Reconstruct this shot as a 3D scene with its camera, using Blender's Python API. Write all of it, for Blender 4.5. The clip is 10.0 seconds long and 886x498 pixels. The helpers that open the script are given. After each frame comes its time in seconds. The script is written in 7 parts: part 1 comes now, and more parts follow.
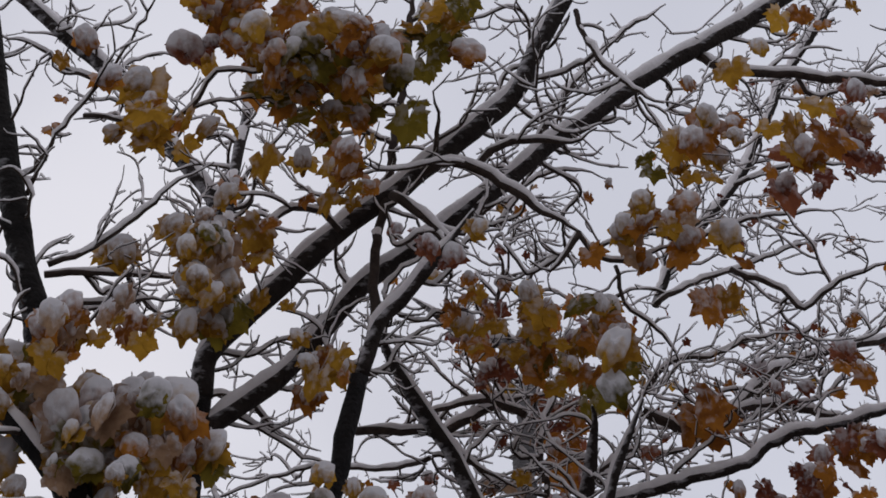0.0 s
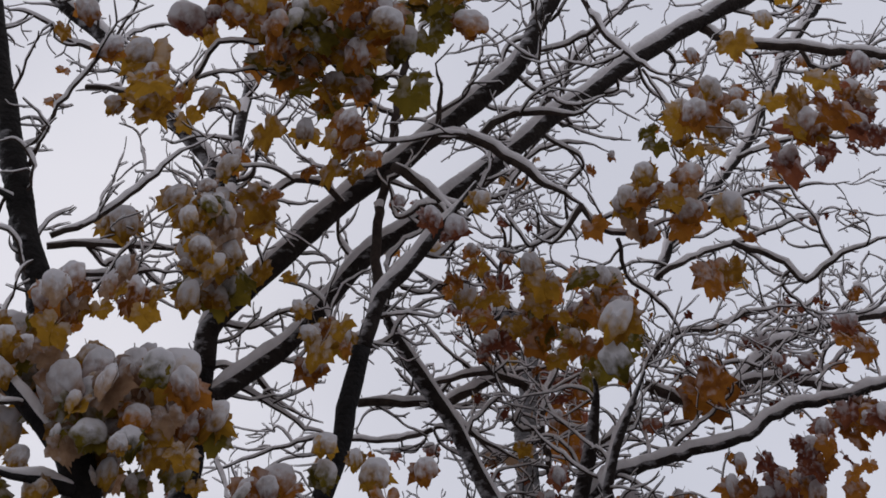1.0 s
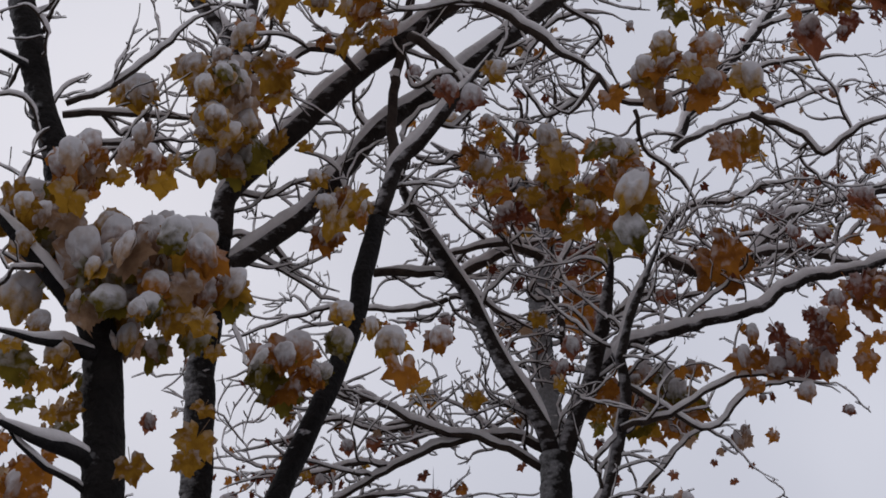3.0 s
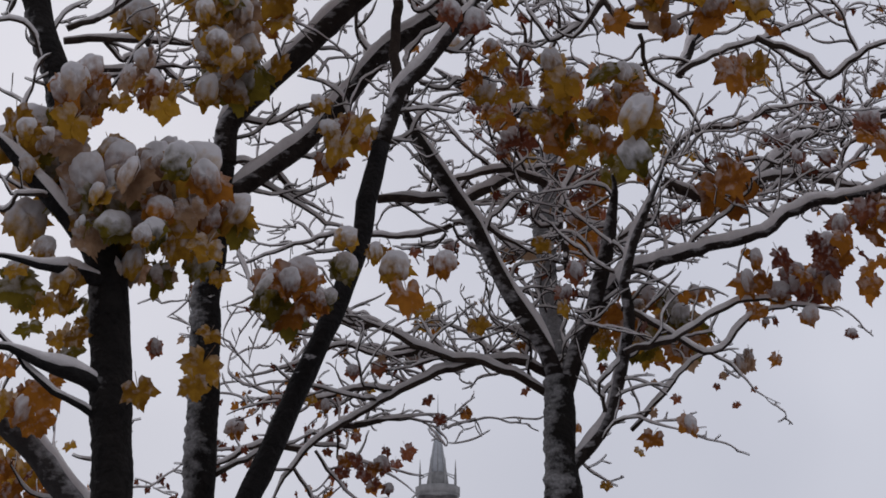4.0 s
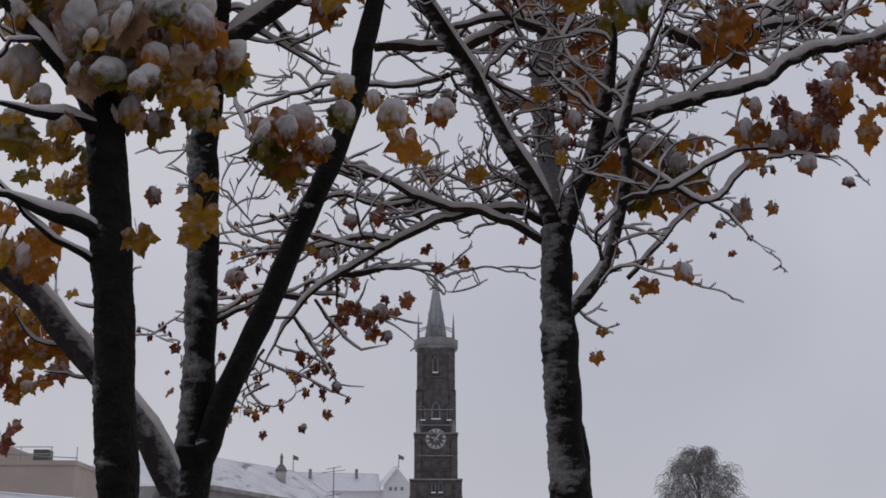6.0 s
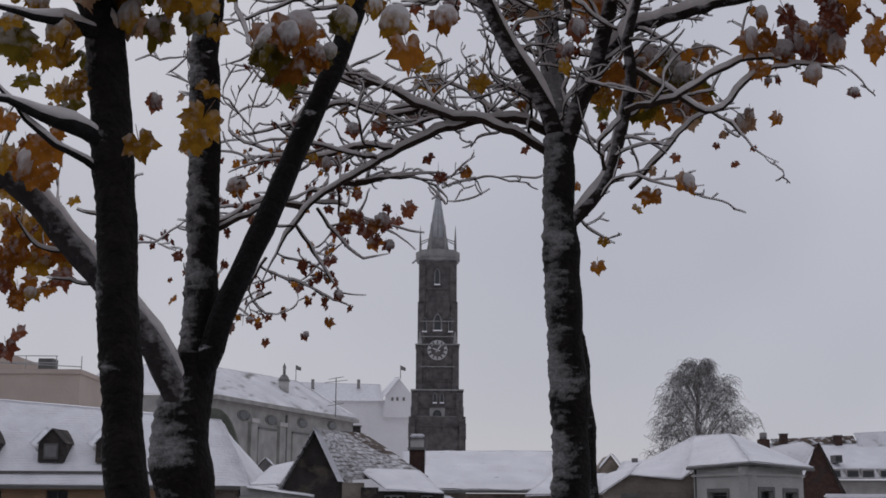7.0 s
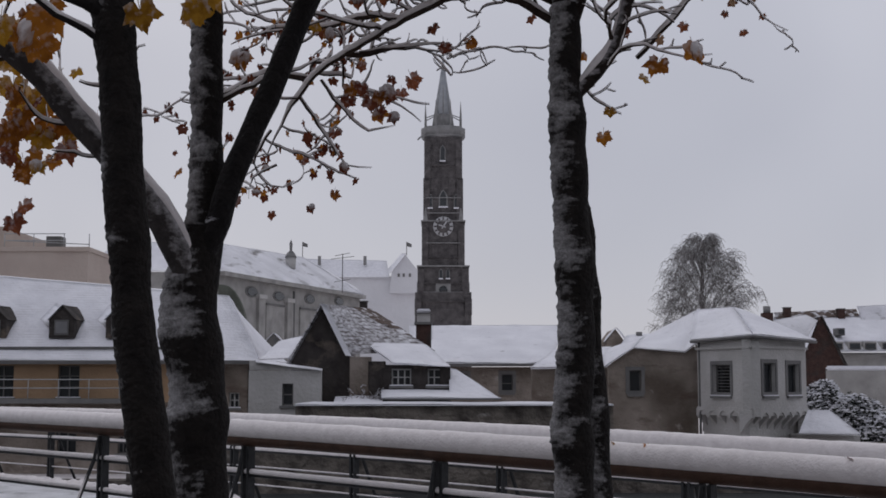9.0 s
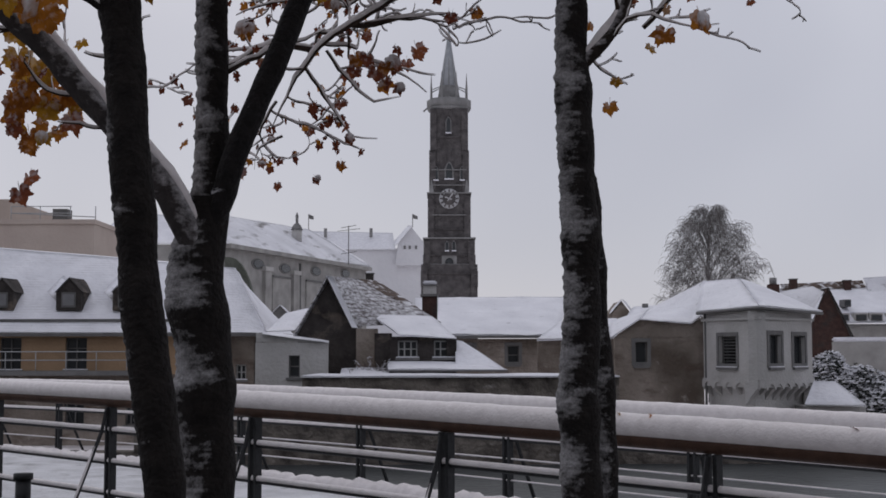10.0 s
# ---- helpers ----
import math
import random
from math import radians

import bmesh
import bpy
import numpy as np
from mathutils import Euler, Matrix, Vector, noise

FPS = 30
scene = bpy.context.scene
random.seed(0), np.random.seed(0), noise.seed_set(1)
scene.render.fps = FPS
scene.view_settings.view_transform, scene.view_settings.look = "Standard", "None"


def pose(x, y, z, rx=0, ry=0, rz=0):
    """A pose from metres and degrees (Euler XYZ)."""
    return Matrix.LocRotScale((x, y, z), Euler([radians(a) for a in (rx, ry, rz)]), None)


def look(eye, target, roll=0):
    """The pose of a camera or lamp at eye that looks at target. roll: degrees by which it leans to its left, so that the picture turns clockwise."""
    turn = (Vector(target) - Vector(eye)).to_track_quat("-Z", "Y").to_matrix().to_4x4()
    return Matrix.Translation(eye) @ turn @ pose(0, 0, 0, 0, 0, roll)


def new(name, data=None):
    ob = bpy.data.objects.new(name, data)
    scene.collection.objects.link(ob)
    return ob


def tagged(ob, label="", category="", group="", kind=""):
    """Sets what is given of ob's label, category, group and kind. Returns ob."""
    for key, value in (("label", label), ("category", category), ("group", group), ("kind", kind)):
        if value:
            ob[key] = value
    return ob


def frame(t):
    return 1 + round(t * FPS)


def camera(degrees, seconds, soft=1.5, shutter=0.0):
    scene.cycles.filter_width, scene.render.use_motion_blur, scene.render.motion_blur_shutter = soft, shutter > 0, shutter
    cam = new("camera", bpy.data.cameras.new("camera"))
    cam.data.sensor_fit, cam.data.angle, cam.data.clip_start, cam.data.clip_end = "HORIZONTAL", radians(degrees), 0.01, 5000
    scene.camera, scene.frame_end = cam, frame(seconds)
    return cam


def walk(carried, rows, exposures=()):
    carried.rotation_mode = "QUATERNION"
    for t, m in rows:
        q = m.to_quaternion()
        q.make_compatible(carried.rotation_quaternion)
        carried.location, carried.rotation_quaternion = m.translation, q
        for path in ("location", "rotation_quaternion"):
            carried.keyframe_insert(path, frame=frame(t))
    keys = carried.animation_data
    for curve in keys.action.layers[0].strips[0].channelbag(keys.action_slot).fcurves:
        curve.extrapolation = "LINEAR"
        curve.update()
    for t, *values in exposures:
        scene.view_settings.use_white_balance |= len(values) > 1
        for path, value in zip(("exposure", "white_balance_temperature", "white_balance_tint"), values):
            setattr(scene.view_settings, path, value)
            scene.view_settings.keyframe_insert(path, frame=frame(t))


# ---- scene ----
cam = camera(37.65, 10.0, soft=1.7)
# seconds, place, yaw, pitch, lean to the right
ROWS = [
    (0.0, 0.0003, -0.0263, 1.7224, -1.582, 31.186, 0.610),
    (0.5, 0.0004, -0.0260, 1.7212, -1.567, 30.923, 0.552),
    (1.0, 0.0002, -0.0241, 1.7175, -1.455, 30.014, 0.421),
    (1.5, 0.0002, -0.0217, 1.7114, -1.215, 28.663, 0.230),
    (2.0, 0.0002, -0.0205, 1.7049, -1.013, 27.313, -0.120),
    (2.5, -0.0007, -0.0188, 1.6982, -0.819, 26.022, -0.243),
    (4.0, -0.0005, -0.0156, 1.6768, -0.494, 21.399, -0.065),
    (4.5, -0.0003, -0.0125, 1.6716, -0.696, 19.934, 0.045),
    (5.0, -0.0003, -0.0135, 1.6631, -0.625, 18.319, 0.105),
    (6.5, -0.0013, -0.0073, 1.6377, -0.545, 13.169, -0.030),
    (7.0, 0.0002, -0.0054, 1.6295, -0.503, 11.179, -0.241),
    (7.5, 0.0008, -0.0039, 1.6231, -0.496, 9.655, -0.281),
    (8.0, 0.0001, -0.0032, 1.6172, -0.459, 8.200, -0.127),
    (8.5, 0.0003, -0.0022, 1.6107, -0.391, 6.959, -0.022),
    (9.0, 0.0000, -0.0009, 1.6055, -0.267, 5.739, 0.005),
    (9.5, -0.0002, -0.0004, 1.6014, -0.119, 4.853, -0.099),
    (10.0, 0.0000, -0.0000, 1.6000, 0.000, 4.510, 0.074),
]
walk(cam, [(t, pose(x, y, z, 90 + pitch, 0, yaw) @ pose(0, 0, 0, 0, 0, -lean)) for t, x, y, z, yaw, pitch, lean in ROWS],
     exposures=[(0, 0.04), (2.5, 0.03), (4.5, -0.02), (6.5, -0.28), (7.5, -0.28), (8.5, -0.25), (10, -0.12)])

# ---- light: a snowing, overcast noon ----
world = bpy.data.worlds.new("overcast_sky")
scene.world = world
world.use_nodes = True
wn, wl = world.node_tree.nodes, world.node_tree.links
wn.clear()
w_out, w_bg = wn.new("ShaderNodeOutputWorld"), wn.new("ShaderNodeBackground")
w_sky = wn.new("ShaderNodeTexSky")
w_sky.sky_type, w_sky.sun_disc, w_sky.sun_elevation, w_sky.sun_rotation = "NISHITA", False, radians(30), radians(345)
w_dim = wn.new("ShaderNodeMixRGB")
w_dim.blend_type, w_dim.inputs[0].default_value = "MULTIPLY", 1.0
w_dim.inputs[2].default_value = (0.10, 0.10, 0.10, 1)
w_tex, w_noise, w_ramp, w_mix = wn.new("ShaderNodeTexCoord"), wn.new("ShaderNodeTexNoise"), wn.new("ShaderNodeValToRGB"), wn.new("ShaderNodeMixRGB")
w_noise.inputs["Scale"].default_value, w_noise.inputs["Detail"].default_value, w_noise.inputs["Distortion"].default_value = 2.2, 3.0, 0.4
w_ramp.color_ramp.elements[0].position, w_ramp.color_ramp.elements[0].color = 0.3, (0.497, 0.507, 0.588, 1)
w_ramp.color_ramp.elements[1].position, w_ramp.color_ramp.elements[1].color = 0.7, (0.655, 0.662, 0.742, 1)
w_mix.inputs[0].default_value = 0.94
wl.new(w_tex.outputs["Generated"], w_noise.inputs["Vector"])
wl.new(w_noise.outputs["Fac"], w_ramp.inputs[0])
wl.new(w_sky.outputs[0], w_dim.inputs[1])
wl.new(w_dim.outputs[0], w_mix.inputs[1])
wl.new(w_ramp.outputs[0], w_mix.inputs[2])
wl.new(w_mix.outputs[0], w_bg.inputs[0])
wl.new(w_bg.outputs[0], w_out.inputs[0])
sun_data = bpy.data.lights.new("sun", "SUN")
sun_data.energy, sun_data.angle, sun_data.color = 0.5, radians(60), (1.0, 0.97, 0.95)
sun = new("sun", sun_data)
sun.matrix_world = look((-15, 60, 70), (0, 10, 0))


# ---- materials ----
def material(name, color, color2=None, rough=0.8, scale=8.0, bump=0.3, bump_scale=60.0, metal=0.0, detail=5.0, contrast=0.25, spec=0.2):
    m = bpy.data.materials.new(name)
    m.use_nodes = True
    n, l = m.node_tree.nodes, m.node_tree.links
    b = n["Principled BSDF"]
    b.inputs["Roughness"].default_value, b.inputs["Metallic"].default_value = rough, metal
    b.inputs["Specular IOR Level"].default_value = spec
    tc = n.new("ShaderNodeTexCoord")
    no = n.new("ShaderNodeTexNoise")
    no.inputs["Scale"].default_value, no.inputs["Detail"].default_value = scale, detail
    ra = n.new("ShaderNodeValToRGB")
    ra.color_ramp.elements[0].position, ra.color_ramp.elements[0].color = 0.5 - contrast, (*color, 1)
    ra.color_ramp.elements[1].position, ra.color_ramp.elements[1].color = 0.5 + contrast, (*(color2 or color), 1)
    l.new(tc.outputs["Object"], no.inputs["Vector"])
    l.new(no.outputs["Fac"], ra.inputs[0])
    l.new(ra.outputs[0], b.inputs["Base Color"])
    n2 = n.new("ShaderNodeTexNoise")
    n2.inputs["Scale"].default_value, n2.inputs["Detail"].default_value = bump_scale, 4
    bu = n.new("ShaderNodeBump")
    bu.inputs["Strength"].default_value, bu.inputs["Distance"].default_value = bump, 1.2 / bump_scale
    l.new(tc.outputs["Object"], n2.inputs["Vector"])
    l.new(n2.outputs["Fac"], bu.inputs["Height"])
    l.new(bu.outputs[0], b.inputs["Normal"])
    return m


def over(m, color, scale, low, high, direction=None, axis_weight=0.0, stretch=(1, 1, 1), rough=None):
    """Lay a second surface (snow, dirt) over a material, where a noise is high and, if wanted, where faces turn to a direction."""
    n, l = m.node_tree.nodes, m.node_tree.links
    b = n["Principled BSDF"]
    src = b.inputs["Base Color"].links[0].from_socket
    tc, mp, no = n.new("ShaderNodeTexCoord"), n.new("ShaderNodeMapping"), n.new("ShaderNodeTexNoise")
    mp.inputs["Scale"].default_value = stretch
    no.inputs["Scale"].default_value, no.inputs["Detail"].default_value, no.inputs["Roughness"].default_value = scale, 6, 0.6
    l.new(tc.outputs["Object"], mp.inputs[0])
    l.new(mp.outputs[0], no.inputs["Vector"])
    fac = no.outputs["Fac"]
    if direction:
        ge, dot, ma = n.new("ShaderNodeNewGeometry"), n.new("ShaderNodeVectorMath"), n.new("ShaderNodeMath")
        dot.operation, ma.operation = "DOT_PRODUCT", "MULTIPLY_ADD"
        dot.inputs[1].default_value = direction
        ma.inputs[1].default_value = axis_weight
        l.new(ge.outputs["Normal"], dot.inputs[0])
        l.new(dot.outputs["Value"], ma.inputs[0])
        l.new(fac, ma.inputs[2])
        fac = ma.outputs[0]
    mr, mx = n.new("ShaderNodeMapRange"), n.new("ShaderNodeMixRGB")
    mr.inputs["From Min"].default_value, mr.inputs["From Max"].default_value = low, high
    mx.inputs[2].default_value = (*color, 1)
    l.new(fac, mr.inputs["Value"])
    l.new(mr.outputs["Result"], mx.inputs[0])
    l.new(src, mx.inputs[1])
    l.new(mx.outputs[0], b.inputs["Base Color"])
    return m


SNOW = material("snow", (0.735, 0.69, 0.685), (0.88, 0.835, 0.83), 0.85, 14, 0.30, 42)
BARK = material("bark", (0.015, 0.0105, 0.009), (0.038, 0.029, 0.025), 0.85, 14, 0.8, 45)
# blown snow, and with it the lit left side put into the colour
over(BARK, (0.46, 0.44, 0.45), 13, 0.56, 0.80, (-0.85, -0.22, 0.35), 0.26, (1, 1, 2.0))
RIND = material("snow_blown_bark", (0.007, 0.0056, 0.0054), (0.024, 0.020, 0.018), 0.85, 16, 0.9, 48)


def crusted(m, color):
    """Lay the crust of blown snow over a bark where its mesh says that it sticks, broken up by a fine noise."""
    n, l = m.node_tree.nodes, m.node_tree.links
    b = n["Principled BSDF"]
    at, tc, no, ma, mr, mx = (n.new("ShaderNode" + k) for k in ("Attribute", "TexCoord", "TexNoise", "Math", "MapRange", "MixRGB"))
    at.attribute_name = "snow_cover"
    no.inputs["Scale"].default_value, no.inputs["Detail"].default_value, no.inputs["Roughness"].default_value = 70, 5, 0.65
    ma.operation = "MULTIPLY_ADD"
    ma.inputs[1].default_value = 0.9
    mr.inputs["From Min"].default_value, mr.inputs["From Max"].default_value, mr.inputs["To Max"].default_value = -0.20, 0.66, 1.0
    sh = n.new("ShaderNodeMath")
    sh.operation = "SUBTRACT"
    sh.inputs[1].default_value = 0.95
    mx.inputs[2].default_value = (*color, 1)
    l.new(tc.outputs["Object"], no.inputs["Vector"])
    l.new(no.outputs["Fac"], sh.inputs[0])
    l.new(at.outputs["Fac"], ma.inputs[0])
    l.new(sh.outputs[0], ma.inputs[2])
    l.new(ma.outputs[0], mr.inputs["Value"])
    l.new(mr.outputs["Result"], mx.inputs[0])
    l.new(b.inputs["Base Color"].links[0].from_socket, mx.inputs[1])
    l.new(mx.outputs[0], b.inputs["Base Color"])


crusted(RIND, (0.42, 0.41, 0.415))
WET_BARK = material("wet_bark", (0.007, 0.006, 0.006), (0.020, 0.017, 0.017), 0.7, 18, 0.8, 50)
over(WET_BARK, (0.70, 0.70, 0.74), 7, 0.66, 0.74, (-0.6, 0.1, 0.5), 0.06, (1, 1, 2.5))
TWIG = material("twig_bark", (0.024, 0.016, 0.013), (0.066, 0.046, 0.037), 0.85, 30, 0.4, 80)
SNOWY_BARK = material("snowy_bark", (0.03, 0.026, 0.026), (0.08, 0.07, 0.068), 0.85, 14, 0.8, 45)
over(SNOWY_BARK, (0.55, 0.53, 0.54), 16, 0.44, 0.80, (0.1, -0.1, 0.9), 0.34, (1, 1, 1.4))


# ---- building blocks ----
def thing(name, label, category, at=(0, 0, 0), group="", kind=""):
    ob = new(name)
    ob.empty_display_size = 0.1
    ob.location = at
    return tagged(ob, label, category, group, kind)


def link(name, me, mat, parent=None, label=""):
    me.materials.append(mat)
    ob = new(name, me)
    if parent:
        ob.parent = parent
        ob.matrix_parent_inverse = Matrix.Translation(parent.matrix_basis.translation).inverted() if parent.type == "EMPTY" else Matrix()
    return tagged(ob, label)


def raw(name, verts, faces, mat, parent=None, label="", smooth=True):
    me = bpy.data.meshes.new(name)
    me.from_pydata([tuple(map(float, v)) for v in verts], [], faces)
    me.update()
    if smooth:
        me.polygons.foreach_set("use_smooth", [True] * len(me.polygons))
    return link(name, me, mat, parent, label)


def part(name, bm, mat, parent=None, label="", smooth=False):
    me = bpy.data.meshes.new(name)
    bmesh.ops.recalc_face_normals(bm, faces=bm.faces)
    bm.to_mesh(me)
    bm.free()
    if smooth:
        me.polygons.foreach_set("use_smooth", [True] * len(me.polygons))
    return link(name, me, mat, parent, label)


def box(bm, lo, hi, m=None):
    """A box from corner to corner, added to bm."""
    r = bmesh.ops.create_cube(bm, size=1)
    c, s = (Vector(lo) + Vector(hi)) / 2, Vector(hi) - Vector(lo)
    for v in r["verts"]:
        v.co = Vector((v.co.x * s.x, v.co.y * s.y, v.co.z * s.z)) + c
        if m:
            v.co = m @ v.co
    return r["verts"]


def boxed(name, lo, hi, mat, parent=None, label="", m=None, bevel=0.0):
    bm = bmesh.new()
    box(bm, lo, hi, m)
    if bevel:
        bmesh.ops.bevel(bm, geom=bm.edges[:], offset=bevel, segments=2, affect="EDGES")
    return part(name, bm, mat, parent, label)


def solid(name, pts, faces, mat, parent=None, label="", m=None):
    bm = bmesh.new()
    vs = [bm.verts.new(m @ Vector(p) if m else Vector(p)) for p in pts]
    for q in faces:
        bm.faces.new([vs[i] for i in q])
    return part(name, bm, mat, parent, label)


# ---- the trees ----
def smooth_line(pts, step):
    """Points along a smooth curve through pts."""
    p = [Vector(q) for q in pts]
    p = [p[0] * 2 - p[1]] + p + [p[-1] * 2 - p[-2]]
    out = []
    for a, b, c, d in zip(p, p[1:], p[2:], p[3:]):
        n = max(2, int((c - b).length / step))
        for i in range(n):
            u = i / n
            out.append(0.5 * (2 * b + (c - a) * u + (2 * a - 5 * b + 4 * c - d) * u * u + (3 * b - a - 3 * c + d) * u ** 3))
    out.append(p[-2])
    return out


UP = Vector((0, 0, 1))


def tube(verts, faces, line, radii, sides, rough=0.0, seed=0.0):
    """Add a tapered tube to verts and faces."""
    base, n = len(verts), len(line)
    side = None
    for i, c in enumerate(line):
        t = (line[min(i + 1, n - 1)] - line[max(i - 1, 0)]).normalized()
        side = (side - t * side.dot(t)) if side else t.orthogonal()
        side.normalize()
        other = t.cross(side)
        for k in range(sides):
            a = math.tau * k / sides
            w = side * math.cos(a) + other * math.sin(a)
            r = radii[i]
            if rough:
                r *= 1 + rough * noise.noise((c + w * r) * 9 + Vector((seed, 0, 0))) + 0.5 * rough * noise.noise((c + w * r) * 31)
            verts.append(c + w * r)
        if i:
            for k in range(sides):
                a, b = base + (i - 1) * sides + k, base + (i - 1) * sides + (k + 1) % sides
                faces.append((a, b, b + sides, a + sides))
    faces.append(tuple(range(base + sides - 1, base - 1, -1)))
    faces.append(tuple(range(base + (n - 1) * sides, base + n * sides)))


def snow_on(verts, faces, line, radii, sides, depth, seed=0.0, steep=0.3, rough=1.0, lift=0.40, spread=0.26):
    """Add the ridge of snow that lies on a branch, thinner where it stands steep."""
    n, run, last_up = len(line), [], Vector((0.6, -0.6, 0.5))

    def close():
        if len(run) > 2:
            base = len(verts)
            for i, (c, w, up, hr, vr) in enumerate(run):
                e = min(1.0, 0.30 + 0.16 * min(i, len(run) - 1 - i))
                for k in range(sides):
                    a = math.tau * k / sides
                    q = c + w * (math.cos(a) * hr * e) + up * (math.sin(a) * vr * e)
                    verts.append(q + up * 0.16 * rough * vr * noise.noise(q * 24))
                if i:
                    for k in range(sides):
                        a, b = base + (i - 1) * sides + k, base + (i - 1) * sides + (k + 1) % sides
                        faces.append((a, b, b + sides, a + sides))
            m = base + (len(run) - 1) * sides
            faces.append(tuple(range(base + sides - 1, base - 1, -1)))
            faces.append(tuple(range(m, m + sides)))
        run.clear()

    for i, c in enumerate(line):
        t = (line[min(i + 1, n - 1)] - line[max(i - 1, 0)]).normalized()
        up = UP - t * t.z
        flat = up.length
        lump = noise.noise(c * 6 + Vector((seed, 3, 1)))
        r = radii[i]
        if flat < steep:
            up = (last_up - t * last_up.dot(t)).normalized()
            run.append((c, t.cross(up), up, r * 0.5, r * 0.5))
            continue
        up.normalize()
        last_up = up
        th = depth(r) * min(1, (0.45 if r < 0.03 else 0.22) + (flat - steep) * 1.8) * (1 + rough * (0.45 * lump + 0.3 * noise.noise(c * 21)))
        th = max(th, 0.002)
        run.append((c + up * (r * 0.50 + th * lift), t.cross(up), up, r * 0.92 + th * spread, r * 0.40 + th * 0.56))
    close()


def limb_depth(r):
    return min(0.046, 0.010 + 0.85 * r)


def twig_depth(r):
    return 0.0045 + 1.85 * r


GROWN = {}


def rind(name, tree, line, radii, amount, seed, mat):
    """A standing trunk whose bark carries wet snow, blown against its windward side in ripples."""
    fine, fr = [], []
    for i in range(len(line) - 1):
        for k in range(5):
            fine.append(line[i].lerp(line[i + 1], k / 5))
            fr.append(radii[i] + (radii[i + 1] - radii[i]) * k / 5)
    wind = Vector((-0.88, -0.26, 0.2)).normalized()
    o, v, f, cover, sides = Vector((seed, 1.7, 0)), [], [], [], 48
    for i, c in enumerate(fine):
        a, b = max(i - 4, 0), min(i + 4, len(fine) - 1)
        ledge = max(-0.45, min(0.9, 2.2 * (fr[a] - fr[b]) / max(0.01, (fine[b] - fine[a]).length)))
        for k in range(sides):
            t = math.tau * k / sides
            w = Vector((math.cos(t), math.sin(t), 0))
            q = c + w * fr[i]
            ripple = noise.noise(Vector((q.x * 9, q.y * 9, q.z * 27)) + o)
            grain = noise.noise(Vector((q.x * 24, q.y * 24, q.z * 62)) + o)
            g = 0.36 * noise.noise(Vector((q.x * 8, q.y * 8, q.z * 6)) + o) + 0.34 * ripple + 0.36 * grain
            g += 0.56 * w.dot(wind) + amount + ledge
            m = max(0.0, min(1.0, (g + 0.50) / 1.05))
            m = m * m * (3 - 2 * m)
            cover.append(m)
            knob = 0.05 * noise.noise(q * 7 + o)
            v.append(c + w * (fr[i] * (0.97 + knob) + m * (0.003 + 0.010 * ripple + 0.006 * grain) + 0.002 * grain))
        if i:
            b = (i - 1) * sides
            for k in range(sides):
                f.append((b + k, b + (k + 1) % sides, b + sides + (k + 1) % sides, b + sides + k))
    n = len(fine)
    f.append(tuple(range(sides - 1, -1, -1)))
    f.append(tuple(range((n - 1) * sides, n * sides)))
    ob = raw(name, v, f, mat, tree)
    ob.data.attributes.new("snow_cover", "FLOAT", "POINT").data.foreach_set("value", cover)
    return ob


def limb(tree, name, r0, r1, *pts, mat=None, snow=True, blown=None, swell=(), deep=None):
    """A trunk or limb through the given points, with the snow that lies on it."""
    line = smooth_line(pts, 0.05)
    n = len(line)
    seed = len(GROWN.setdefault(tree.name, [])) * 7.3
    radii = [(r0 + (r1 - r0) * i / (n - 1)) * (1 + 0.10 * noise.noise(line[i] * 5)) for i in range(n)]
    for z, much in swell:
        radii = [r * (1 + much * math.exp(-((line[i].z - z) / 0.085) ** 2)) for i, r in enumerate(radii)]
    if r1 < 0.043:
        radii = [r * min(1.0, 0.25 + 0.75 * (n - 1 - i) / 6) for i, r in enumerate(radii)]
    line = [c + Vector((noise.noise(c * 4 + Vector((seed, 0, 0))), noise.noise(c * 4 + Vector((0, seed, 9))), noise.noise(c * 4 + Vector((5, 0, seed))))) * min(0.012, radii[i] * (0.3 if r0 > 0.032 else 0.7)) for i, c in enumerate(line)]
    if r0 < 0.032:
        line = [c + Vector((noise.noise(c * 13 + Vector((seed, 0, 0))), noise.noise(c * 13 + Vector((0, seed, 9))), noise.noise(c * 13 + Vector((5, 0, seed))))) * 0.018 for c in line]
    if blown is not None:
        ob = rind(name, tree, line, radii, blown, seed, RIND)
    else:
        v, f = [], []
        tube(v, f, line, radii, 14 if r0 > 0.04 else 9, 0.10, seed)
        ob = raw(name, v, f, mat or (BARK if r0 > 0.03 else TWIG), tree)
    if snow:
        v, f = [], []
        snow_on(v, f, line, radii, 9, deep or limb_depth, seed, 0.42 if r0 > 0.04 else 0.3, 1.5 if deep else 1.0)
        if v:
            raw("snow", v, f, SNOW, ob, "soft ridge of fresh snow")
    GROWN[tree.name].append((line, radii))
    return ob


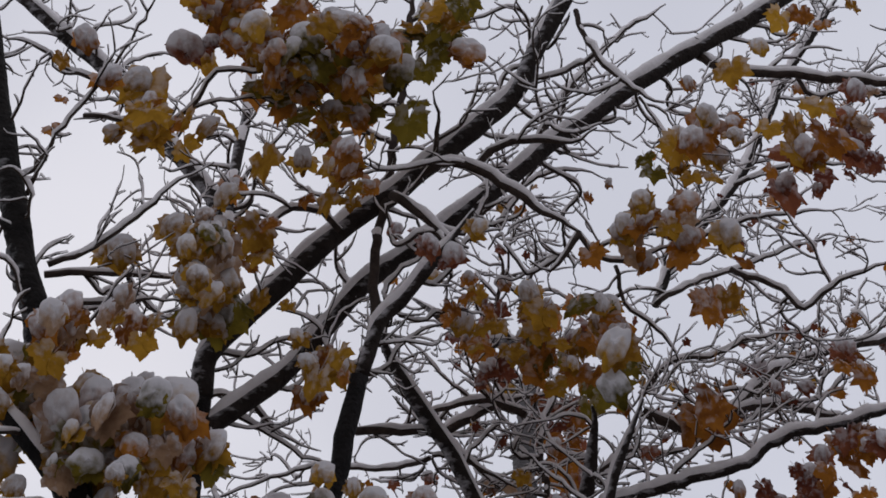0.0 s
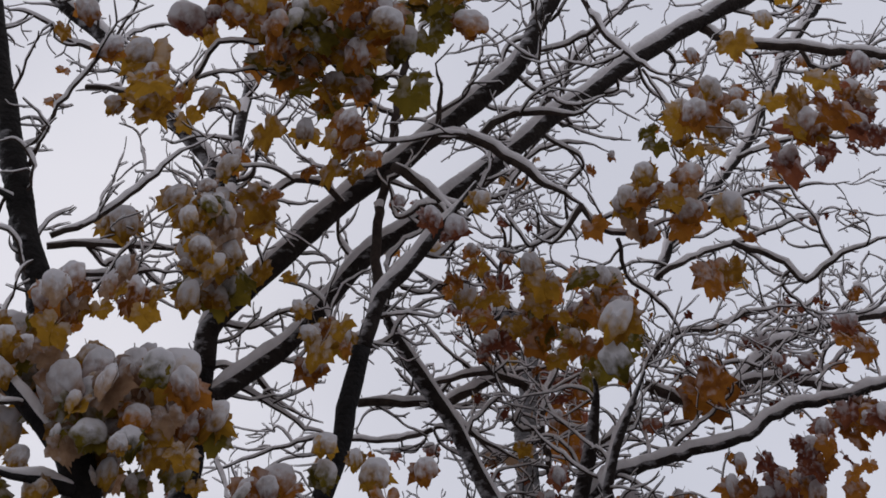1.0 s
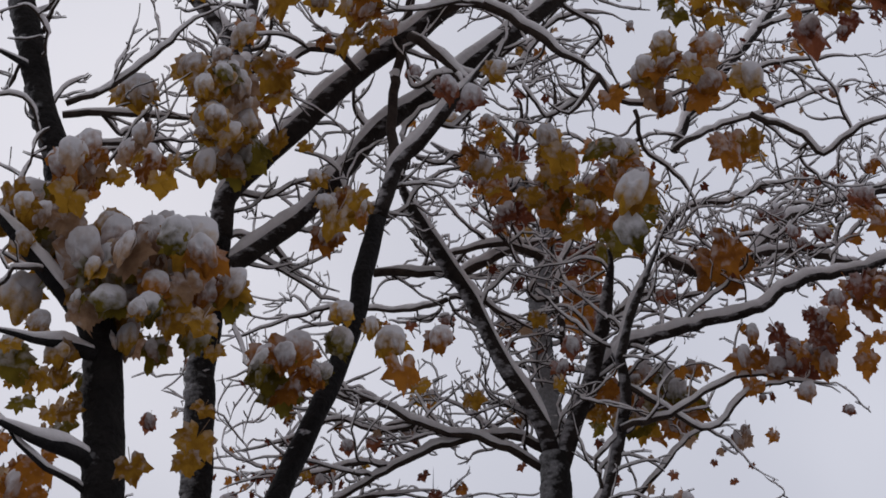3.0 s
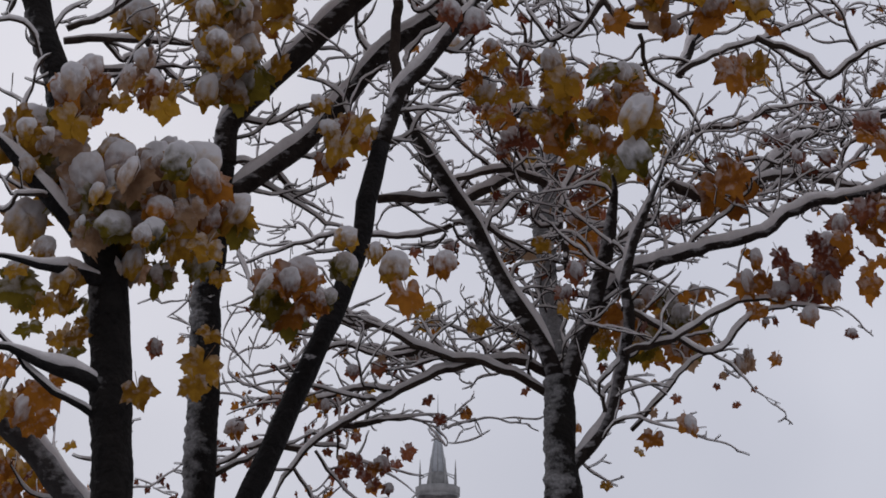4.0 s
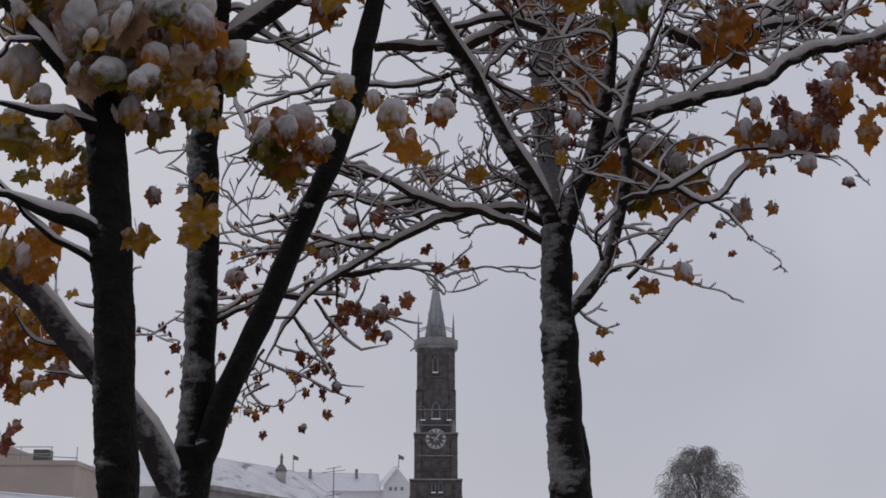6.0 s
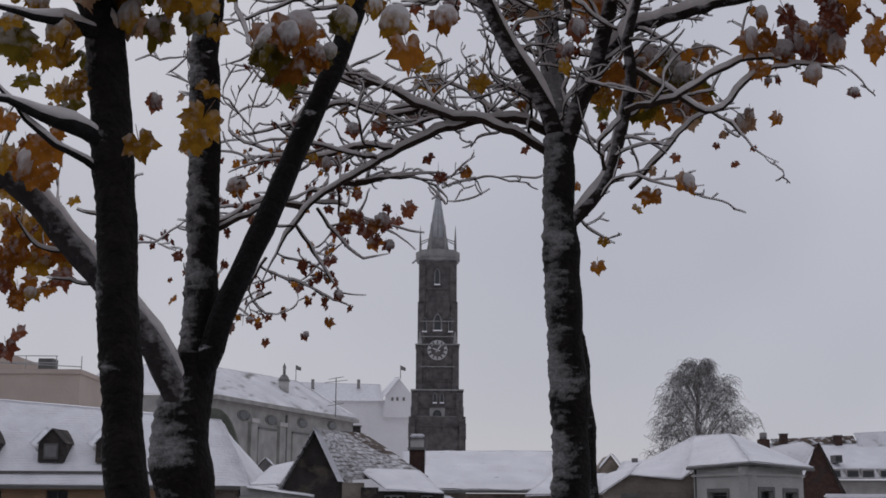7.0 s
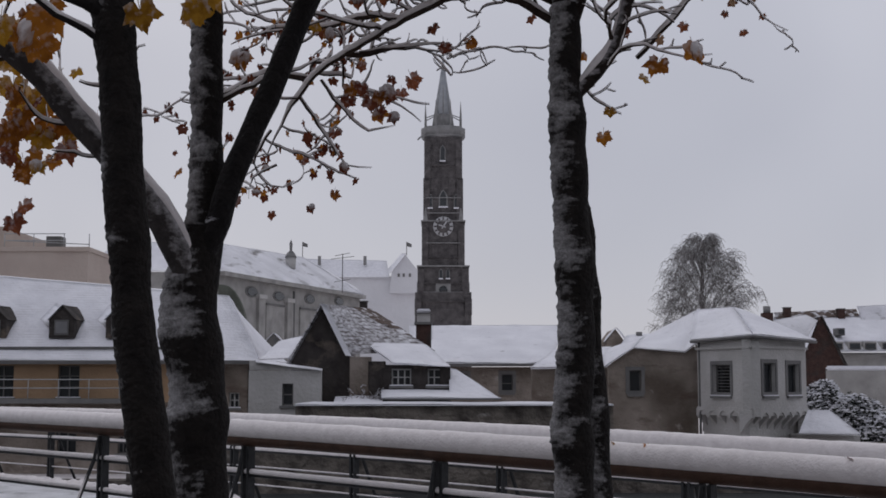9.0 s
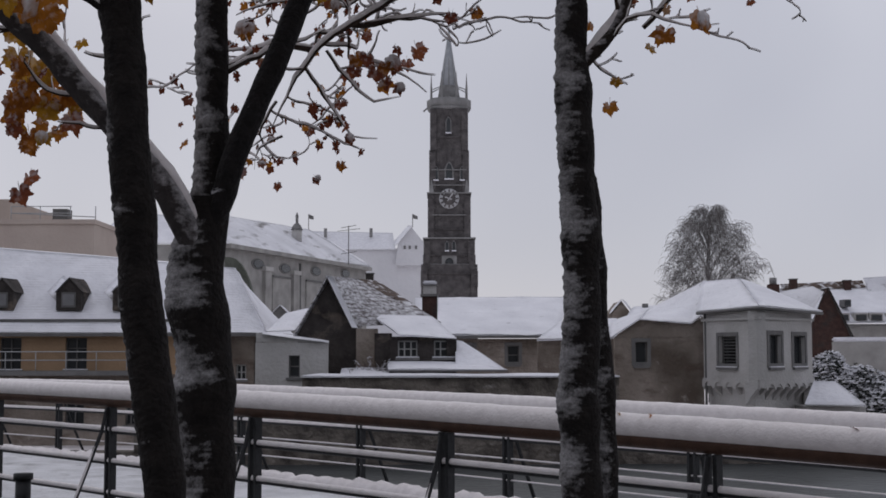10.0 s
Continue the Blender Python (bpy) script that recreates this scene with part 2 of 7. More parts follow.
def wander(rng, start, way, length, r0, r1, lift, kink):
    """A sinuous twig that now and then turns at a bud."""
    n = max(5, int(length / 0.028))
    line, d = [start.copy()], way.normalized()
    aim = d.copy()
    bend = Vector((0, 0, 0))
    for i in range(n):
        bend = bend * 0.74 + Vector((rng.gauss(0, 1), rng.gauss(0, 0.8), rng.gauss(0, 1))) * kink * 0.50
        if rng.random() < 0.20:
            d += Vector((rng.gauss(0, 1), rng.gauss(0, 0.8), rng.gauss(0.2, 1))) * kink * 2.6
        d = (d * 0.88 + aim * 0.12 + bend + UP * lift * i / n).normalized()
        if d.z < -0.4:
            d.z *= 0.6
        line.append(line[-1] + d * length / n)
    return line, [(r0 + (r1 - r0) * (i / n) ** 0.8) * (1 + 0.07 * rng.random() * (i % 4 == 0)) for i in range(n + 1)]


def twigs(tree, seed, spacing, length, keep=lambda p: True, stout=1.0, skip=0.0, depth=twig_depth):
    """The fine twigs that grow from the limbs of a tree, and the snow on them; returns their ends, where leaves hang."""
    rng = random.Random(seed)
    v, f, sv, sf, ends = [], [], [], [], []

    def grow(line, radii, level, size):
        n, at = len(line), rng.uniform(0, spacing[level]) + skip * (level == 0)
        gone = 0.0
        for i in range(1, n - 1):
            gone += (line[i] - line[i - 1]).length
            if gone < at:
                continue
            at = gone + spacing[level] * rng.uniform(0.5, 1.6) * (1.9 if level == 0 and radii[i] < 0.016 else 1.35 if level == 2 else 1)
            if radii[i] > 0.065 or not keep(line[i]):
                continue
            t = (line[i + 1] - line[i - 1]).normalized()
            w = Vector((rng.gauss(0, 1), rng.gauss(0.55, 0.6), rng.gauss(0.2, 0.8)))
            w = (w - t * w.dot(t)).normalized() + t * rng.uniform(0.5, 1.4)
            if w.z < -0.2:
                w.z *= 0.3
            s = size * rng.uniform(0.45, 1.25) * (0.5 if line[i].x > 0.9 and line[i].z < 3.95 else 0.8 if line[i].z < 3.1 else 1.0)
            r = min(radii[i] * 0.7, (0.0042 + 0.0095 * s) * stout)
            ln, ra = wander(rng, line[i], w, s, r, max(0.0024, r * 0.42), rng.uniform(-0.03, 0.14), 0.20)
            tube(v, f, ln, ra, 5)
            snow_on(sv, sf, ln, ra, 6, depth, rng.uniform(0, 99), 0.12, 1.0, 0.56, 0.10)
            ends.append((ln[-1], ln[-1] - ln[-2]))
            if level < 2:
                grow(ln, ra, level + 1, s * (0.46 if level == 0 else 0.36))

    for line, radii in list(GROWN[tree.name]):
        grow(line, radii, 0, length)
    ob = tagged(raw("fine_twig", v, f, TWIG, tree), kind="stuff")
    tagged(raw("twig_snow", sv, sf, SNOW, ob, "fresh snow lying along the twigs"), kind="stuff")
    return ends


near_maple = thing("maple_tree", "slim dark maple trunk with yellow leaves bowed under snow", "tree", (-0.996, 4.6, 0))
forked_maple = thing("maple_tree", "forked maple with three stems and snow plastered bark", "tree", (-1.018, 5.6, 0))
fan_maple = thing("maple_tree", "maple with fanned snowy limbs and orange leaves", "tree", (0.721, 6.5, 0))

# the slim dark tree
limb(near_maple, "trunk", 0.079, 0.076, (-0.956, 4.6, -0.05), (-0.977, 4.600, 1.090), (-1.050, 4.600, 1.646), (-1.106, 4.600, 2.249), (-1.152, 4.600, 2.757), (-1.197, 4.600, 3.167), (-1.227, 4.600, 3.365), (-1.275, 4.600, 3.502), (-1.343, 4.600, 3.654), blown=-0.72)
limb(near_maple, "limb", 0.062, 0.054, (-1.285, 4.600, 3.53), (-1.370, 4.600, 3.713), (-1.477, 4.600, 4.078), (-1.550, 4.600, 4.330), (-1.635, 4.600, 4.600), (-1.820, 4.600, 5.217), (-1.970, 4.600, 5.804), (-2.150, 4.600, 6.457), blown=-0.55)
limb(near_maple, "limb", 0.0324, 0.0207, (-1.238, 4.600, 3.399), (-1.282, 4.560, 3.452), (-1.378, 4.520, 3.561), (-1.485, 4.480, 3.682), (-1.617, 4.440, 3.827), (-1.794, 4.400, 3.996), mat=WET_BARK)
limb(near_maple, "limb", 0.0306, 0.0219, (-1.170, 4.600, 2.904), (-1.257, 4.525, 2.942), (-1.342, 4.450, 2.977), (-1.442, 4.375, 2.996), (-1.598, 4.300, 3.024), mat=WET_BARK)
limb(near_maple, "limb", 0.0126, 0.0067, (-1.160, 4.600, 2.798), (-1.251, 4.540, 2.841), (-1.340, 4.480, 2.882), (-1.431, 4.420, 2.958), (-1.503, 4.360, 3.054), (-1.614, 4.300, 3.148), mat=WET_BARK)
limb(near_maple, "limb", 0.0288, 0.0202, (-1.205, 4.600, 3.308), (-1.273, 4.525, 3.333), (-1.338, 4.450, 3.342), (-1.419, 4.375, 3.336), (-1.597, 4.300, 3.338), mat=WET_BARK)
limb(near_maple, "limb", 0.0270, 0.0176, (-1.613, 4.600, 4.546), (-1.677, 4.550, 4.597), (-1.834, 4.500, 4.648), mat=WET_BARK)
limb(near_maple, "branch", 0.0101, 0.0048, (-1.631, 4.600, 4.785), (-1.595, 4.620, 5.019), (-1.488, 4.640, 5.281), (-1.351, 4.660, 5.573), (-1.236, 4.680, 5.917), (-1.214, 4.700, 6.189))
limb(near_maple, "branch", 0.0125, 0.0065, (-1.492, 4.600, 4.438), (-1.323, 4.650, 4.564), (-1.187, 4.700, 4.737), (-1.069, 4.750, 4.932), (-0.890, 4.800, 5.089))

# the forked tree
limb(forked_maple, "trunk", 0.135, 0.112, (-1.001, 5.6, -0.05), (-1.007, 5.600, 0.979), (-1.024, 5.600, 1.559), (-1.065, 5.600, 1.899), (-1.037, 5.600, 2.181), (-1.034, 5.600, 2.267), blown=-0.32, swell=((1.788, 0.20), (1.437, 0.20), (2.093, 0.05)))
limb(forked_maple, "stem", 0.066, 0.056, (-1.040, 5.600, 1.93), (-1.085, 5.540, 2.10), (-1.202, 5.460, 2.346), (-1.341, 5.420, 2.509), (-1.478, 5.380, 2.670), (-1.630, 5.310, 2.847), (-1.753, 5.240, 2.973), (-1.920, 5.170, 3.111), (-2.097, 5.100, 3.245), mat=SNOWY_BARK, deep=lambda r: 0.020)
limb(forked_maple, "stem", 0.0779, 0.0609, (-1.040, 5.600, 2.021), (-1.006, 5.600, 2.446), (-1.007, 5.600, 2.746), (-1.012, 5.600, 3.052), (-1.030, 5.600, 3.581), (-1.037, 5.600, 3.597), (-1.017, 5.600, 3.817), (-1.020, 5.600, 4.043), (-1.001, 5.600, 4.305), blown=-0.26)
limb(forked_maple, "limb", 0.055, 0.048, (-1.001, 5.600, 4.305), (-0.977, 5.573, 4.510), (-0.893, 5.545, 4.619), (-0.686, 5.518, 4.822), (-0.366, 5.491, 5.163), (-0.086, 5.464, 5.384), (0.145, 5.436, 5.594), (0.351, 5.409, 5.773), (0.539, 5.382, 5.957), (0.647, 5.355, 6.222), (0.779, 5.327, 6.477), (0.937, 5.300, 6.826))
limb(forked_maple, "limb", 0.045, 0.045, (-0.983, 5.600, 4.130), (-0.909, 5.623, 4.197), (-0.672, 5.646, 4.398), (-0.468, 5.669, 4.653), (-0.227, 5.692, 4.986), (0.031, 5.715, 5.202), (0.299, 5.738, 5.462), (0.517, 5.762, 5.659), (0.713, 5.785, 5.882), (1.014, 5.808, 6.134), (1.294, 5.831, 6.384), (1.653, 5.854, 6.648), (2.104, 5.877, 6.978), (2.508, 5.900, 7.324))
limb(forked_maple, "stem", 0.054, 0.0440, (-1.030, 5.600, 1.972), (-0.987, 5.567, 2.177), (-0.933, 5.533, 2.291), (-0.870, 5.500, 2.481), (-0.725, 5.467, 2.794), (-0.590, 5.433, 3.138), (-0.430, 5.400, 3.514), (-0.310, 5.367, 3.870), (-0.299, 5.333, 3.988), (-0.232, 5.300, 4.280), mat=WET_BARK, snow=False)
limb(forked_maple, "limb", 0.0353, 0.0244, (-0.232, 5.300, 4.280), (-0.148, 5.280, 4.527), (-0.050, 5.260, 4.635), (0.081, 5.240, 4.821), (0.189, 5.220, 4.949), (0.299, 5.200, 5.113))
limb(forked_maple, "limb", 0.0270, 0.0175, (-0.239, 5.300, 4.252), (-0.172, 5.343, 4.604), (-0.188, 5.386, 4.843), (-0.161, 5.429, 5.158), (-0.110, 5.471, 5.528), (-0.085, 5.514, 5.848), (-0.034, 5.557, 6.345), (0.012, 5.600, 6.969))
limb(forked_maple, "limb", 0.0329, 0.0310, (-1.010, 5.600, 4.015), (-0.984, 5.800, 5.214), (-0.998, 6.000, 5.889), (-0.983, 6.200, 6.520), (-1.021, 6.400, 7.079), (-1.087, 6.600, 7.992))
limb(forked_maple, "limb", 0.0437, 0.0412, (-1.023, 6.200, 5.491), (-1.164, 6.200, 5.861), (-1.404, 6.200, 6.177), (-1.755, 6.200, 6.642), (-2.166, 6.200, 7.037), (-2.537, 6.200, 7.404), (-2.871, 6.200, 7.690))
limb(forked_maple, "branch", 0.0234, 0.0194, (0.050, 5.300, 5.393), (0.196, 5.280, 5.425), (0.335, 5.260, 5.378), (0.483, 5.240, 5.254), (0.626, 5.220, 5.111), (0.785, 5.200, 4.981))
limb(forked_maple, "branch", 0.0141, 0.0068, (0.785, 5.200, 4.981), (0.869, 5.150, 4.817), (0.990, 5.100, 4.766), (1.142, 5.050, 4.804), (1.289, 5.000, 4.804))
limb(forked_maple, "branch", 0.0176, 0.0106, (0.785, 5.200, 4.981), (0.720, 5.200, 4.877), (0.634, 5.200, 4.763), (0.544, 5.200, 4.824))
limb(forked_maple, "branch", 0.0180, 0.0123, (0.309, 5.300, 5.412), (0.439, 5.275, 5.540), (0.622, 5.250, 5.551), (0.788, 5.225, 5.534), (0.930, 5.200, 5.587))
limb(forked_maple, "branch", 0.0234, 0.0176, (-0.111, 5.300, 5.255), (-0.005, 5.275, 5.166), (0.082, 5.250, 5.063), (0.189, 5.225, 4.953), (0.262, 5.200, 4.891))
limb(forked_maple, "branch", 0.0162, 0.0086, (-0.353, 5.300, 5.044), (-0.435, 5.250, 5.125), (-0.566, 5.200, 5.108), (-0.688, 5.150, 4.980), (-0.774, 5.100, 4.780))
limb(forked_maple, "branch", 0.0144, 0.0071, (0.113, 5.300, 5.532), (0.128, 5.267, 5.737), (0.099, 5.233, 5.837), (0.201, 5.200, 5.940))
limb(forked_maple, "branch", 0.0162, 0.0119, (0.882, 5.300, 6.454), (0.928, 5.225, 6.135), (1.034, 5.150, 5.907), (1.122, 5.075, 5.722), (1.225, 5.000, 5.605))
limb(forked_maple, "branch", 0.0076, 0.0041, (1.104, 5.000, 5.645), (1.179, 4.933, 5.392), (1.309, 4.867, 5.214), (1.471, 4.800, 5.151))
limb(forked_maple, "branch", 0.0260, 0.0228, (1.648, 5.900, 6.678), (1.768, 5.840, 6.520), (1.971, 5.780, 6.415), (2.239, 5.720, 6.356), (2.646, 5.660, 6.252), (2.901, 5.600, 6.167))
limb(forked_maple, "branch", 0.0115, 0.0075, (-1.632, 5.200, 5.655), (-1.391, 5.150, 5.588), (-1.160, 5.100, 5.573), (-1.050, 5.050, 5.650), (-0.957, 5.000, 5.768), (-0.716, 4.950, 5.748), (-0.469, 4.900, 5.814))
limb(forked_maple, "branch", 0.0171, 0.0120, (-1.822, 5.600, 4.976), (-1.571, 5.700, 5.045), (-1.365, 5.800, 5.084), (-1.121, 5.900, 5.119))
limb(forked_maple, "branch", 0.0140, 0.0090, (-1.86, 5.700, 4.84), (-1.62, 5.760, 4.90), (-1.38, 5.800, 4.94), (-1.14, 5.850, 4.96))
limb(forked_maple, "branch", 0.0064, 0.0033, (-1.570, 5.400, 4.483), (-1.399, 5.233, 4.631), (-1.228, 5.067, 4.744), (-1.054, 4.900, 4.791))
limb(forked_maple, "branch", 0.0095, 0.0053, (-0.954, 5.600, 4.188), (-0.860, 5.467, 3.767), (-0.755, 5.333, 3.506), (-0.755, 5.200, 3.360))
limb(forked_maple, "branch", 0.0114, 0.0059, (-0.940, 5.600, 2.822), (-0.816, 5.667, 2.901), (-0.674, 5.733, 2.982), (-0.528, 5.800, 3.051))

# the fanned tree
limb(fan_maple, "trunk", 0.112, 0.080, (0.707, 6.5, -0.05), (0.685, 6.500, 0.876), (0.676, 6.500, 1.382), (0.696, 6.500, 1.944), (0.678, 6.500, 2.515), (0.654, 6.500, 2.948), (0.653, 6.500, 3.406), (0.658, 6.500, 3.52), blown=-0.27, swell=((2.172, 0.10), (1.776, 0.08), (2.92, 0.17), (2.66, 0.09), (1.327, 0.10)))
limb(fan_maple, "stem", 0.095, 0.06, (0.836, 6.7, -0.05), (0.810, 6.700, 0.854), (0.807, 6.700, 1.375), (0.767, 6.680, 1.954), (0.747, 6.620, 2.298), (0.701, 6.550, 2.580), blown=-0.20, swell=((2.037, 0.12), (1.635, 0.10), (2.355, 0.10)))
limb(fan_maple, "limb", 0.048, 0.032, (0.675, 6.500, 3.45), (0.566, 6.438, 3.703), (0.419, 6.375, 3.914), (0.272, 6.312, 4.174), (0.168, 6.250, 4.356), (0.049, 6.188, 4.505), (-0.070, 6.125, 4.686), (-0.150, 6.062, 4.851), (-0.116, 6.000, 4.957))
limb(fan_maple, "limb", 0.0646, 0.0507, (0.682, 6.600, 3.629), (0.645, 6.750, 3.997), (0.639, 6.900, 4.495), (0.698, 7.050, 4.995), (0.738, 7.200, 5.334), blown=0.48)
limb(fan_maple, "limb", 0.0423, 0.0290, (0.737, 7.200, 5.315), (0.604, 7.250, 5.438), (0.431, 7.300, 5.482), (0.220, 7.350, 5.648), (0.003, 7.400, 5.838))
limb(fan_maple, "limb", 0.050, 0.034, (0.680, 6.500, 3.45), (0.833, 6.400, 3.878), (0.916, 6.300, 4.187), (0.956, 6.200, 4.434), (0.929, 6.100, 4.486))
limb(fan_maple, "limb", 0.031, 0.022, (0.812, 6.500, 3.786), (0.952, 6.475, 3.999), (1.074, 6.450, 4.112), (1.330, 6.425, 4.174), (1.725, 6.400, 4.279), (1.942, 6.375, 4.417), (2.246, 6.350, 4.490), (2.451, 6.325, 4.546), (2.792, 6.300, 4.619))
limb(fan_maple, "limb", 0.036, 0.0211, (0.655, 6.500, 2.995), (0.872, 6.438, 3.240), (0.967, 6.375, 3.523), (1.007, 6.312, 3.775), (0.970, 6.250, 3.997), (0.969, 6.188, 3.927), (1.028, 6.125, 4.149), (1.131, 6.062, 4.374), (1.179, 6.000, 4.487))
limb(fan_maple, "branch", 0.0224, 0.0157, (0.617, 6.600, 3.444), (0.426, 6.600, 3.566), (0.217, 6.600, 3.634), (0.008, 6.600, 3.674), (-0.204, 6.600, 3.784), (-0.462, 6.600, 3.884))
limb(fan_maple, "branch", 0.0235, 0.0060, (0.605, 6.600, 3.567), (0.429, 6.629, 3.652), (0.129, 6.657, 3.613), (-0.172, 6.686, 3.496), (-0.470, 6.714, 3.317), (-0.647, 6.743, 3.202), (-0.791, 6.771, 2.997), (-0.903, 6.800, 2.794))
limb(fan_maple, "branch", 0.0161, 0.0069, (-0.682, 6.800, 3.199), (-0.894, 6.800, 3.229), (-1.128, 6.800, 3.122), (-1.367, 6.800, 3.122))
limb(fan_maple, "branch", 0.0150, 0.0070, (-0.476, 6.800, 3.338), (-0.356, 6.833, 3.347), (-0.175, 6.867, 3.387), (0.071, 6.900, 3.364))
limb(fan_maple, "branch", 0.0291, 0.0211, (1.283, 6.600, 4.682), (1.527, 6.660, 4.606), (1.837, 6.720, 4.732), (2.086, 6.780, 4.810), (2.363, 6.840, 4.789), (2.641, 6.900, 4.752))
limb(fan_maple, "branch", 0.025, 0.020, (1.512, 6.600, 4.562), (1.839, 6.720, 4.756), (2.124, 6.840, 5.048), (2.477, 6.960, 5.222), (2.799, 7.080, 5.361), (3.182, 7.200, 5.505))
limb(fan_maple, "branch", 0.0317, 0.0284, (1.548, 7.200, 5.688), (1.748, 7.267, 6.106), (1.983, 7.333, 6.414), (2.230, 7.400, 6.736), (2.516, 7.467, 7.271), (2.830, 7.533, 7.898), (3.313, 7.600, 8.635))
limb(fan_maple, "branch", 0.0163, 0.0079, (1.709, 6.000, 5.239), (1.930, 5.960, 5.129), (2.061, 5.920, 4.971), (2.203, 5.880, 5.085), (2.383, 5.840, 5.148), (2.595, 5.800, 5.229))
limb(fan_maple, "branch", 0.0150, 0.0064, (0.983, 6.300, 3.601), (1.217, 6.300, 3.662), (1.459, 6.300, 3.815), (1.668, 6.300, 3.877), (1.870, 6.300, 3.847), (2.101, 6.300, 3.817))
limb(fan_maple, "branch", 0.0110, 0.0055, (1.023, 6.500, 3.238), (1.179, 6.500, 3.418), (1.398, 6.500, 3.632), (1.609, 6.500, 3.664))
limb(fan_maple, "branch", 0.0235, 0.0150, (-0.294, 6.300, 4.440), (-0.055, 6.300, 4.441), (0.124, 6.300, 4.409), (0.331, 6.300, 4.249), (0.536, 6.300, 4.123))
limb(fan_maple, "branch", 0.0291, 0.0164, (0.130, 6.600, 4.539), (0.457, 6.750, 4.781), (0.799, 6.900, 4.925))
limb(fan_maple, "branch", 0.0170, 0.0120, (0.744, 6.600, 4.141), (0.717, 6.700, 4.482), (0.821, 6.800, 4.878), (1.011, 6.900, 5.221), (1.248, 7.000, 5.620))


limb(fan_maple, "branch", 0.0068, 0.0032, (-0.735, 6.800, 3.107), (-0.659, 6.825, 2.989), (-0.568, 6.850, 2.871), (-0.492, 6.875, 2.753), (-0.357, 6.900, 2.733))
limb(fan_maple, "branch", 0.0068, 0.0032, (-0.497, 6.800, 3.295), (-0.486, 6.825, 3.129), (-0.344, 6.850, 3.119), (-0.192, 6.875, 3.062), (-0.085, 6.900, 2.990))
limb(fan_maple, "branch", 0.0068, 0.0032, (-0.406, 6.800, 3.342), (-0.194, 6.833, 3.383), (-0.010, 6.867, 3.408), (0.151, 6.900, 3.378))
limb(fan_maple, "branch", 0.0068, 0.0032, (-0.880, 6.800, 2.922), (-0.969, 6.833, 2.745), (-0.879, 6.867, 2.629), (-0.764, 6.900, 2.665))
limb(fan_maple, "branch", 0.0068, 0.0032, (-0.616, 6.800, 3.201), (-0.494, 6.833, 3.022), (-0.373, 6.867, 2.936), (-0.223, 6.900, 2.958))
limb(fan_maple, "branch", 0.0068, 0.0032, (-0.845, 6.800, 2.740), (-0.961, 6.800, 2.665), (-1.002, 6.800, 2.560))
limb(fan_maple, "branch", 0.0148, 0.0059, (-0.191, 6.700, 3.489), (-0.376, 6.750, 3.518), (-0.623, 6.800, 3.483), (-0.873, 6.850, 3.480), (-1.124, 6.900, 3.413))
limb(fan_maple, "branch", 0.0148, 0.0059, (-0.011, 6.700, 3.742), (-0.256, 6.750, 3.693), (-0.506, 6.800, 3.772), (-0.756, 6.850, 3.689), (-1.070, 6.900, 3.606))
limb(fan_maple, "branch", 0.0136, 0.0059, (-0.256, 6.700, 3.853), (-0.444, 6.767, 3.891), (-0.667, 6.833, 3.961), (-0.923, 6.900, 3.900))
limb(fan_maple, "branch", 0.0150, 0.0050, (0.10, 6.500, 4.36), (-0.15, 6.800, 4.42), (-0.50, 6.950, 4.50), (-0.86, 7.000, 4.42), (-1.22, 7.050, 4.30))
limb(fan_maple, "branch", 0.0130, 0.0045, (-0.42, 6.750, 3.88), (-0.62, 6.900, 4.06), (-0.90, 7.000, 4.16), (-1.20, 7.050, 4.08))
limb(fan_maple, "branch", 0.0062, 0.0030, (0.838, 6.300, 3.148), (0.954, 6.300, 3.250), (1.095, 6.300, 3.236), (1.236, 6.300, 3.192), (1.364, 6.300, 3.201))
limb(fan_maple, "branch", 0.0062, 0.0030, (1.340, 6.300, 3.636), (1.508, 6.300, 3.532), (1.615, 6.300, 3.399), (1.740, 6.300, 3.326))
limb(fan_maple, "branch", 0.0150, 0.0053, (0.972, 6.300, 3.832), (1.199, 6.300, 3.711), (1.424, 6.300, 3.592), (1.636, 6.300, 3.789), (1.901, 6.300, 3.851), (2.115, 6.300, 3.790))
limb(fan_maple, "branch", 0.0224, 0.0092, (0.635, 6.600, 4.661), (0.388, 6.667, 4.778), (0.101, 6.733, 4.730), (-0.123, 6.800, 4.625))
limb(fan_maple, "branch", 0.0179, 0.0070, (0.959, 6.600, 4.274), (1.209, 6.700, 4.484), (1.485, 6.800, 4.527), (1.776, 6.900, 4.677))
limb(fan_maple, "branch", 0.0161, 0.0059, (1.463, 6.800, 5.468), (1.732, 6.850, 5.654), (2.076, 6.900, 5.805), (2.394, 6.950, 5.960), (2.716, 7.000, 6.077))
limb(fan_maple, "branch", 0.0161, 0.0059, (1.636, 6.800, 5.825), (1.960, 6.867, 6.075), (2.354, 6.933, 6.204), (2.826, 7.000, 6.293))
limb(fan_maple, "branch", 0.0126, 0.0054, (1.136, 6.200, 5.390), (1.173, 6.250, 5.166), (1.342, 6.300, 5.052), (1.457, 6.350, 4.869), (1.494, 6.400, 4.689))
limb(fan_maple, "branch", 0.0130, 0.0056, (1.930, 6.400, 6.060), (2.208, 6.467, 6.232), (2.519, 6.533, 6.322), (2.929, 6.600, 6.328))
limb(fan_maple, "branch", 0.0152, 0.0056, (2.406, 6.400, 6.973), (2.541, 6.467, 6.799), (2.802, 6.533, 6.945), (3.137, 6.600, 7.285))
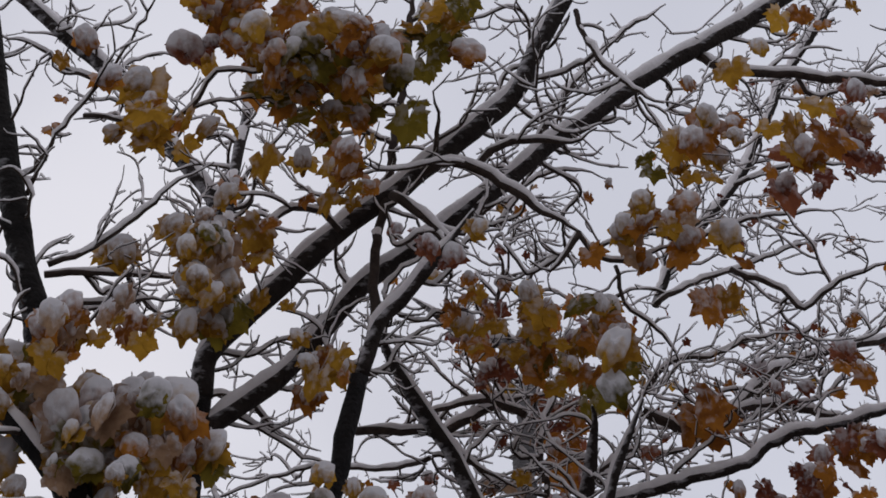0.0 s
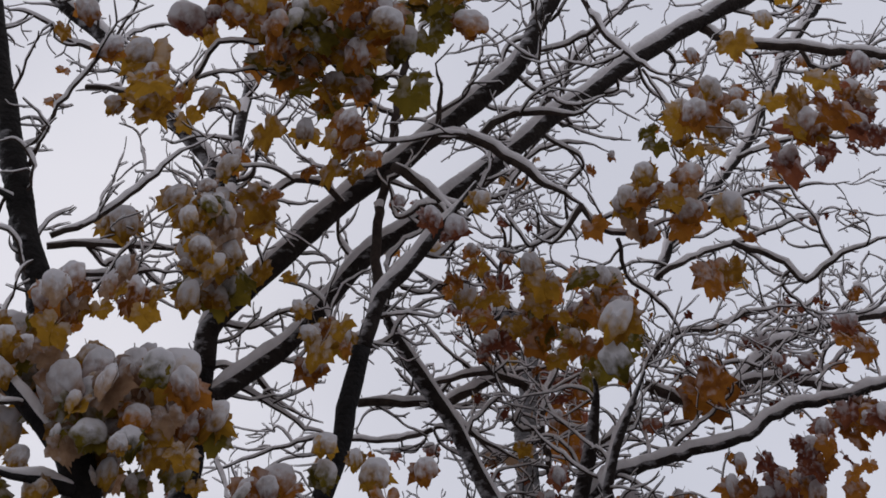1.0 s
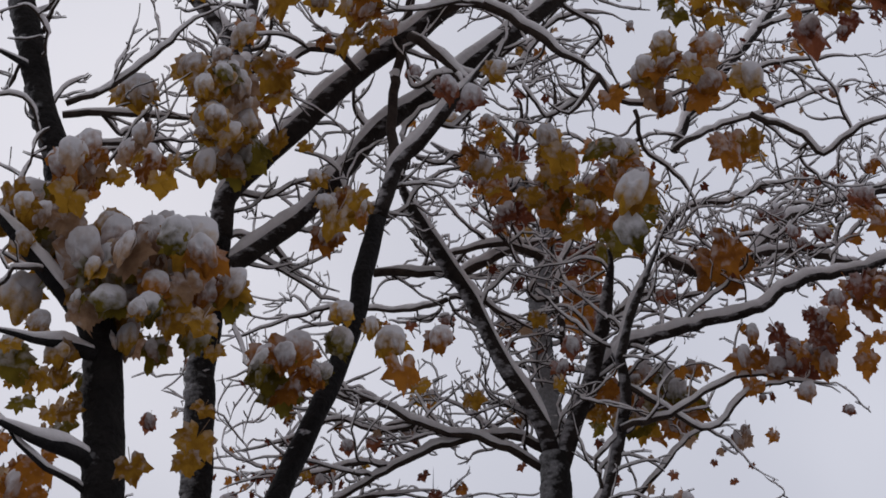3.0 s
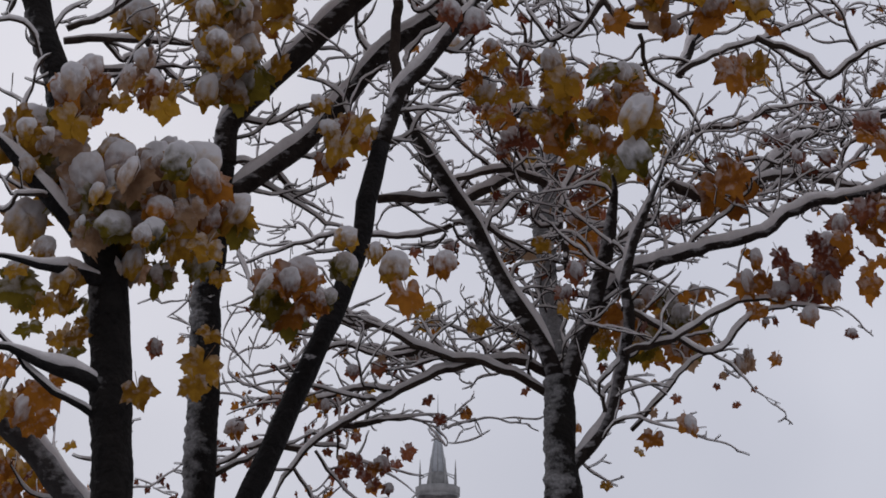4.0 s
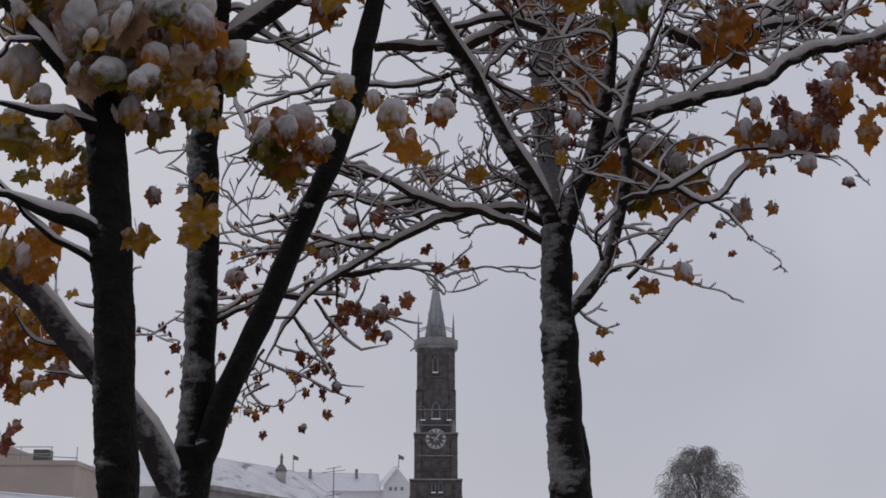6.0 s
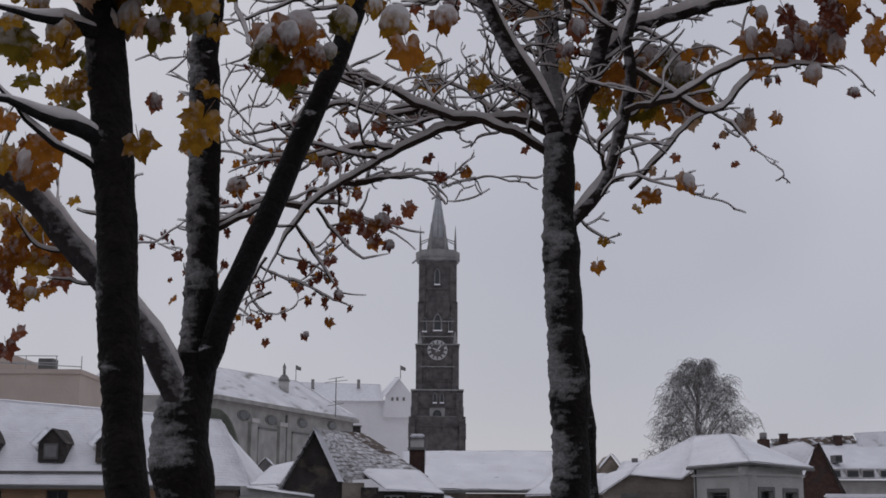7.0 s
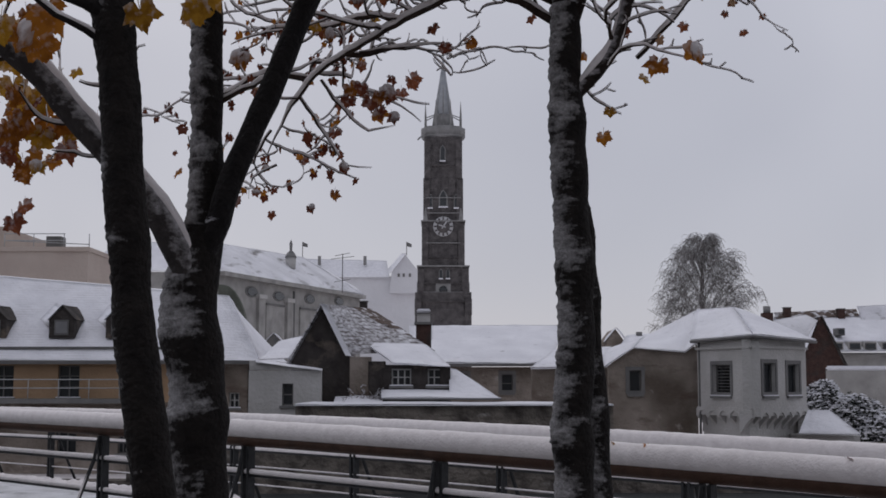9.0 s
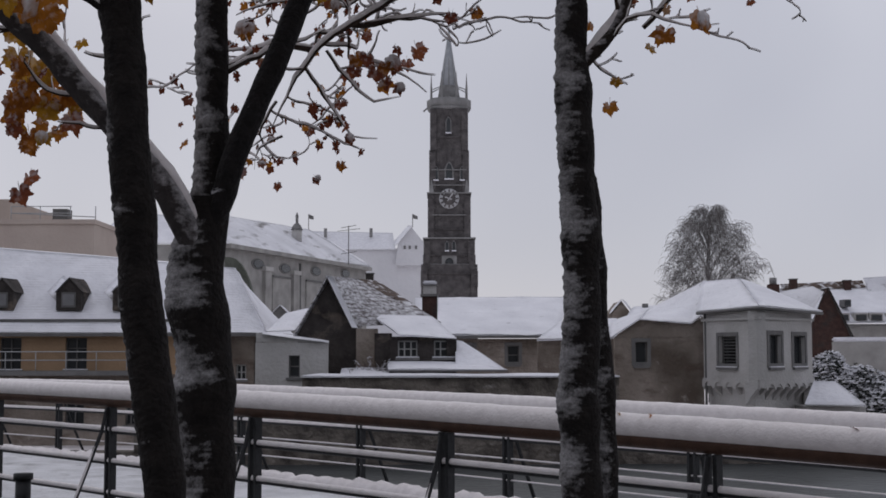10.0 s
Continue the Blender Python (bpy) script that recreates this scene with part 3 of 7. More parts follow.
limb(fan_maple, "branch", 0.0190, 0.0071, (0.742, 7.000, 5.341), (0.703, 7.000, 5.655), (0.787, 7.000, 5.942), (0.728, 7.000, 6.239))
limb(fan_maple, "branch", 0.0166, 0.0071, (0.587, 7.000, 5.341), (0.525, 7.000, 5.575), (0.570, 7.000, 5.858), (0.471, 7.000, 6.151))
limb(fan_maple, "branch", 0.0152, 0.0066, (1.247, 6.400, 4.689), (1.443, 6.425, 4.906), (1.674, 6.450, 4.954), (1.918, 6.475, 5.073), (2.221, 6.500, 5.123))
limb(forked_maple, "branch", 0.0155, 0.0061, (-0.471, 5.700, 4.669), (-0.370, 5.800, 4.849), (-0.355, 5.900, 5.173), (-0.427, 6.000, 5.372))
limb(forked_maple, "branch", 0.0152, 0.0061, (-0.954, 5.600, 4.188), (-0.791, 5.733, 4.353), (-0.663, 5.867, 4.248), (-0.447, 6.000, 4.184))
limb(forked_maple, "branch", 0.0160, 0.0085, (0.727, 5.900, 5.965), (0.820, 6.000, 6.339), (1.055, 6.100, 6.716), (1.303, 6.200, 7.071), (1.636, 6.300, 7.397))
limb(forked_maple, "branch", 0.0158, 0.0076, (-1.755, 6.200, 6.642), (-2.076, 6.267, 6.780), (-2.375, 6.333, 7.057), (-2.699, 6.400, 7.203))
limb(forked_maple, "branch", 0.0140, 0.0064, (0.308, 5.900, 5.566), (0.466, 6.000, 5.521), (0.643, 6.100, 5.851), (0.889, 6.200, 6.039), (1.166, 6.300, 6.029))


# ---- leaves ----
def leaf_material(name, dark, light, glow, dust_from=0.52, dust_to=0.70, dust_most=0.7, height=0.30):
    """A maple leaf's colours, and the snow that clings to it, thicker towards the stalk."""
    m = bpy.data.materials.new(name)
    m.use_nodes = True
    n, l = m.node_tree.nodes, m.node_tree.links
    n.remove(n["Principled BSDF"])
    out = n["Material Output"]
    tc, no, info = n.new("ShaderNodeTexCoord"), n.new("ShaderNodeTexNoise"), n.new("ShaderNodeObjectInfo")
    no.inputs["Scale"].default_value, no.inputs["Detail"].default_value = 3.5, 6
    ad, ra = n.new("ShaderNodeMath"), n.new("ShaderNodeValToRGB")
    ad.operation = "MULTIPLY_ADD"
    ad.inputs[1].default_value = 0.45
    ra.color_ramp.elements[0].position, ra.color_ramp.elements[0].color = 0.45, (*dark, 1)
    ra.color_ramp.elements[1].position, ra.color_ramp.elements[1].color = 0.95, (*light, 1)
    l.new(tc.outputs["Object"], no.inputs["Vector"])
    l.new(info.outputs["Random"], ad.inputs[0])
    l.new(no.outputs["Fac"], ad.inputs[2])
    l.new(ad.outputs[0], ra.inputs[0])
    d, t, mx = n.new("ShaderNodeBsdfDiffuse"), n.new("ShaderNodeBsdfTranslucent"), n.new("ShaderNodeMixShader")
    mx.inputs[0].default_value = glow
    n2, sx, up, mr, dust = n.new("ShaderNodeTexNoise"), n.new("ShaderNodeSeparateXYZ"), n.new("ShaderNodeMath"), n.new("ShaderNodeMapRange"), n.new("ShaderNodeMixRGB")
    n2.inputs["Scale"].default_value, n2.inputs["Detail"].default_value = 4.2, 5
    up.operation = "MULTIPLY_ADD"
    up.inputs[1].default_value = height
    mr.inputs["From Min"].default_value, mr.inputs["From Max"].default_value, mr.inputs["To Max"].default_value = dust_from, dust_to, dust_most
    dust.inputs[2].default_value = (0.74, 0.71, 0.72, 1)
    sh = n.new("ShaderNodeVectorMath")
    l.new(tc.outputs["Object"], sh.inputs[0])
    l.new(info.outputs["Random"], sh.inputs[1])
    l.new(sh.outputs[0], n2.inputs["Vector"])
    l.new(tc.outputs["Object"], sx.inputs[0])
    l.new(sx.outputs["Z"], up.inputs[0])
    l.new(n2.outputs["Fac"], up.inputs[2])
    l.new(up.outputs[0], mr.inputs["Value"])
    l.new(mr.outputs["Result"], dust.inputs[0])
    l.new(ra.outputs[0], dust.inputs[1])
    l.new(dust.outputs[0], d.inputs[0])
    l.new(ra.outputs[0], t.inputs[0])
    l.new(d.outputs[0], mx.inputs[1])
    l.new(t.outputs[0], mx.inputs[2])
    l.new(mx.outputs[0], out.inputs[0])
    return m


TINTS = (("yellow", (0.22, 0.10, 0.016), (0.52, 0.28, 0.036), 0.42), ("olive", (0.075, 0.058, 0.012), (0.22, 0.16, 0.024), 0.40),
         ("orange", (0.18, 0.060, 0.015), (0.46, 0.18, 0.03), 0.42), ("russet", (0.12, 0.036, 0.024), (0.32, 0.11, 0.055), 0.4),
         ("withered", (0.24, 0.13, 0.075), (0.52, 0.34, 0.21), 0.45))
LEAF = [leaf_material(k + "_leaf", a, b, g) for k, a, b, g in TINTS]
LADEN = [leaf_material("snow_laden_" + k + "_leaf", a, b, 0.16, 0.14, 0.60, 1.0, 0.85) for k, a, b, g in TINTS]
HUE = ["yellow maple leaf", "olive green maple leaf", "orange maple leaf", "russet maple leaf", "withered tan maple leaf"]


def leaf_mesh(seed):
    """A maple leaf one unit wide, hanging tip down from its stalk, cupped and crumpled."""
    rng = random.Random(seed)
    tips = [(-165, 0.22), (-150, 0.37), (-138, 0.44), (-131, 0.38), (-118, 0.53), (-108, 0.42), (-99, 0.39), (-90, 0.48), (-82, 0.45),
            (-66, 0.67), (-56, 0.53), (-50, 0.56), (-40, 0.42), (-30, 0.48), (-25, 0.44), (-14, 0.60), (-9, 0.56), (0, 0.78)]
    tips += [(-a, r) for a, r in tips[-2::-1]]
    v, f = [(0, 0, 0.16)], []
    ring = []
    for j, (a, r) in enumerate(tips):
        a, r = radians(a + rng.uniform(-3, 3)), (r * 0.74 + 0.12) * rng.uniform(0.90, 1.08)
        ring.append((math.sin(a) * r, -math.cos(a) * r + 0.16))
    k, n = rng.uniform(0.1, 0.5), len(ring)
    curl = rng.uniform(-0.3, 0.5)
    for s in (0.5, 1.0):
        for x, z in ring:
            x, z = x * s, 0.16 + (z - 0.16) * s
            y = k * x * x * 1.1 + curl * (z - 0.16) ** 2 + 0.05 * math.sin(9 * x + seed) * s + 0.04 * math.sin(14 * z + 2 * seed) * s
            v.append((x, y, z))
    for j in range(n - 1):
        f.append((0, 1 + j, 2 + j))
        f.append((1 + j, 1 + n + j, 2 + n + j, 2 + j))
    b = len(v)
    for x, y, z in ((0, 0, 0.16), (0.02, 0.05, 0.42), (0.05, 0.1, 0.72)):
        v += [(x - 0.012, y, z), (x + 0.012, y, z), (x, y + 0.02, z)]
    for i in (0, 3):
        for c in range(3):
            d = (c + 1) % 3
            f.append((b + i + c, b + i + d, b + i + 3 + d, b + i + 3 + c))
    me = bpy.data.meshes.new("leaf")
    me.from_pydata(v, [], f)
    me.polygons.foreach_set("use_smooth", [True] * len(me.polygons))
    return me


def hood_mesh(seed):
    """A leaf bowed down like a hood, one unit wide, with soft snow swelling over its crown and a lobed hem."""
    rng = random.Random(seed + 40)
    o, n, rings = Vector((seed * 5.1, 0, 0)), 48, 10
    lobes, turn, wide, long = rng.choice((5, 6, 7)), rng.uniform(-0.5, 0.5), rng.uniform(0.9, 1.12), rng.uniform(0.95, 1.3)
    lean, thick = rng.uniform(-0.25, 0.25), rng.uniform(0.24, 0.34)
    v, f = [], []
    for side in (-1, 1):
        base = len(v)
        for i in range(rings + 1):
            rho = i / rings
            for j in range(n):
                t = math.tau * j / n
                low = max(0.0, math.cos(t))
                lobe = 0.5 + 0.5 * math.cos(lobes * t + turn)
                r = 0.46 * (1 + low * (0.30 * lobe - 0.10) + 0.16 * noise.noise(Vector((math.sin(t) * 1.6, math.cos(t) * 1.6, seed))))
                x, z = math.sin(t) * r * rho * wide, -math.cos(t) * r * rho * (long if low else 0.86)
                puff = thick * math.sqrt(max(0.0, 1 - rho ** 2.2)) * (1.0 - 0.35 * low * rho) * (1 - 0.34 * low * rho * (1 - lobe))
                q = Vector((x + lean * z, side * puff + 0.10 * z * z, z))
                k = 1 - 0.6 * rho
                q.y += side * k * (0.10 * noise.noise(q * 3.1 + o) + 0.05 * noise.noise(q * 7.5 + o) + 0.015 * noise.noise(q * 19 + o))
                q.z += 0.05 * noise.noise(q * 4 + o)
                v.append(q)
        for i in range(rings):
            for j in range(n):
                a, b = base + i * n + j, base + i * n + (j + 1) % n
                f.append((a, b, b + n, a + n) if side < 0 else (b, a, a + n, b + n))
    me = bpy.data.meshes.new("snow_cap")
    me.from_pydata(v, [], f)
    me.polygons.foreach_set("use_smooth", [True] * len(me.polygons))
    return me


LEAVES = []
for hue in range(5):
    LEAVES.append([])
    for k in range(5):
        me = leaf_mesh(hue * 10 + k)
        me.materials.append(LEAF[hue])
        LEAVES[hue].append(me)
CAPS = []
for hue in range(5):
    CAPS.append([])
    for k in range(5):
        me = hood_mesh(hue * 10 + k)
        me.materials.append(LADEN[hue])
        CAPS[hue].append(me)
leaf_rng = random.Random(11)


def leaf(tree, at, size, hue, snow):
    """One hanging leaf; snow: how much of it lies under a lump of snow."""
    r = leaf_rng
    ob = new("leaf", r.choice(LEAVES[hue]))
    ob.parent = tree
    ob.matrix_parent_inverse = Matrix.Translation(tree.location).inverted()
    s = size * r.uniform(0.98, 1.2) * (1.12 if snow else 1.0)
    ob.matrix_basis = pose(at[0], at[1] + r.uniform(-0.11, 0.07), at[2], r.uniform(-30, 20), r.uniform(-28, 28), r.uniform(-50, 50)) @ Matrix.Diagonal((s, s, s, 1))
    tagged(ob, HUE[hue])
    if snow:
        cap = new("snow_cap", r.choice(CAPS[hue]))
        cap.parent = tree
        cap.matrix_parent_inverse = Matrix.Translation(tree.location).inverted()
        w = min(0.20 if at[1] < 4.7 else 0.18 if at[1] < 5.02 else 0.135, s * r.uniform(0.74, 1.06))
        cap.matrix_basis = pose(ob.location.x + r.uniform(-0.1, 0.1) * s, ob.location.y - 0.06 * s, at[2] + s * r.uniform(0.10, 0.26), r.uniform(-22, 12), r.uniform(-24, 24), r.uniform(-40, 40)) @ Matrix.Diagonal((w * r.uniform(0.68, 1.05), w * 0.62, w * r.uniform(0.9, 1.3), 1))
        tagged(cap, "leaf bowed under a lump of fresh snow")


def cluster(tree, at, rx, rz, n, hues, snow, size=1.0):
    """A bunch of leaves round a place, some of them under snow."""
    r = leaf_rng
    for _ in range(n):
        a, d = r.uniform(0, math.tau), math.sqrt(r.random())
        leaf(tree, (at[0] + math.cos(a) * d * rx, at[1] + r.uniform(-0.2, 0.25), at[2] + math.sin(a) * d * rz), r.uniform(0.085, 0.155) * at[1] / 5.2 * size, r.choice(hues), r.random() < snow)


cluster(forked_maple, (-0.410, 4.900, 5.692), 0.372, 0.205, 62, (0, 0, 1, 1, 2, 2), 0.40, 1.3)
cluster(forked_maple, (-0.810, 4.900, 5.990), 0.290, 0.140, 26, (2, 3, 2, 0), 0.6, 1.2)
cluster(forked_maple, (0.109, 4.900, 5.945), 0.159, 0.159, 17, (1, 1, 0), 0.15, 1.3)
cluster(forked_maple, (-0.884, 4.900, 4.560), 0.100, 0.240, 22, (0, 0, 1, 4), 0.8, 1.15)
cluster(forked_maple, (-1.258, 4.900, 5.399), 0.170, 0.107, 9, (0, 0, 2), 0.5)
cluster(near_maple, (-1.089, 4.500, 3.637), 0.313, 0.140, 26, (0, 4, 4, 1, 2), 0.75, 1.4)
cluster(near_maple, (-1.475, 4.500, 3.833), 0.150, 0.137, 16, (0, 4, 1), 0.65, 1.15)
cluster(near_maple, (-1.226, 4.500, 4.050), 0.235, 0.078, 14, (2, 4, 0), 0.5)
cluster(near_maple, (-0.980, 4.500, 3.385), 0.176, 0.078, 11, (1, 0, 0, 4), 0.25)
cluster(near_maple, (-1.214, 4.500, 3.440), 0.117, 0.078, 9, (0, 4, 1), 0.5)
cluster(near_maple, (-1.442, 4.500, 3.217), 0.137, 0.137, 10, (1, 0, 0), 0.2)
cluster(forked_maple, (-1.856, 5.800, 2.710), 0.170, 0.190, 26, (0, 2, 2, 2, 3), 0.02, 0.62)
cluster(forked_maple, (-1.586, 5.000, 3.062), 0.174, 0.152, 5, (0, 2), 0.2)
cluster(forked_maple, (-0.582, 5.000, 3.416), 0.130, 0.130, 9, (2, 2, 1), 0.4)
cluster(forked_maple, (1.142, 4.900, 4.802), 0.213, 0.128, 12, (0, 2, 4), 0.55)
cluster(forked_maple, (1.837, 4.900, 5.339), 0.234, 0.170, 12, (0, 2, 3), 0.35, 1.3)
cluster(forked_maple, (1.372, 4.900, 5.254), 0.192, 0.107, 11, (0, 0, 2), 0.5, 1.2)
cluster(forked_maple, (2.284, 5.400, 5.671), 0.141, 0.188, 16, (3, 3, 4, 2), 0.4, 0.85)
cluster(fan_maple, (1.000, 6.200, 4.830), 0.330, 0.240, 24, (0, 2, 2, 3, 1), 0.22)
cluster(fan_maple, (0.560, 6.200, 4.930), 0.230, 0.239, 14, (2, 0, 3), 0.25)
cluster(fan_maple, (0.900, 7.400, 4.850), 0.210, 0.330, 24, (2, 2, 3), 0.15, 0.8)
cluster(fan_maple, (1.249, 6.950, 3.901), 0.306, 0.167, 28, (0, 1, 2, 2), 0.2, 0.85)
cluster(fan_maple, (1.881, 6.300, 3.971), 0.301, 0.192, 14, (2, 3), 0.22, 0.8)
cluster(fan_maple, (2.080, 6.300, 4.020), 0.240, 0.150, 9, (2, 3, 3), 0.30, 0.85)
cluster(fan_maple, (-0.315, 6.700, 3.073), 0.204, 0.146, 7, (3, 3, 2), 0.2, 0.5)
leaf(near_maple, (-1.338, 4.550, 4.150), 0.152, 2, 1)
leaf(near_maple, (-1.293, 4.550, 4.063), 0.114, 0, 0)
leaf(near_maple, (-1.181, 4.550, 4.138), 0.114, 2, 1)
leaf(near_maple, (-1.026, 4.550, 4.138), 0.114, 0, 0)
leaf(near_maple, (-1.106, 4.550, 4.164), 0.095, 2, 1)
leaf(near_maple, (-1.546, 4.550, 3.928), 0.209, 0, 1)
leaf(near_maple, (-1.505, 4.550, 3.809), 0.171, 1, 0)
leaf(near_maple, (-1.409, 4.550, 3.880), 0.095, 0, 0)
leaf(near_maple, (-1.409, 4.550, 4.025), 0.114, 2, 1)
leaf(near_maple, (-1.306, 4.550, 3.762), 0.190, 0, 1)
leaf(near_maple, (-1.233, 4.550, 3.692), 0.209, 0, 1)
leaf(near_maple, (-1.219, 4.550, 3.832), 0.114, 0, 1)
leaf(near_maple, (-1.254, 4.550, 3.534), 0.190, 0, 0)
leaf(near_maple, (-1.069, 4.550, 3.833), 0.114, 2, 1)
leaf(near_maple, (-1.017, 4.550, 3.856), 0.095, 0, 1)
leaf(near_maple, (-0.920, 4.550, 3.751), 0.152, 0, 1)
leaf(near_maple, (-1.061, 4.550, 3.670), 0.190, 0, 1)
leaf(near_maple, (-1.116, 4.550, 3.601), 0.190, 0, 1)
leaf(near_maple, (-0.985, 4.550, 3.556), 0.190, 0, 1)
leaf(near_maple, (-0.838, 4.550, 3.670), 0.148, 2, 1)
leaf(near_maple, (-0.775, 4.550, 3.601), 0.141, 0, 1)
leaf(near_maple, (-0.850, 4.550, 3.574), 0.133, 2, 1)
leaf(near_maple, (-0.754, 4.550, 3.556), 0.152, 1, 0)
leaf(near_maple, (-0.894, 4.550, 3.490), 0.171, 0, 0)
leaf(near_maple, (-0.978, 4.550, 3.490), 0.171, 0, 0)
leaf(near_maple, (-1.175, 4.550, 3.739), 0.171, 0, 1)
leaf(near_maple, (-1.308, 4.550, 3.624), 0.171, 0, 1)
leaf(near_maple, (-1.360, 4.550, 3.692), 0.152, 2, 1)
leaf(near_maple, (-1.039, 4.550, 3.347), 0.142, 1, 0)
leaf(near_maple, (-0.960, 4.550, 3.427), 0.114, 0, 0)
leaf(near_maple, (-1.502, 4.550, 3.256), 0.171, 1, 0)
leaf(near_maple, (-1.553, 4.550, 3.345), 0.114, 1, 1)
leaf(near_maple, (-1.455, 4.550, 3.212), 0.114, 0, 0)
leaf(near_maple, (-1.393, 4.550, 3.213), 0.095, 0, 0)
leaf(near_maple, (-1.299, 4.550, 3.104), 0.104, 0, 0)
leaf(near_maple, (-1.033, 4.550, 2.870), 0.123, 0, 0)
leaf(near_maple, (-1.446, 4.550, 3.425), 0.076, 0, 1)
leaf(near_maple, (-1.333, 4.550, 3.235), 0.095, 1, 0)
leaf(near_maple, (-1.558, 4.550, 3.573), 0.133, 0, 1)
leaf(near_maple, (-1.516, 4.550, 3.785), 0.152, 0, 1)
leaf(near_maple, (-1.621, 4.550, 3.856), 0.152, 0, 1)
leaf(forked_maple, (-0.985, 5.000, 6.112), 0.209, 2, 1)
leaf(forked_maple, (-1.120, 5.000, 5.891), 0.167, 3, 1)
leaf(forked_maple, (-0.740, 5.000, 6.059), 0.188, 3, 0)
leaf(forked_maple, (-0.603, 5.000, 6.135), 0.209, 2, 0)
leaf(forked_maple, (-0.508, 5.000, 5.915), 0.188, 2, 1)
leaf(forked_maple, (-0.340, 5.000, 5.953), 0.167, 0, 1)
leaf(forked_maple, (-0.115, 5.000, 5.901), 0.188, 1, 1)
leaf(forked_maple, (-0.391, 5.000, 5.773), 0.167, 0, 0)
leaf(forked_maple, (-0.471, 5.000, 5.702), 0.188, 0, 0)
leaf(forked_maple, (-0.276, 5.000, 5.634), 0.188, 1, 0)
leaf(forked_maple, (-0.583, 5.000, 5.736), 0.167, 2, 0)
leaf(forked_maple, (-0.519, 5.000, 5.564), 0.167, 2, 1)
leaf(forked_maple, (-0.220, 5.000, 5.566), 0.167, 1, 0)
leaf(forked_maple, (-0.028, 5.000, 5.483), 0.198, 1, 0)
leaf(forked_maple, (0.154, 5.000, 6.068), 0.250, 1, 0)
leaf(forked_maple, (0.284, 5.000, 6.144), 0.146, 1, 0)
leaf(forked_maple, (0.264, 5.000, 5.850), 0.157, 2, 1)
leaf(forked_maple, (-0.043, 5.000, 5.706), 0.146, 1, 1)
leaf(forked_maple, (0.026, 5.000, 5.602), 0.125, 1, 0)
leaf(forked_maple, (-0.355, 5.000, 5.531), 0.125, 0, 0)
leaf(forked_maple, (-0.657, 5.000, 5.597), 0.125, 0, 0)
leaf(forked_maple, (-0.223, 5.000, 5.739), 0.167, 0, 0)
leaf(forked_maple, (-0.427, 5.000, 6.025), 0.167, 2, 1)
leaf(forked_maple, (-0.863, 5.000, 6.189), 0.146, 2, 1)
leaf(forked_maple, (-1.310, 5.000, 5.592), 0.230, 0, 1)
leaf(forked_maple, (-1.286, 5.000, 5.373), 0.250, 0, 0)
leaf(forked_maple, (-1.098, 5.000, 5.508), 0.146, 0, 0)
leaf(forked_maple, (-0.986, 5.000, 5.459), 0.104, 0, 1)
leaf(forked_maple, (-0.876, 5.000, 5.426), 0.167, 0, 0)
leaf(forked_maple, (-0.705, 5.000, 5.263), 0.177, 0, 0)
leaf(forked_maple, (-1.723, 5.000, 5.832), 0.104, 0, 0)
leaf(forked_maple, (-1.613, 5.000, 5.941), 0.104, 2, 1)
leaf(forked_maple, (-1.697, 5.000, 5.595), 0.073, 2, 0)
leaf(forked_maple, (-1.683, 5.000, 5.361), 0.094, 2, 0)
leaf(forked_maple, (-0.838, 5.000, 5.102), 0.125, 2, 1)
leaf(forked_maple, (-0.855, 5.000, 4.977), 0.125, 0, 1)
leaf(forked_maple, (-0.960, 5.000, 4.705), 0.188, 0, 1)
leaf(forked_maple, (-0.960, 5.000, 4.560), 0.188, 0, 1)
leaf(forked_maple, (-0.959, 5.000, 4.418), 0.167, 1, 1)
leaf(forked_maple, (-0.973, 5.000, 4.307), 0.125, 0, 1)
leaf(forked_maple, (-0.902, 5.000, 4.618), 0.146, 0, 1)
leaf(forked_maple, (-0.739, 5.000, 4.433), 0.188, 1, 0)
leaf(forked_maple, (-0.854, 5.000, 4.335), 0.167, 1, 0)
leaf(forked_maple, (-0.682, 5.000, 4.504), 0.146, 0, 0)
leaf(forked_maple, (-0.702, 5.000, 4.810), 0.188, 0, 0)
leaf(forked_maple, (-0.640, 5.000, 4.841), 0.104, 2, 0)
leaf(forked_maple, (-1.325, 5.000, 4.704), 0.177, 0, 1)
leaf(forked_maple, (-1.271, 5.000, 4.674), 0.125, 0, 1)
leaf(forked_maple, (-1.089, 5.000, 4.869), 0.146, 0, 1)
leaf(forked_maple, (-1.031, 5.000, 4.794), 0.083, 0, 0)
leaf(forked_maple, (-0.894, 5.000, 4.824), 0.146, 0, 1)
leaf(forked_maple, (-0.526, 5.100, 5.268), 0.128, 0, 1)
leaf(forked_maple, (-0.350, 5.100, 5.237), 0.170, 0, 1)
leaf(forked_maple, (-0.214, 5.100, 5.173), 0.106, 2, 1)
leaf(forked_maple, (-0.279, 5.100, 5.092), 0.096, 0, 0)
leaf(forked_maple, (-0.505, 5.100, 5.091), 0.085, 2, 0)
leaf(forked_maple, (-0.205, 5.100, 5.403), 0.085, 0, 0)
leaf(forked_maple, (0.289, 5.100, 4.891), 0.106, 0, 1)
leaf(forked_maple, (0.079, 5.100, 4.769), 0.117, 3, 1)
leaf(forked_maple, (0.183, 5.100, 4.754), 0.117, 3, 1)
leaf(forked_maple, (-0.411, 5.100, 4.100), 0.160, 0, 0)
leaf(forked_maple, (-0.317, 5.100, 4.222), 0.128, 0, 0)
leaf(forked_maple, (-0.451, 5.100, 4.195), 0.085, 0, 1)
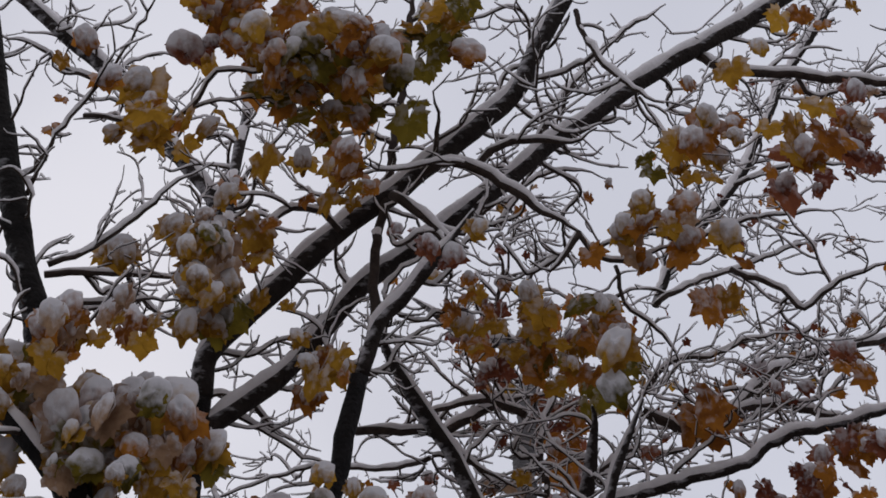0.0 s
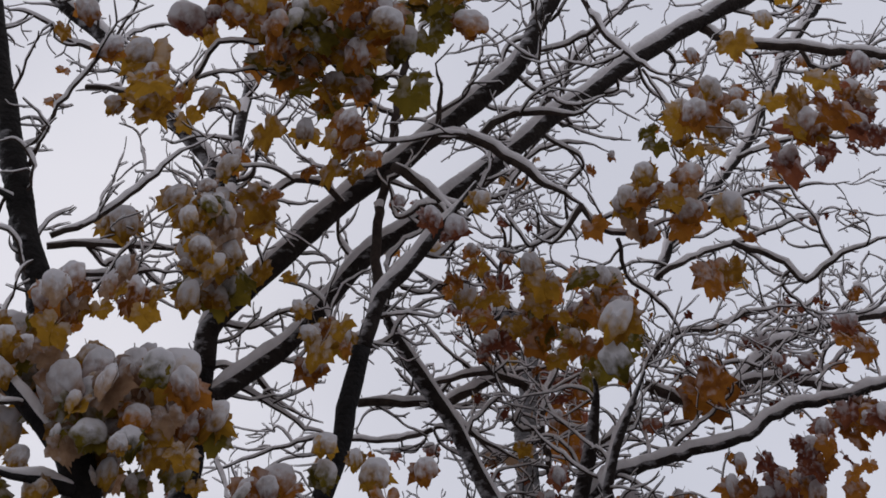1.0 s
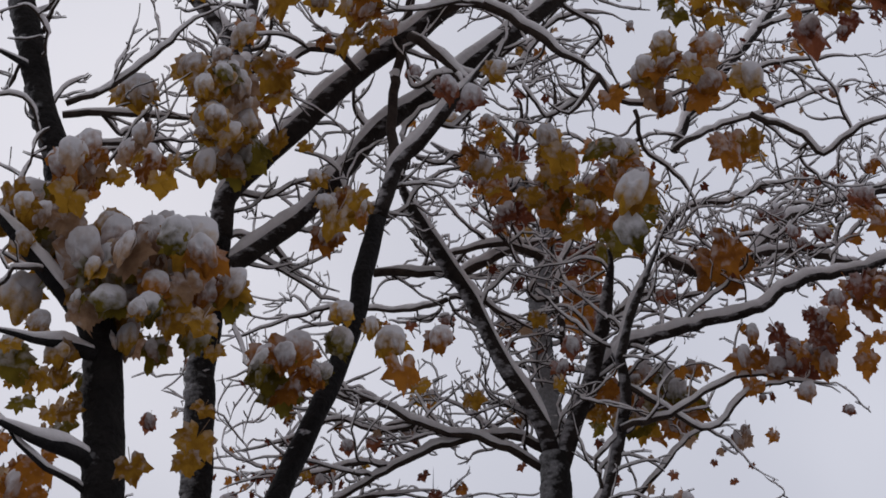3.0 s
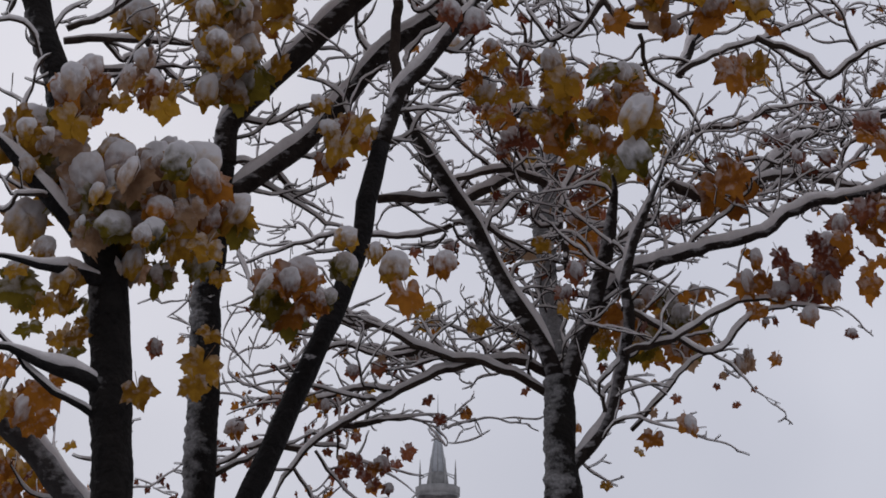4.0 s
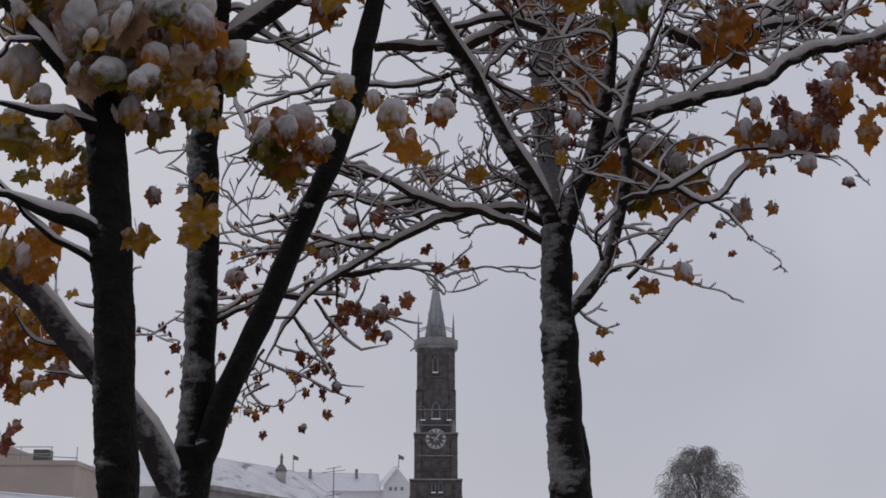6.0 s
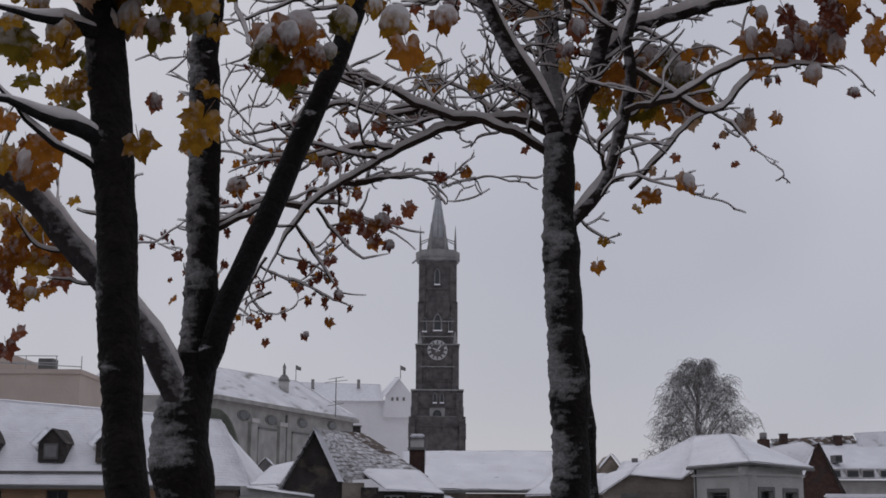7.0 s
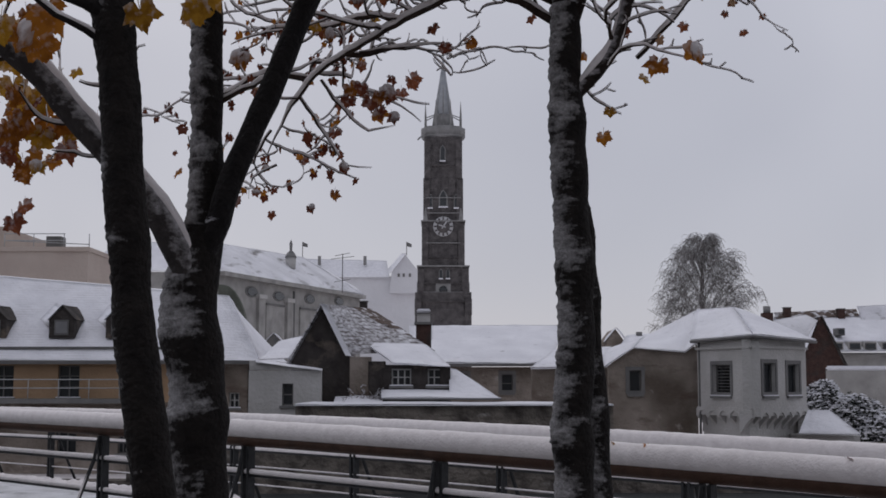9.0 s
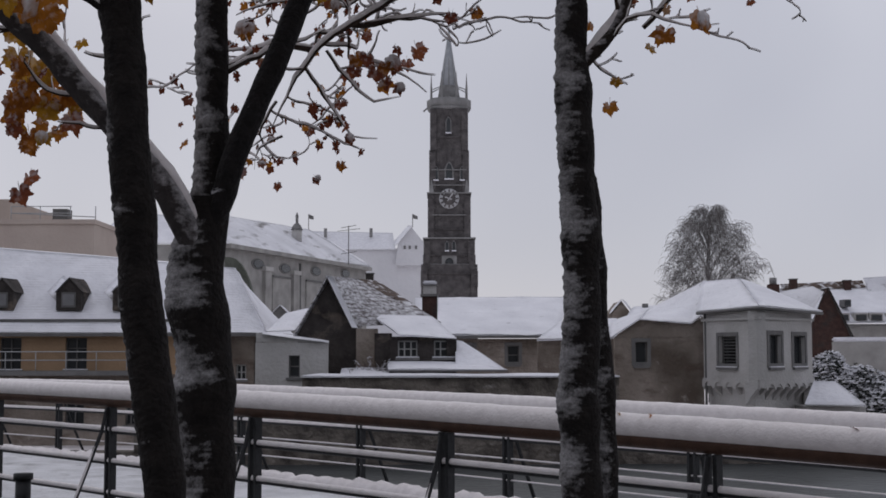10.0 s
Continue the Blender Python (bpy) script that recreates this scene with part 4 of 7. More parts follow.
leaf(forked_maple, (-0.290, 5.100, 4.141), 0.085, 2, 0)
leaf(forked_maple, (-0.495, 5.100, 4.332), 0.085, 0, 1)
leaf(forked_maple, (-0.552, 5.100, 4.473), 0.085, 0, 0)
leaf(forked_maple, (-0.937, 5.100, 3.133), 0.170, 0, 0)
leaf(forked_maple, (-0.943, 5.100, 3.038), 0.106, 0, 0)
leaf(forked_maple, (-0.912, 5.100, 3.278), 0.106, 0, 0)
leaf(forked_maple, (-1.115, 5.100, 3.205), 0.064, 3, 1)
leaf(forked_maple, (-0.654, 5.100, 3.476), 0.192, 2, 1)
leaf(forked_maple, (-0.563, 5.100, 3.551), 0.170, 2, 1)
leaf(forked_maple, (-0.589, 5.100, 3.328), 0.170, 1, 0)
leaf(forked_maple, (-0.511, 5.100, 3.426), 0.149, 2, 0)
leaf(forked_maple, (-0.353, 5.100, 3.679), 0.106, 0, 1)
leaf(forked_maple, (-0.362, 5.100, 3.577), 0.128, 1, 1)
leaf(forked_maple, (-0.161, 5.100, 3.578), 0.128, 0, 1)
leaf(forked_maple, (-0.100, 5.100, 3.428), 0.170, 2, 0)
leaf(forked_maple, (0.040, 5.100, 3.630), 0.117, 2, 1)
leaf(forked_maple, (-0.030, 5.100, 3.403), 0.085, 0, 0)
leaf(forked_maple, (-0.441, 5.100, 3.452), 0.085, 1, 1)
leaf(forked_maple, (-0.246, 5.100, 3.680), 0.085, 0, 1)
leaf(forked_maple, (-1.858, 5.800, 2.839), 0.146, 0, 0)
leaf(forked_maple, (-1.725, 5.800, 2.760), 0.146, 2, 0)
leaf(forked_maple, (-1.898, 5.800, 2.683), 0.125, 2, 0)
leaf(forked_maple, (-1.638, 5.800, 2.605), 0.104, 3, 0)
leaf(forked_maple, (-1.796, 5.800, 2.683), 0.125, 0, 0)
leaf(forked_maple, (-1.928, 5.800, 2.917), 0.125, 0, 0)
leaf(forked_maple, (-1.875, 5.800, 2.375), 0.104, 3, 0)
leaf(forked_maple, (-1.894, 5.800, 2.299), 0.104, 3, 0)
leaf(forked_maple, (-1.439, 5.000, 3.227), 0.115, 0, 0)
leaf(forked_maple, (-1.618, 5.000, 3.038), 0.083, 2, 0)
leaf(forked_maple, (-1.506, 5.000, 3.039), 0.104, 2, 0)
leaf(forked_maple, (-1.934, 5.800, 3.157), 0.104, 0, 0)
leaf(forked_maple, (-1.869, 5.800, 3.157), 0.104, 0, 0)
leaf(forked_maple, (-1.624, 5.800, 2.971), 0.063, 0, 0)
leaf(forked_maple, (-1.735, 5.800, 2.918), 0.125, 0, 0)
leaf(forked_maple, (-1.702, 5.000, 3.108), 0.104, 2, 0)
leaf(forked_maple, (-1.769, 5.800, 2.839), 0.125, 0, 0)
leaf(forked_maple, (-1.863, 5.800, 2.734), 0.125, 2, 0)
leaf(forked_maple, (-1.669, 5.800, 2.695), 0.104, 0, 0)
leaf(forked_maple, (-1.819, 5.800, 2.997), 0.104, 0, 0)
leaf(forked_maple, (-1.902, 5.800, 2.579), 0.083, 3, 0)
leaf(forked_maple, (-1.911, 5.800, 3.024), 0.125, 0, 0)
leaf(forked_maple, (1.559, 5.000, 5.737), 0.167, 0, 0)
leaf(forked_maple, (1.968, 5.000, 5.566), 0.167, 0, 0)
leaf(forked_maple, (1.824, 5.000, 5.345), 0.209, 0, 0)
leaf(forked_maple, (1.146, 5.000, 5.210), 0.125, 1, 0)
leaf(forked_maple, (1.115, 5.000, 5.307), 0.104, 1, 0)
leaf(forked_maple, (1.410, 5.000, 5.409), 0.188, 2, 1)
leaf(forked_maple, (1.519, 5.000, 5.410), 0.125, 2, 1)
leaf(forked_maple, (1.349, 5.000, 5.227), 0.136, 0, 0)
leaf(forked_maple, (1.397, 5.000, 5.115), 0.125, 0, 0)
leaf(forked_maple, (1.236, 5.000, 5.308), 0.104, 0, 0)
leaf(forked_maple, (1.097, 5.000, 4.972), 0.167, 0, 1)
leaf(forked_maple, (1.193, 5.000, 4.879), 0.125, 2, 1)
leaf(forked_maple, (0.953, 5.000, 4.802), 0.146, 0, 1)
leaf(forked_maple, (0.819, 5.000, 4.742), 0.125, 2, 0)
leaf(forked_maple, (1.199, 5.000, 4.684), 0.146, 2, 0)
leaf(forked_maple, (1.413, 5.000, 4.759), 0.167, 0, 1)
leaf(forked_maple, (1.490, 5.000, 4.656), 0.125, 2, 0)
leaf(forked_maple, (1.319, 5.000, 4.439), 0.157, 2, 0)
leaf(forked_maple, (1.281, 5.000, 3.970), 0.177, 2, 0)
leaf(forked_maple, (0.855, 5.000, 4.042), 0.157, 1, 1)
leaf(forked_maple, (0.880, 5.000, 4.202), 0.167, 0, 1)
leaf(forked_maple, (0.955, 5.000, 4.230), 0.125, 1, 0)
leaf(forked_maple, (1.873, 5.000, 6.161), 0.146, 0, 0)
leaf(forked_maple, (1.995, 5.000, 6.200), 0.125, 2, 0)
leaf(forked_maple, (2.106, 5.000, 6.163), 0.094, 2, 0)
leaf(forked_maple, (2.262, 5.000, 6.222), 0.094, 0, 0)
leaf(forked_maple, (2.104, 5.000, 5.314), 0.146, 3, 1)
leaf(forked_maple, (2.182, 5.000, 5.216), 0.125, 3, 0)
leaf(forked_maple, (2.272, 5.000, 5.483), 0.125, 3, 0)
leaf(forked_maple, (2.126, 5.000, 5.602), 0.125, 3, 1)
leaf(forked_maple, (1.676, 5.000, 5.164), 0.083, 2, 0)
leaf(forked_maple, (1.926, 5.000, 5.134), 0.083, 3, 1)
leaf(forked_maple, (1.344, 5.000, 5.682), 0.083, 2, 1)
leaf(forked_maple, (1.748, 5.000, 5.991), 0.083, 0, 1)
leaf(fan_maple, (0.780, 6.100, 4.844), 0.134, 0, 0)
leaf(fan_maple, (0.662, 6.100, 4.877), 0.103, 1, 0)
leaf(fan_maple, (0.987, 6.100, 5.014), 0.145, 0, 1)
leaf(fan_maple, (0.885, 6.100, 5.083), 0.124, 2, 0)
leaf(fan_maple, (0.360, 6.100, 4.793), 0.134, 2, 0)
leaf(fan_maple, (0.183, 6.100, 4.927), 0.083, 2, 0)
leaf(fan_maple, (0.303, 6.100, 4.910), 0.103, 2, 1)
leaf(fan_maple, (0.627, 6.100, 5.117), 0.124, 0, 1)
leaf(fan_maple, (0.698, 6.100, 5.013), 0.103, 0, 0)
leaf(fan_maple, (1.068, 6.100, 5.083), 0.124, 0, 1)
leaf(fan_maple, (1.010, 6.100, 5.795), 0.083, 2, 0)
leaf(fan_maple, (1.130, 6.100, 5.893), 0.062, 2, 1)
leaf(fan_maple, (0.309, 6.100, 5.221), 0.093, 2, 1)
leaf(fan_maple, (0.493, 6.100, 5.204), 0.072, 2, 1)
leaf(fan_maple, (0.366, 6.100, 5.047), 0.083, 3, 1)
leaf(fan_maple, (-0.093, 6.100, 5.545), 0.083, 3, 1)
leaf(fan_maple, (0.017, 6.100, 5.564), 0.083, 3, 1)
leaf(fan_maple, (-0.120, 6.100, 5.184), 0.083, 2, 0)
leaf(fan_maple, (0.603, 6.100, 5.660), 0.062, 2, 0)
leaf(fan_maple, (0.386, 6.100, 4.646), 0.103, 3, 1)
leaf(fan_maple, (2.331, 6.100, 4.932), 0.093, 2, 0)
leaf(fan_maple, (2.269, 6.100, 4.747), 0.072, 2, 0)
leaf(fan_maple, (2.366, 6.100, 4.698), 0.072, 2, 1)
leaf(fan_maple, (1.884, 6.100, 4.567), 0.072, 3, 1)
leaf(fan_maple, (2.232, 6.100, 5.463), 0.062, 2, 1)
leaf(fan_maple, (1.606, 6.200, 3.933), 0.147, 2, 1)
leaf(fan_maple, (1.692, 6.200, 3.934), 0.126, 2, 0)
leaf(fan_maple, (1.881, 6.200, 3.934), 0.126, 3, 1)
leaf(fan_maple, (2.083, 6.200, 4.215), 0.126, 3, 1)
leaf(fan_maple, (2.096, 6.200, 4.059), 0.137, 2, 0)
leaf(fan_maple, (2.289, 6.200, 4.216), 0.179, 2, 0)
leaf(fan_maple, (1.730, 6.200, 3.543), 0.084, 2, 0)
leaf(fan_maple, (1.906, 6.200, 3.752), 0.095, 2, 1)
leaf(fan_maple, (1.651, 6.200, 3.781), 0.105, 2, 0)
leaf(fan_maple, (2.080, 6.200, 3.633), 0.053, 3, 1)
leaf(fan_maple, (1.056, 6.200, 3.110), 0.126, 2, 0)
leaf(fan_maple, (0.997, 6.200, 3.040), 0.063, 0, 0)
leaf(fan_maple, (1.253, 6.200, 3.167), 0.116, 2, 1)
leaf(fan_maple, (0.992, 6.950, 3.867), 0.126, 0, 0)
leaf(fan_maple, (1.094, 6.950, 4.002), 0.147, 1, 0)
leaf(fan_maple, (1.227, 6.950, 4.104), 0.147, 2, 1)
leaf(fan_maple, (1.355, 6.950, 4.070), 0.126, 2, 1)
leaf(fan_maple, (1.248, 6.950, 3.868), 0.168, 1, 0)
leaf(fan_maple, (1.407, 6.950, 3.868), 0.147, 0, 0)
leaf(fan_maple, (1.501, 6.950, 3.853), 0.105, 0, 0)
leaf(fan_maple, (1.178, 6.950, 3.769), 0.147, 1, 0)
leaf(fan_maple, (1.304, 6.950, 3.736), 0.126, 2, 0)
leaf(fan_maple, (0.848, 7.400, 4.889), 0.201, 2, 0)
leaf(fan_maple, (0.912, 7.400, 4.700), 0.176, 2, 0)
leaf(fan_maple, (0.839, 7.400, 4.588), 0.151, 2, 0)
leaf(fan_maple, (0.958, 7.400, 5.005), 0.176, 3, 0)
leaf(fan_maple, (0.819, 7.400, 5.082), 0.151, 3, 0)
leaf(fan_maple, (0.807, 6.200, 2.765), 0.074, 2, 0)
leaf(fan_maple, (0.826, 6.200, 2.874), 0.053, 0, 0)
leaf(fan_maple, (0.423, 6.200, 4.725), 0.105, 3, 1)
leaf(fan_maple, (0.335, 6.200, 4.858), 0.126, 2, 0)
leaf(fan_maple, (0.362, 6.200, 4.659), 0.084, 3, 1)
leaf(fan_maple, (0.663, 6.200, 3.778), 0.105, 0, 0)
leaf(fan_maple, (0.727, 6.200, 3.961), 0.126, 3, 1)
leaf(fan_maple, (1.054, 6.950, 4.171), 0.126, 2, 1)
leaf(fan_maple, (1.069, 6.950, 3.801), 0.126, 0, 0)
leaf(fan_maple, (2.329, 6.200, 4.060), 0.084, 2, 0)
leaf(fan_maple, (1.485, 6.950, 4.105), 0.105, 2, 1)
leaf(fan_maple, (0.234, 6.200, 3.702), 0.105, 0, 0)
leaf(fan_maple, (-0.124, 6.700, 3.148), 0.102, 3, 0)
leaf(fan_maple, (-0.344, 6.700, 3.043), 0.091, 3, 0)
leaf(fan_maple, (-0.298, 6.700, 2.983), 0.091, 3, 0)
leaf(fan_maple, (-0.461, 6.700, 3.043), 0.080, 3, 0)
leaf(fan_maple, (0.039, 6.700, 3.315), 0.068, 3, 0)
leaf(fan_maple, (-0.021, 6.700, 3.438), 0.068, 3, 0)
leaf(fan_maple, (-0.530, 6.700, 2.866), 0.068, 3, 0)
leaf(fan_maple, (-0.415, 6.700, 3.561), 0.080, 3, 1)
leaf(fan_maple, (-0.389, 6.700, 3.102), 0.080, 3, 0)
leaf(fan_maple, (-0.256, 6.700, 3.073), 0.080, 3, 1)
leaf(fan_maple, (-0.068, 6.700, 3.625), 0.050, 3, 1)
leaf(fan_maple, (-0.685, 6.700, 2.724), 0.050, 3, 0)
leaf(fan_maple, (-0.535, 6.700, 2.562), 0.064, 2, 0)
leaf(fan_maple, (-0.868, 6.700, 2.459), 0.050, 3, 0)
leaf(fan_maple, (-0.650, 6.700, 2.479), 0.045, 3, 1)
leaf(fan_maple, (-1.343, 6.700, 2.664), 0.064, 2, 0)
leaf(fan_maple, (-1.370, 6.700, 2.782), 0.034, 3, 0)
leaf(fan_maple, (-0.509, 6.700, 2.754), 0.057, 3, 0)
leaf(fan_maple, (-0.857, 6.700, 2.591), 0.050, 3, 0)
leaf(fan_maple, (-0.945, 6.700, 2.576), 0.045, 3, 1)
leaf(fan_maple, (-0.479, 6.700, 2.695), 0.050, 3, 1)
leaf(fan_maple, (1.289, 6.700, 3.441), 0.057, 3, 0)
leaf(fan_maple, (1.504, 6.700, 3.504), 0.041, 3, 0)
leaf(fan_maple, (1.620, 6.700, 3.426), 0.041, 3, 0)
leaf(fan_maple, (1.700, 6.700, 3.489), 0.041, 3, 0)
leaf(fan_maple, (1.572, 6.700, 3.598), 0.050, 3, 0)
leaf(fan_maple, (0.756, 6.700, 3.286), 0.068, 2, 0)
leaf(fan_maple, (1.002, 6.700, 3.440), 0.057, 3, 0)
leaf(fan_maple, (0.480, 6.700, 3.722), 0.057, 2, 0)
leaf(fan_maple, (0.490, 6.700, 3.470), 0.057, 3, 0)


twigs(near_maple, 3, (0.20, 0.13, 0.09), 0.46, lambda p: p.z > 3.45)
knot = Vector((-0.114, 5.700, 5.091))
twigs(forked_maple, 5, (0.17, 0.12, 0.10), 0.74, lambda p: p.z > 2.45 and not (p.z < 4.15 and -0.98 < p.x < -0.2) and ((p - knot).length > 0.55 or noise.noise(p * 12) > 0.15), 0.9)
fan_ends = twigs(fan_maple, 8, (0.105, 0.095, 0.08), 0.66, lambda p: p.z > (2.15 if p.x < -0.5 else 2.75) and not (-0.5 < p.x < 0.3 and p.z < 3.3), 0.78, 0.0, lambda r: 0.0042 + 1.9 * r)
for p, w in leaf_rng.sample(fan_ends, 120):
    leaf(fan_maple, (p.x, p.y, p.z - 0.04), leaf_rng.uniform(0.05, 0.11) * (0.5 if p.x < -0.4 and p.z < 3.4 else 1), leaf_rng.choice((0, 2, 2, 3, 3, 4)), leaf_rng.random() < 0.36)
CURLED = [leaf_material("curled_" + k + "_leaf", a, b, g, 0.56, 0.72, 0.7, 0.0) for k, a, b, g in TINTS]


def small_leaves(tree, places):
    """The many small curled leaves at the ends of the twigs, too small to pick apart, one mesh for each hue."""
    r, heap = leaf_rng, {}
    for p, size, hue in places:
        v, f = heap.setdefault(hue, ([], []))
        me, b = r.choice(LEAVES[hue]), len(v)
        m = pose(p.x, p.y + r.uniform(-0.05, 0.05), p.z - 0.4 * size, r.uniform(-35, 25), r.uniform(-40, 40), r.uniform(-70, 70)) @ Matrix.Diagonal((size * r.uniform(0.6, 1.0), size, size * r.uniform(0.9, 1.25), 1))
        v += [m @ q.co for q in me.vertices]
        f += [[b + k for k in q.vertices] for q in me.polygons]
    for hue, (v, f) in heap.items():
        tagged(raw("small_leaf", v, f, CURLED[hue], tree, "small curled " + HUE[hue]), kind="stuff")


low_ends = [p for p, w in fan_ends if p.x < -0.4 and p.z < 3.6]
small_leaves(fan_maple, [(p, leaf_rng.uniform(0.030, 0.072), leaf_rng.choice((3, 3, 3, 2))) for p in leaf_rng.sample(low_ends, min(200, len(low_ends)))]
             + [(p, leaf_rng.uniform(0.03, 0.08), leaf_rng.choice((2, 3, 3, 4))) for p, w in leaf_rng.sample(fan_ends, 170)])

# looser bunches hanging in the gaps between the limbs
cluster(forked_maple, (0.321, 5.600, 4.780), 0.130, 0.150, 8, (0, 2, 2), 0.25, 0.85)
cluster(forked_maple, (-0.414, 5.400, 4.350), 0.130, 0.150, 7, (0, 0, 2), 0.35, 0.95)
cluster(forked_maple, (-1.250, 4.900, 5.290), 0.120, 0.060, 5, (0, 0), 0.0, 1.45)
cluster(forked_maple, (-0.337, 4.900, 5.080), 0.150, 0.080, 7, (0, 2), 0.45, 1.05)
cluster(forked_maple, (-0.690, 4.900, 4.810), 0.110, 0.100, 6, (0, 2), 0.3, 1.0)
cluster(forked_maple, (1.481, 5.600, 4.765), 0.060, 0.060, 3, (2, 2, 0), 0.0, 1.3)
cluster(fan_maple, (0.724, 6.200, 5.064), 0.150, 0.130, 7, (0, 0, 2), 0.2, 0.95)
cluster(fan_maple, (1.577, 6.200, 4.497), 0.060, 0.060, 3, (2, 2, 3), 0.0, 1.7)
cluster(fan_maple, (2.384, 6.300, 4.800), 0.130, 0.160, 8, (2, 2, 3), 0.2, 0.85)
cluster(fan_maple, (2.285, 6.300, 4.318), 0.170, 0.120, 9, (2, 3), 0.35, 0.9)


# ---- the town across the river ----
PLASTER = material("grey_plaster", (0.24, 0.235, 0.225), (0.40, 0.39, 0.375), 0.9, 1.1, 0.4, 9)
WHITE_PLASTER = material("white_plaster", (0.40, 0.39, 0.375), (0.52, 0.51, 0.50), 0.9, 0.9, 0.3, 8)
BROWN_PLASTER = material("stained_brown_plaster", (0.12, 0.098, 0.080), (0.31, 0.27, 0.235), 0.95, 0.55, 0.5, 7, contrast=0.16)
over(BROWN_PLASTER, (0.10, 0.072, 0.058), 0.9, 0.54, 0.74, stretch=(0.6, 0.6, 1.6))
over(BROWN_PLASTER, (0.40, 0.37, 0.34), 2.2, 0.62, 0.76)
OCHRE = material("ochre_plaster", (0.29, 0.195, 0.12), (0.42, 0.285, 0.18), 0.9, 0.7, 0.3, 8)
PINK = material("pale_pink_plaster", (0.42, 0.35, 0.31), (0.50, 0.43, 0.38), 0.9, 0.6, 0.2, 6)
DARK_WALL = material("soot_dark_wall", (0.024, 0.021, 0.020), (0.075, 0.066, 0.062), 0.95, 1.6, 0.6, 8)
over(DARK_WALL, (0.17, 0.14, 0.115), 0.9, 0.56, 0.70)
over(DARK_WALL, (0.6, 0.6, 0.63), 3.5, 0.70, 0.78)
BANK = material("embankment_masonry", (0.055, 0.048, 0.044), (0.22, 0.195, 0.17), 0.95, 1.6, 0.7, 5, contrast=0.18)
over(BANK, (0.30, 0.28, 0.26), 1.5, 0.62, 0.74, stretch=(1, 1, 2))
# brick tone greyed to carry the haze before the far tower
BRICK = material("hazed_tower_brick", (0.062, 0.057, 0.058), (0.135, 0.125, 0.124), 0.95, 0.45, 0.6, 1.2, contrast=0.2)
over(BRICK, (0.34, 0.335, 0.34), 1.1, 0.68, 0.80, stretch=(1, 1, 2.5))
STONE = material("tower_stone", (0.18, 0.178, 0.175), (0.29, 0.287, 0.285), 0.95, 0.5, 0.3, 1.5)
# lead made paler and bluer: haze round the spire is in this colour
LEAD = material("hazed_spire_lead", (0.21, 0.225, 0.24), (0.38, 0.395, 0.415), 0.7, 0.3, 0.3, 1.2)
TILE = material("brown_roof_tile", (0.050, 0.038, 0.034), (0.10, 0.075, 0.065), 0.9, 3, 0.6, 9)
over(TILE, (0.68, 0.68, 0.71), 4.0, 0.33, 0.62, stretch=(1, 1, 2.6))
BARE_TILE = material("weathered_ridge_tile", (0.055, 0.040, 0.034), (0.17, 0.13, 0.11), 0.9, 3, 0.6, 9)
over(BARE_TILE, (0.70, 0.70, 0.73), 2.0, 0.52, 0.62, stretch=(1, 1, 2.4))
ROOF_SNOW = material("roof_snow", (0.66, 0.66, 0.70), (0.82, 0.82, 0.86), 0.8, 0.7, 0.3, 5)
over(ROOF_SNOW, (0.33, 0.33, 0.345), 2.6, 0.62, 0.80, stretch=(0.5, 1, 2.4))


def courses(m, spacing, color, strength, low=0.40, high=0.62):
    """The rows of tiles that show through thin roof snow: broken dark lines at the courses."""
    n, l = m.node_tree.nodes, m.node_tree.links
    b = n["Principled BSDF"]
    tc, sx, dv, fr, lt, no, mr, mu, st, mx = (n.new("ShaderNode" + k) for k in ("TexCoord", "SeparateXYZ", "Math", "Math", "Math", "TexNoise", "MapRange", "Math", "Math", "MixRGB"))
    dv.operation, fr.operation, lt.operation, mu.operation, st.operation = "DIVIDE", "FRACT", "LESS_THAN", "MULTIPLY", "MULTIPLY"
    dv.inputs[1].default_value, lt.inputs[1].default_value, st.inputs[1].default_value = spacing, 0.34, strength
    no.inputs["Scale"].default_value, no.inputs["Detail"].default_value = 1.3, 6
    mr.inputs["From Min"].default_value, mr.inputs["From Max"].default_value = low, high
    mx.inputs[2].default_value = (*color, 1)
    for a, c in ((tc.outputs["Object"], sx.inputs[0]), (sx.outputs["Z"], dv.inputs[0]), (dv.outputs[0], fr.inputs[0]), (fr.outputs[0], lt.inputs[0]),
                 (tc.outputs["Object"], no.inputs["Vector"]), (no.outputs["Fac"], mr.inputs["Value"]), (mr.outputs["Result"], mu.inputs[0]),
                 (lt.outputs[0], mu.inputs[1]), (mu.outputs[0], st.inputs[0]), (st.outputs[0], mx.inputs[0]),
                 (b.inputs["Base Color"].links[0].from_socket, mx.inputs[1]), (mx.outputs[0], b.inputs["Base Color"])):
        l.new(a, c)
    return m


TILED_SNOW = courses(material("thin_snow_on_tiles", (0.62, 0.62, 0.66), (0.80, 0.80, 0.84), 0.85, 0.8, 0.3, 5), 0.11, (0.30, 0.28, 0.27), 0.32, 0.46, 0.72)
courses(TILE, 0.15, (0.085, 0.062, 0.054), 0.6, 0.38, 0.60)
PATCHY_SNOW = material("patchy_roof_snow", (0.56, 0.56, 0.59), (0.80, 0.80, 0.84), 0.85, 0.5, 0.3, 4)
over(PATCHY_SNOW, (0.20, 0.19, 0.185), 0.8, 0.55, 0.72, stretch=(1.0, 0.35, 1.6))
GLASS = material("dark_window_glass", (0.012, 0.014, 0.016), (0.03, 0.034, 0.038), 0.15, 1.0, 0.0, 5, spec=0.5)
FRAME = material("window_frame", (0.10, 0.10, 0.10), (0.16, 0.155, 0.15), 0.7, 2)
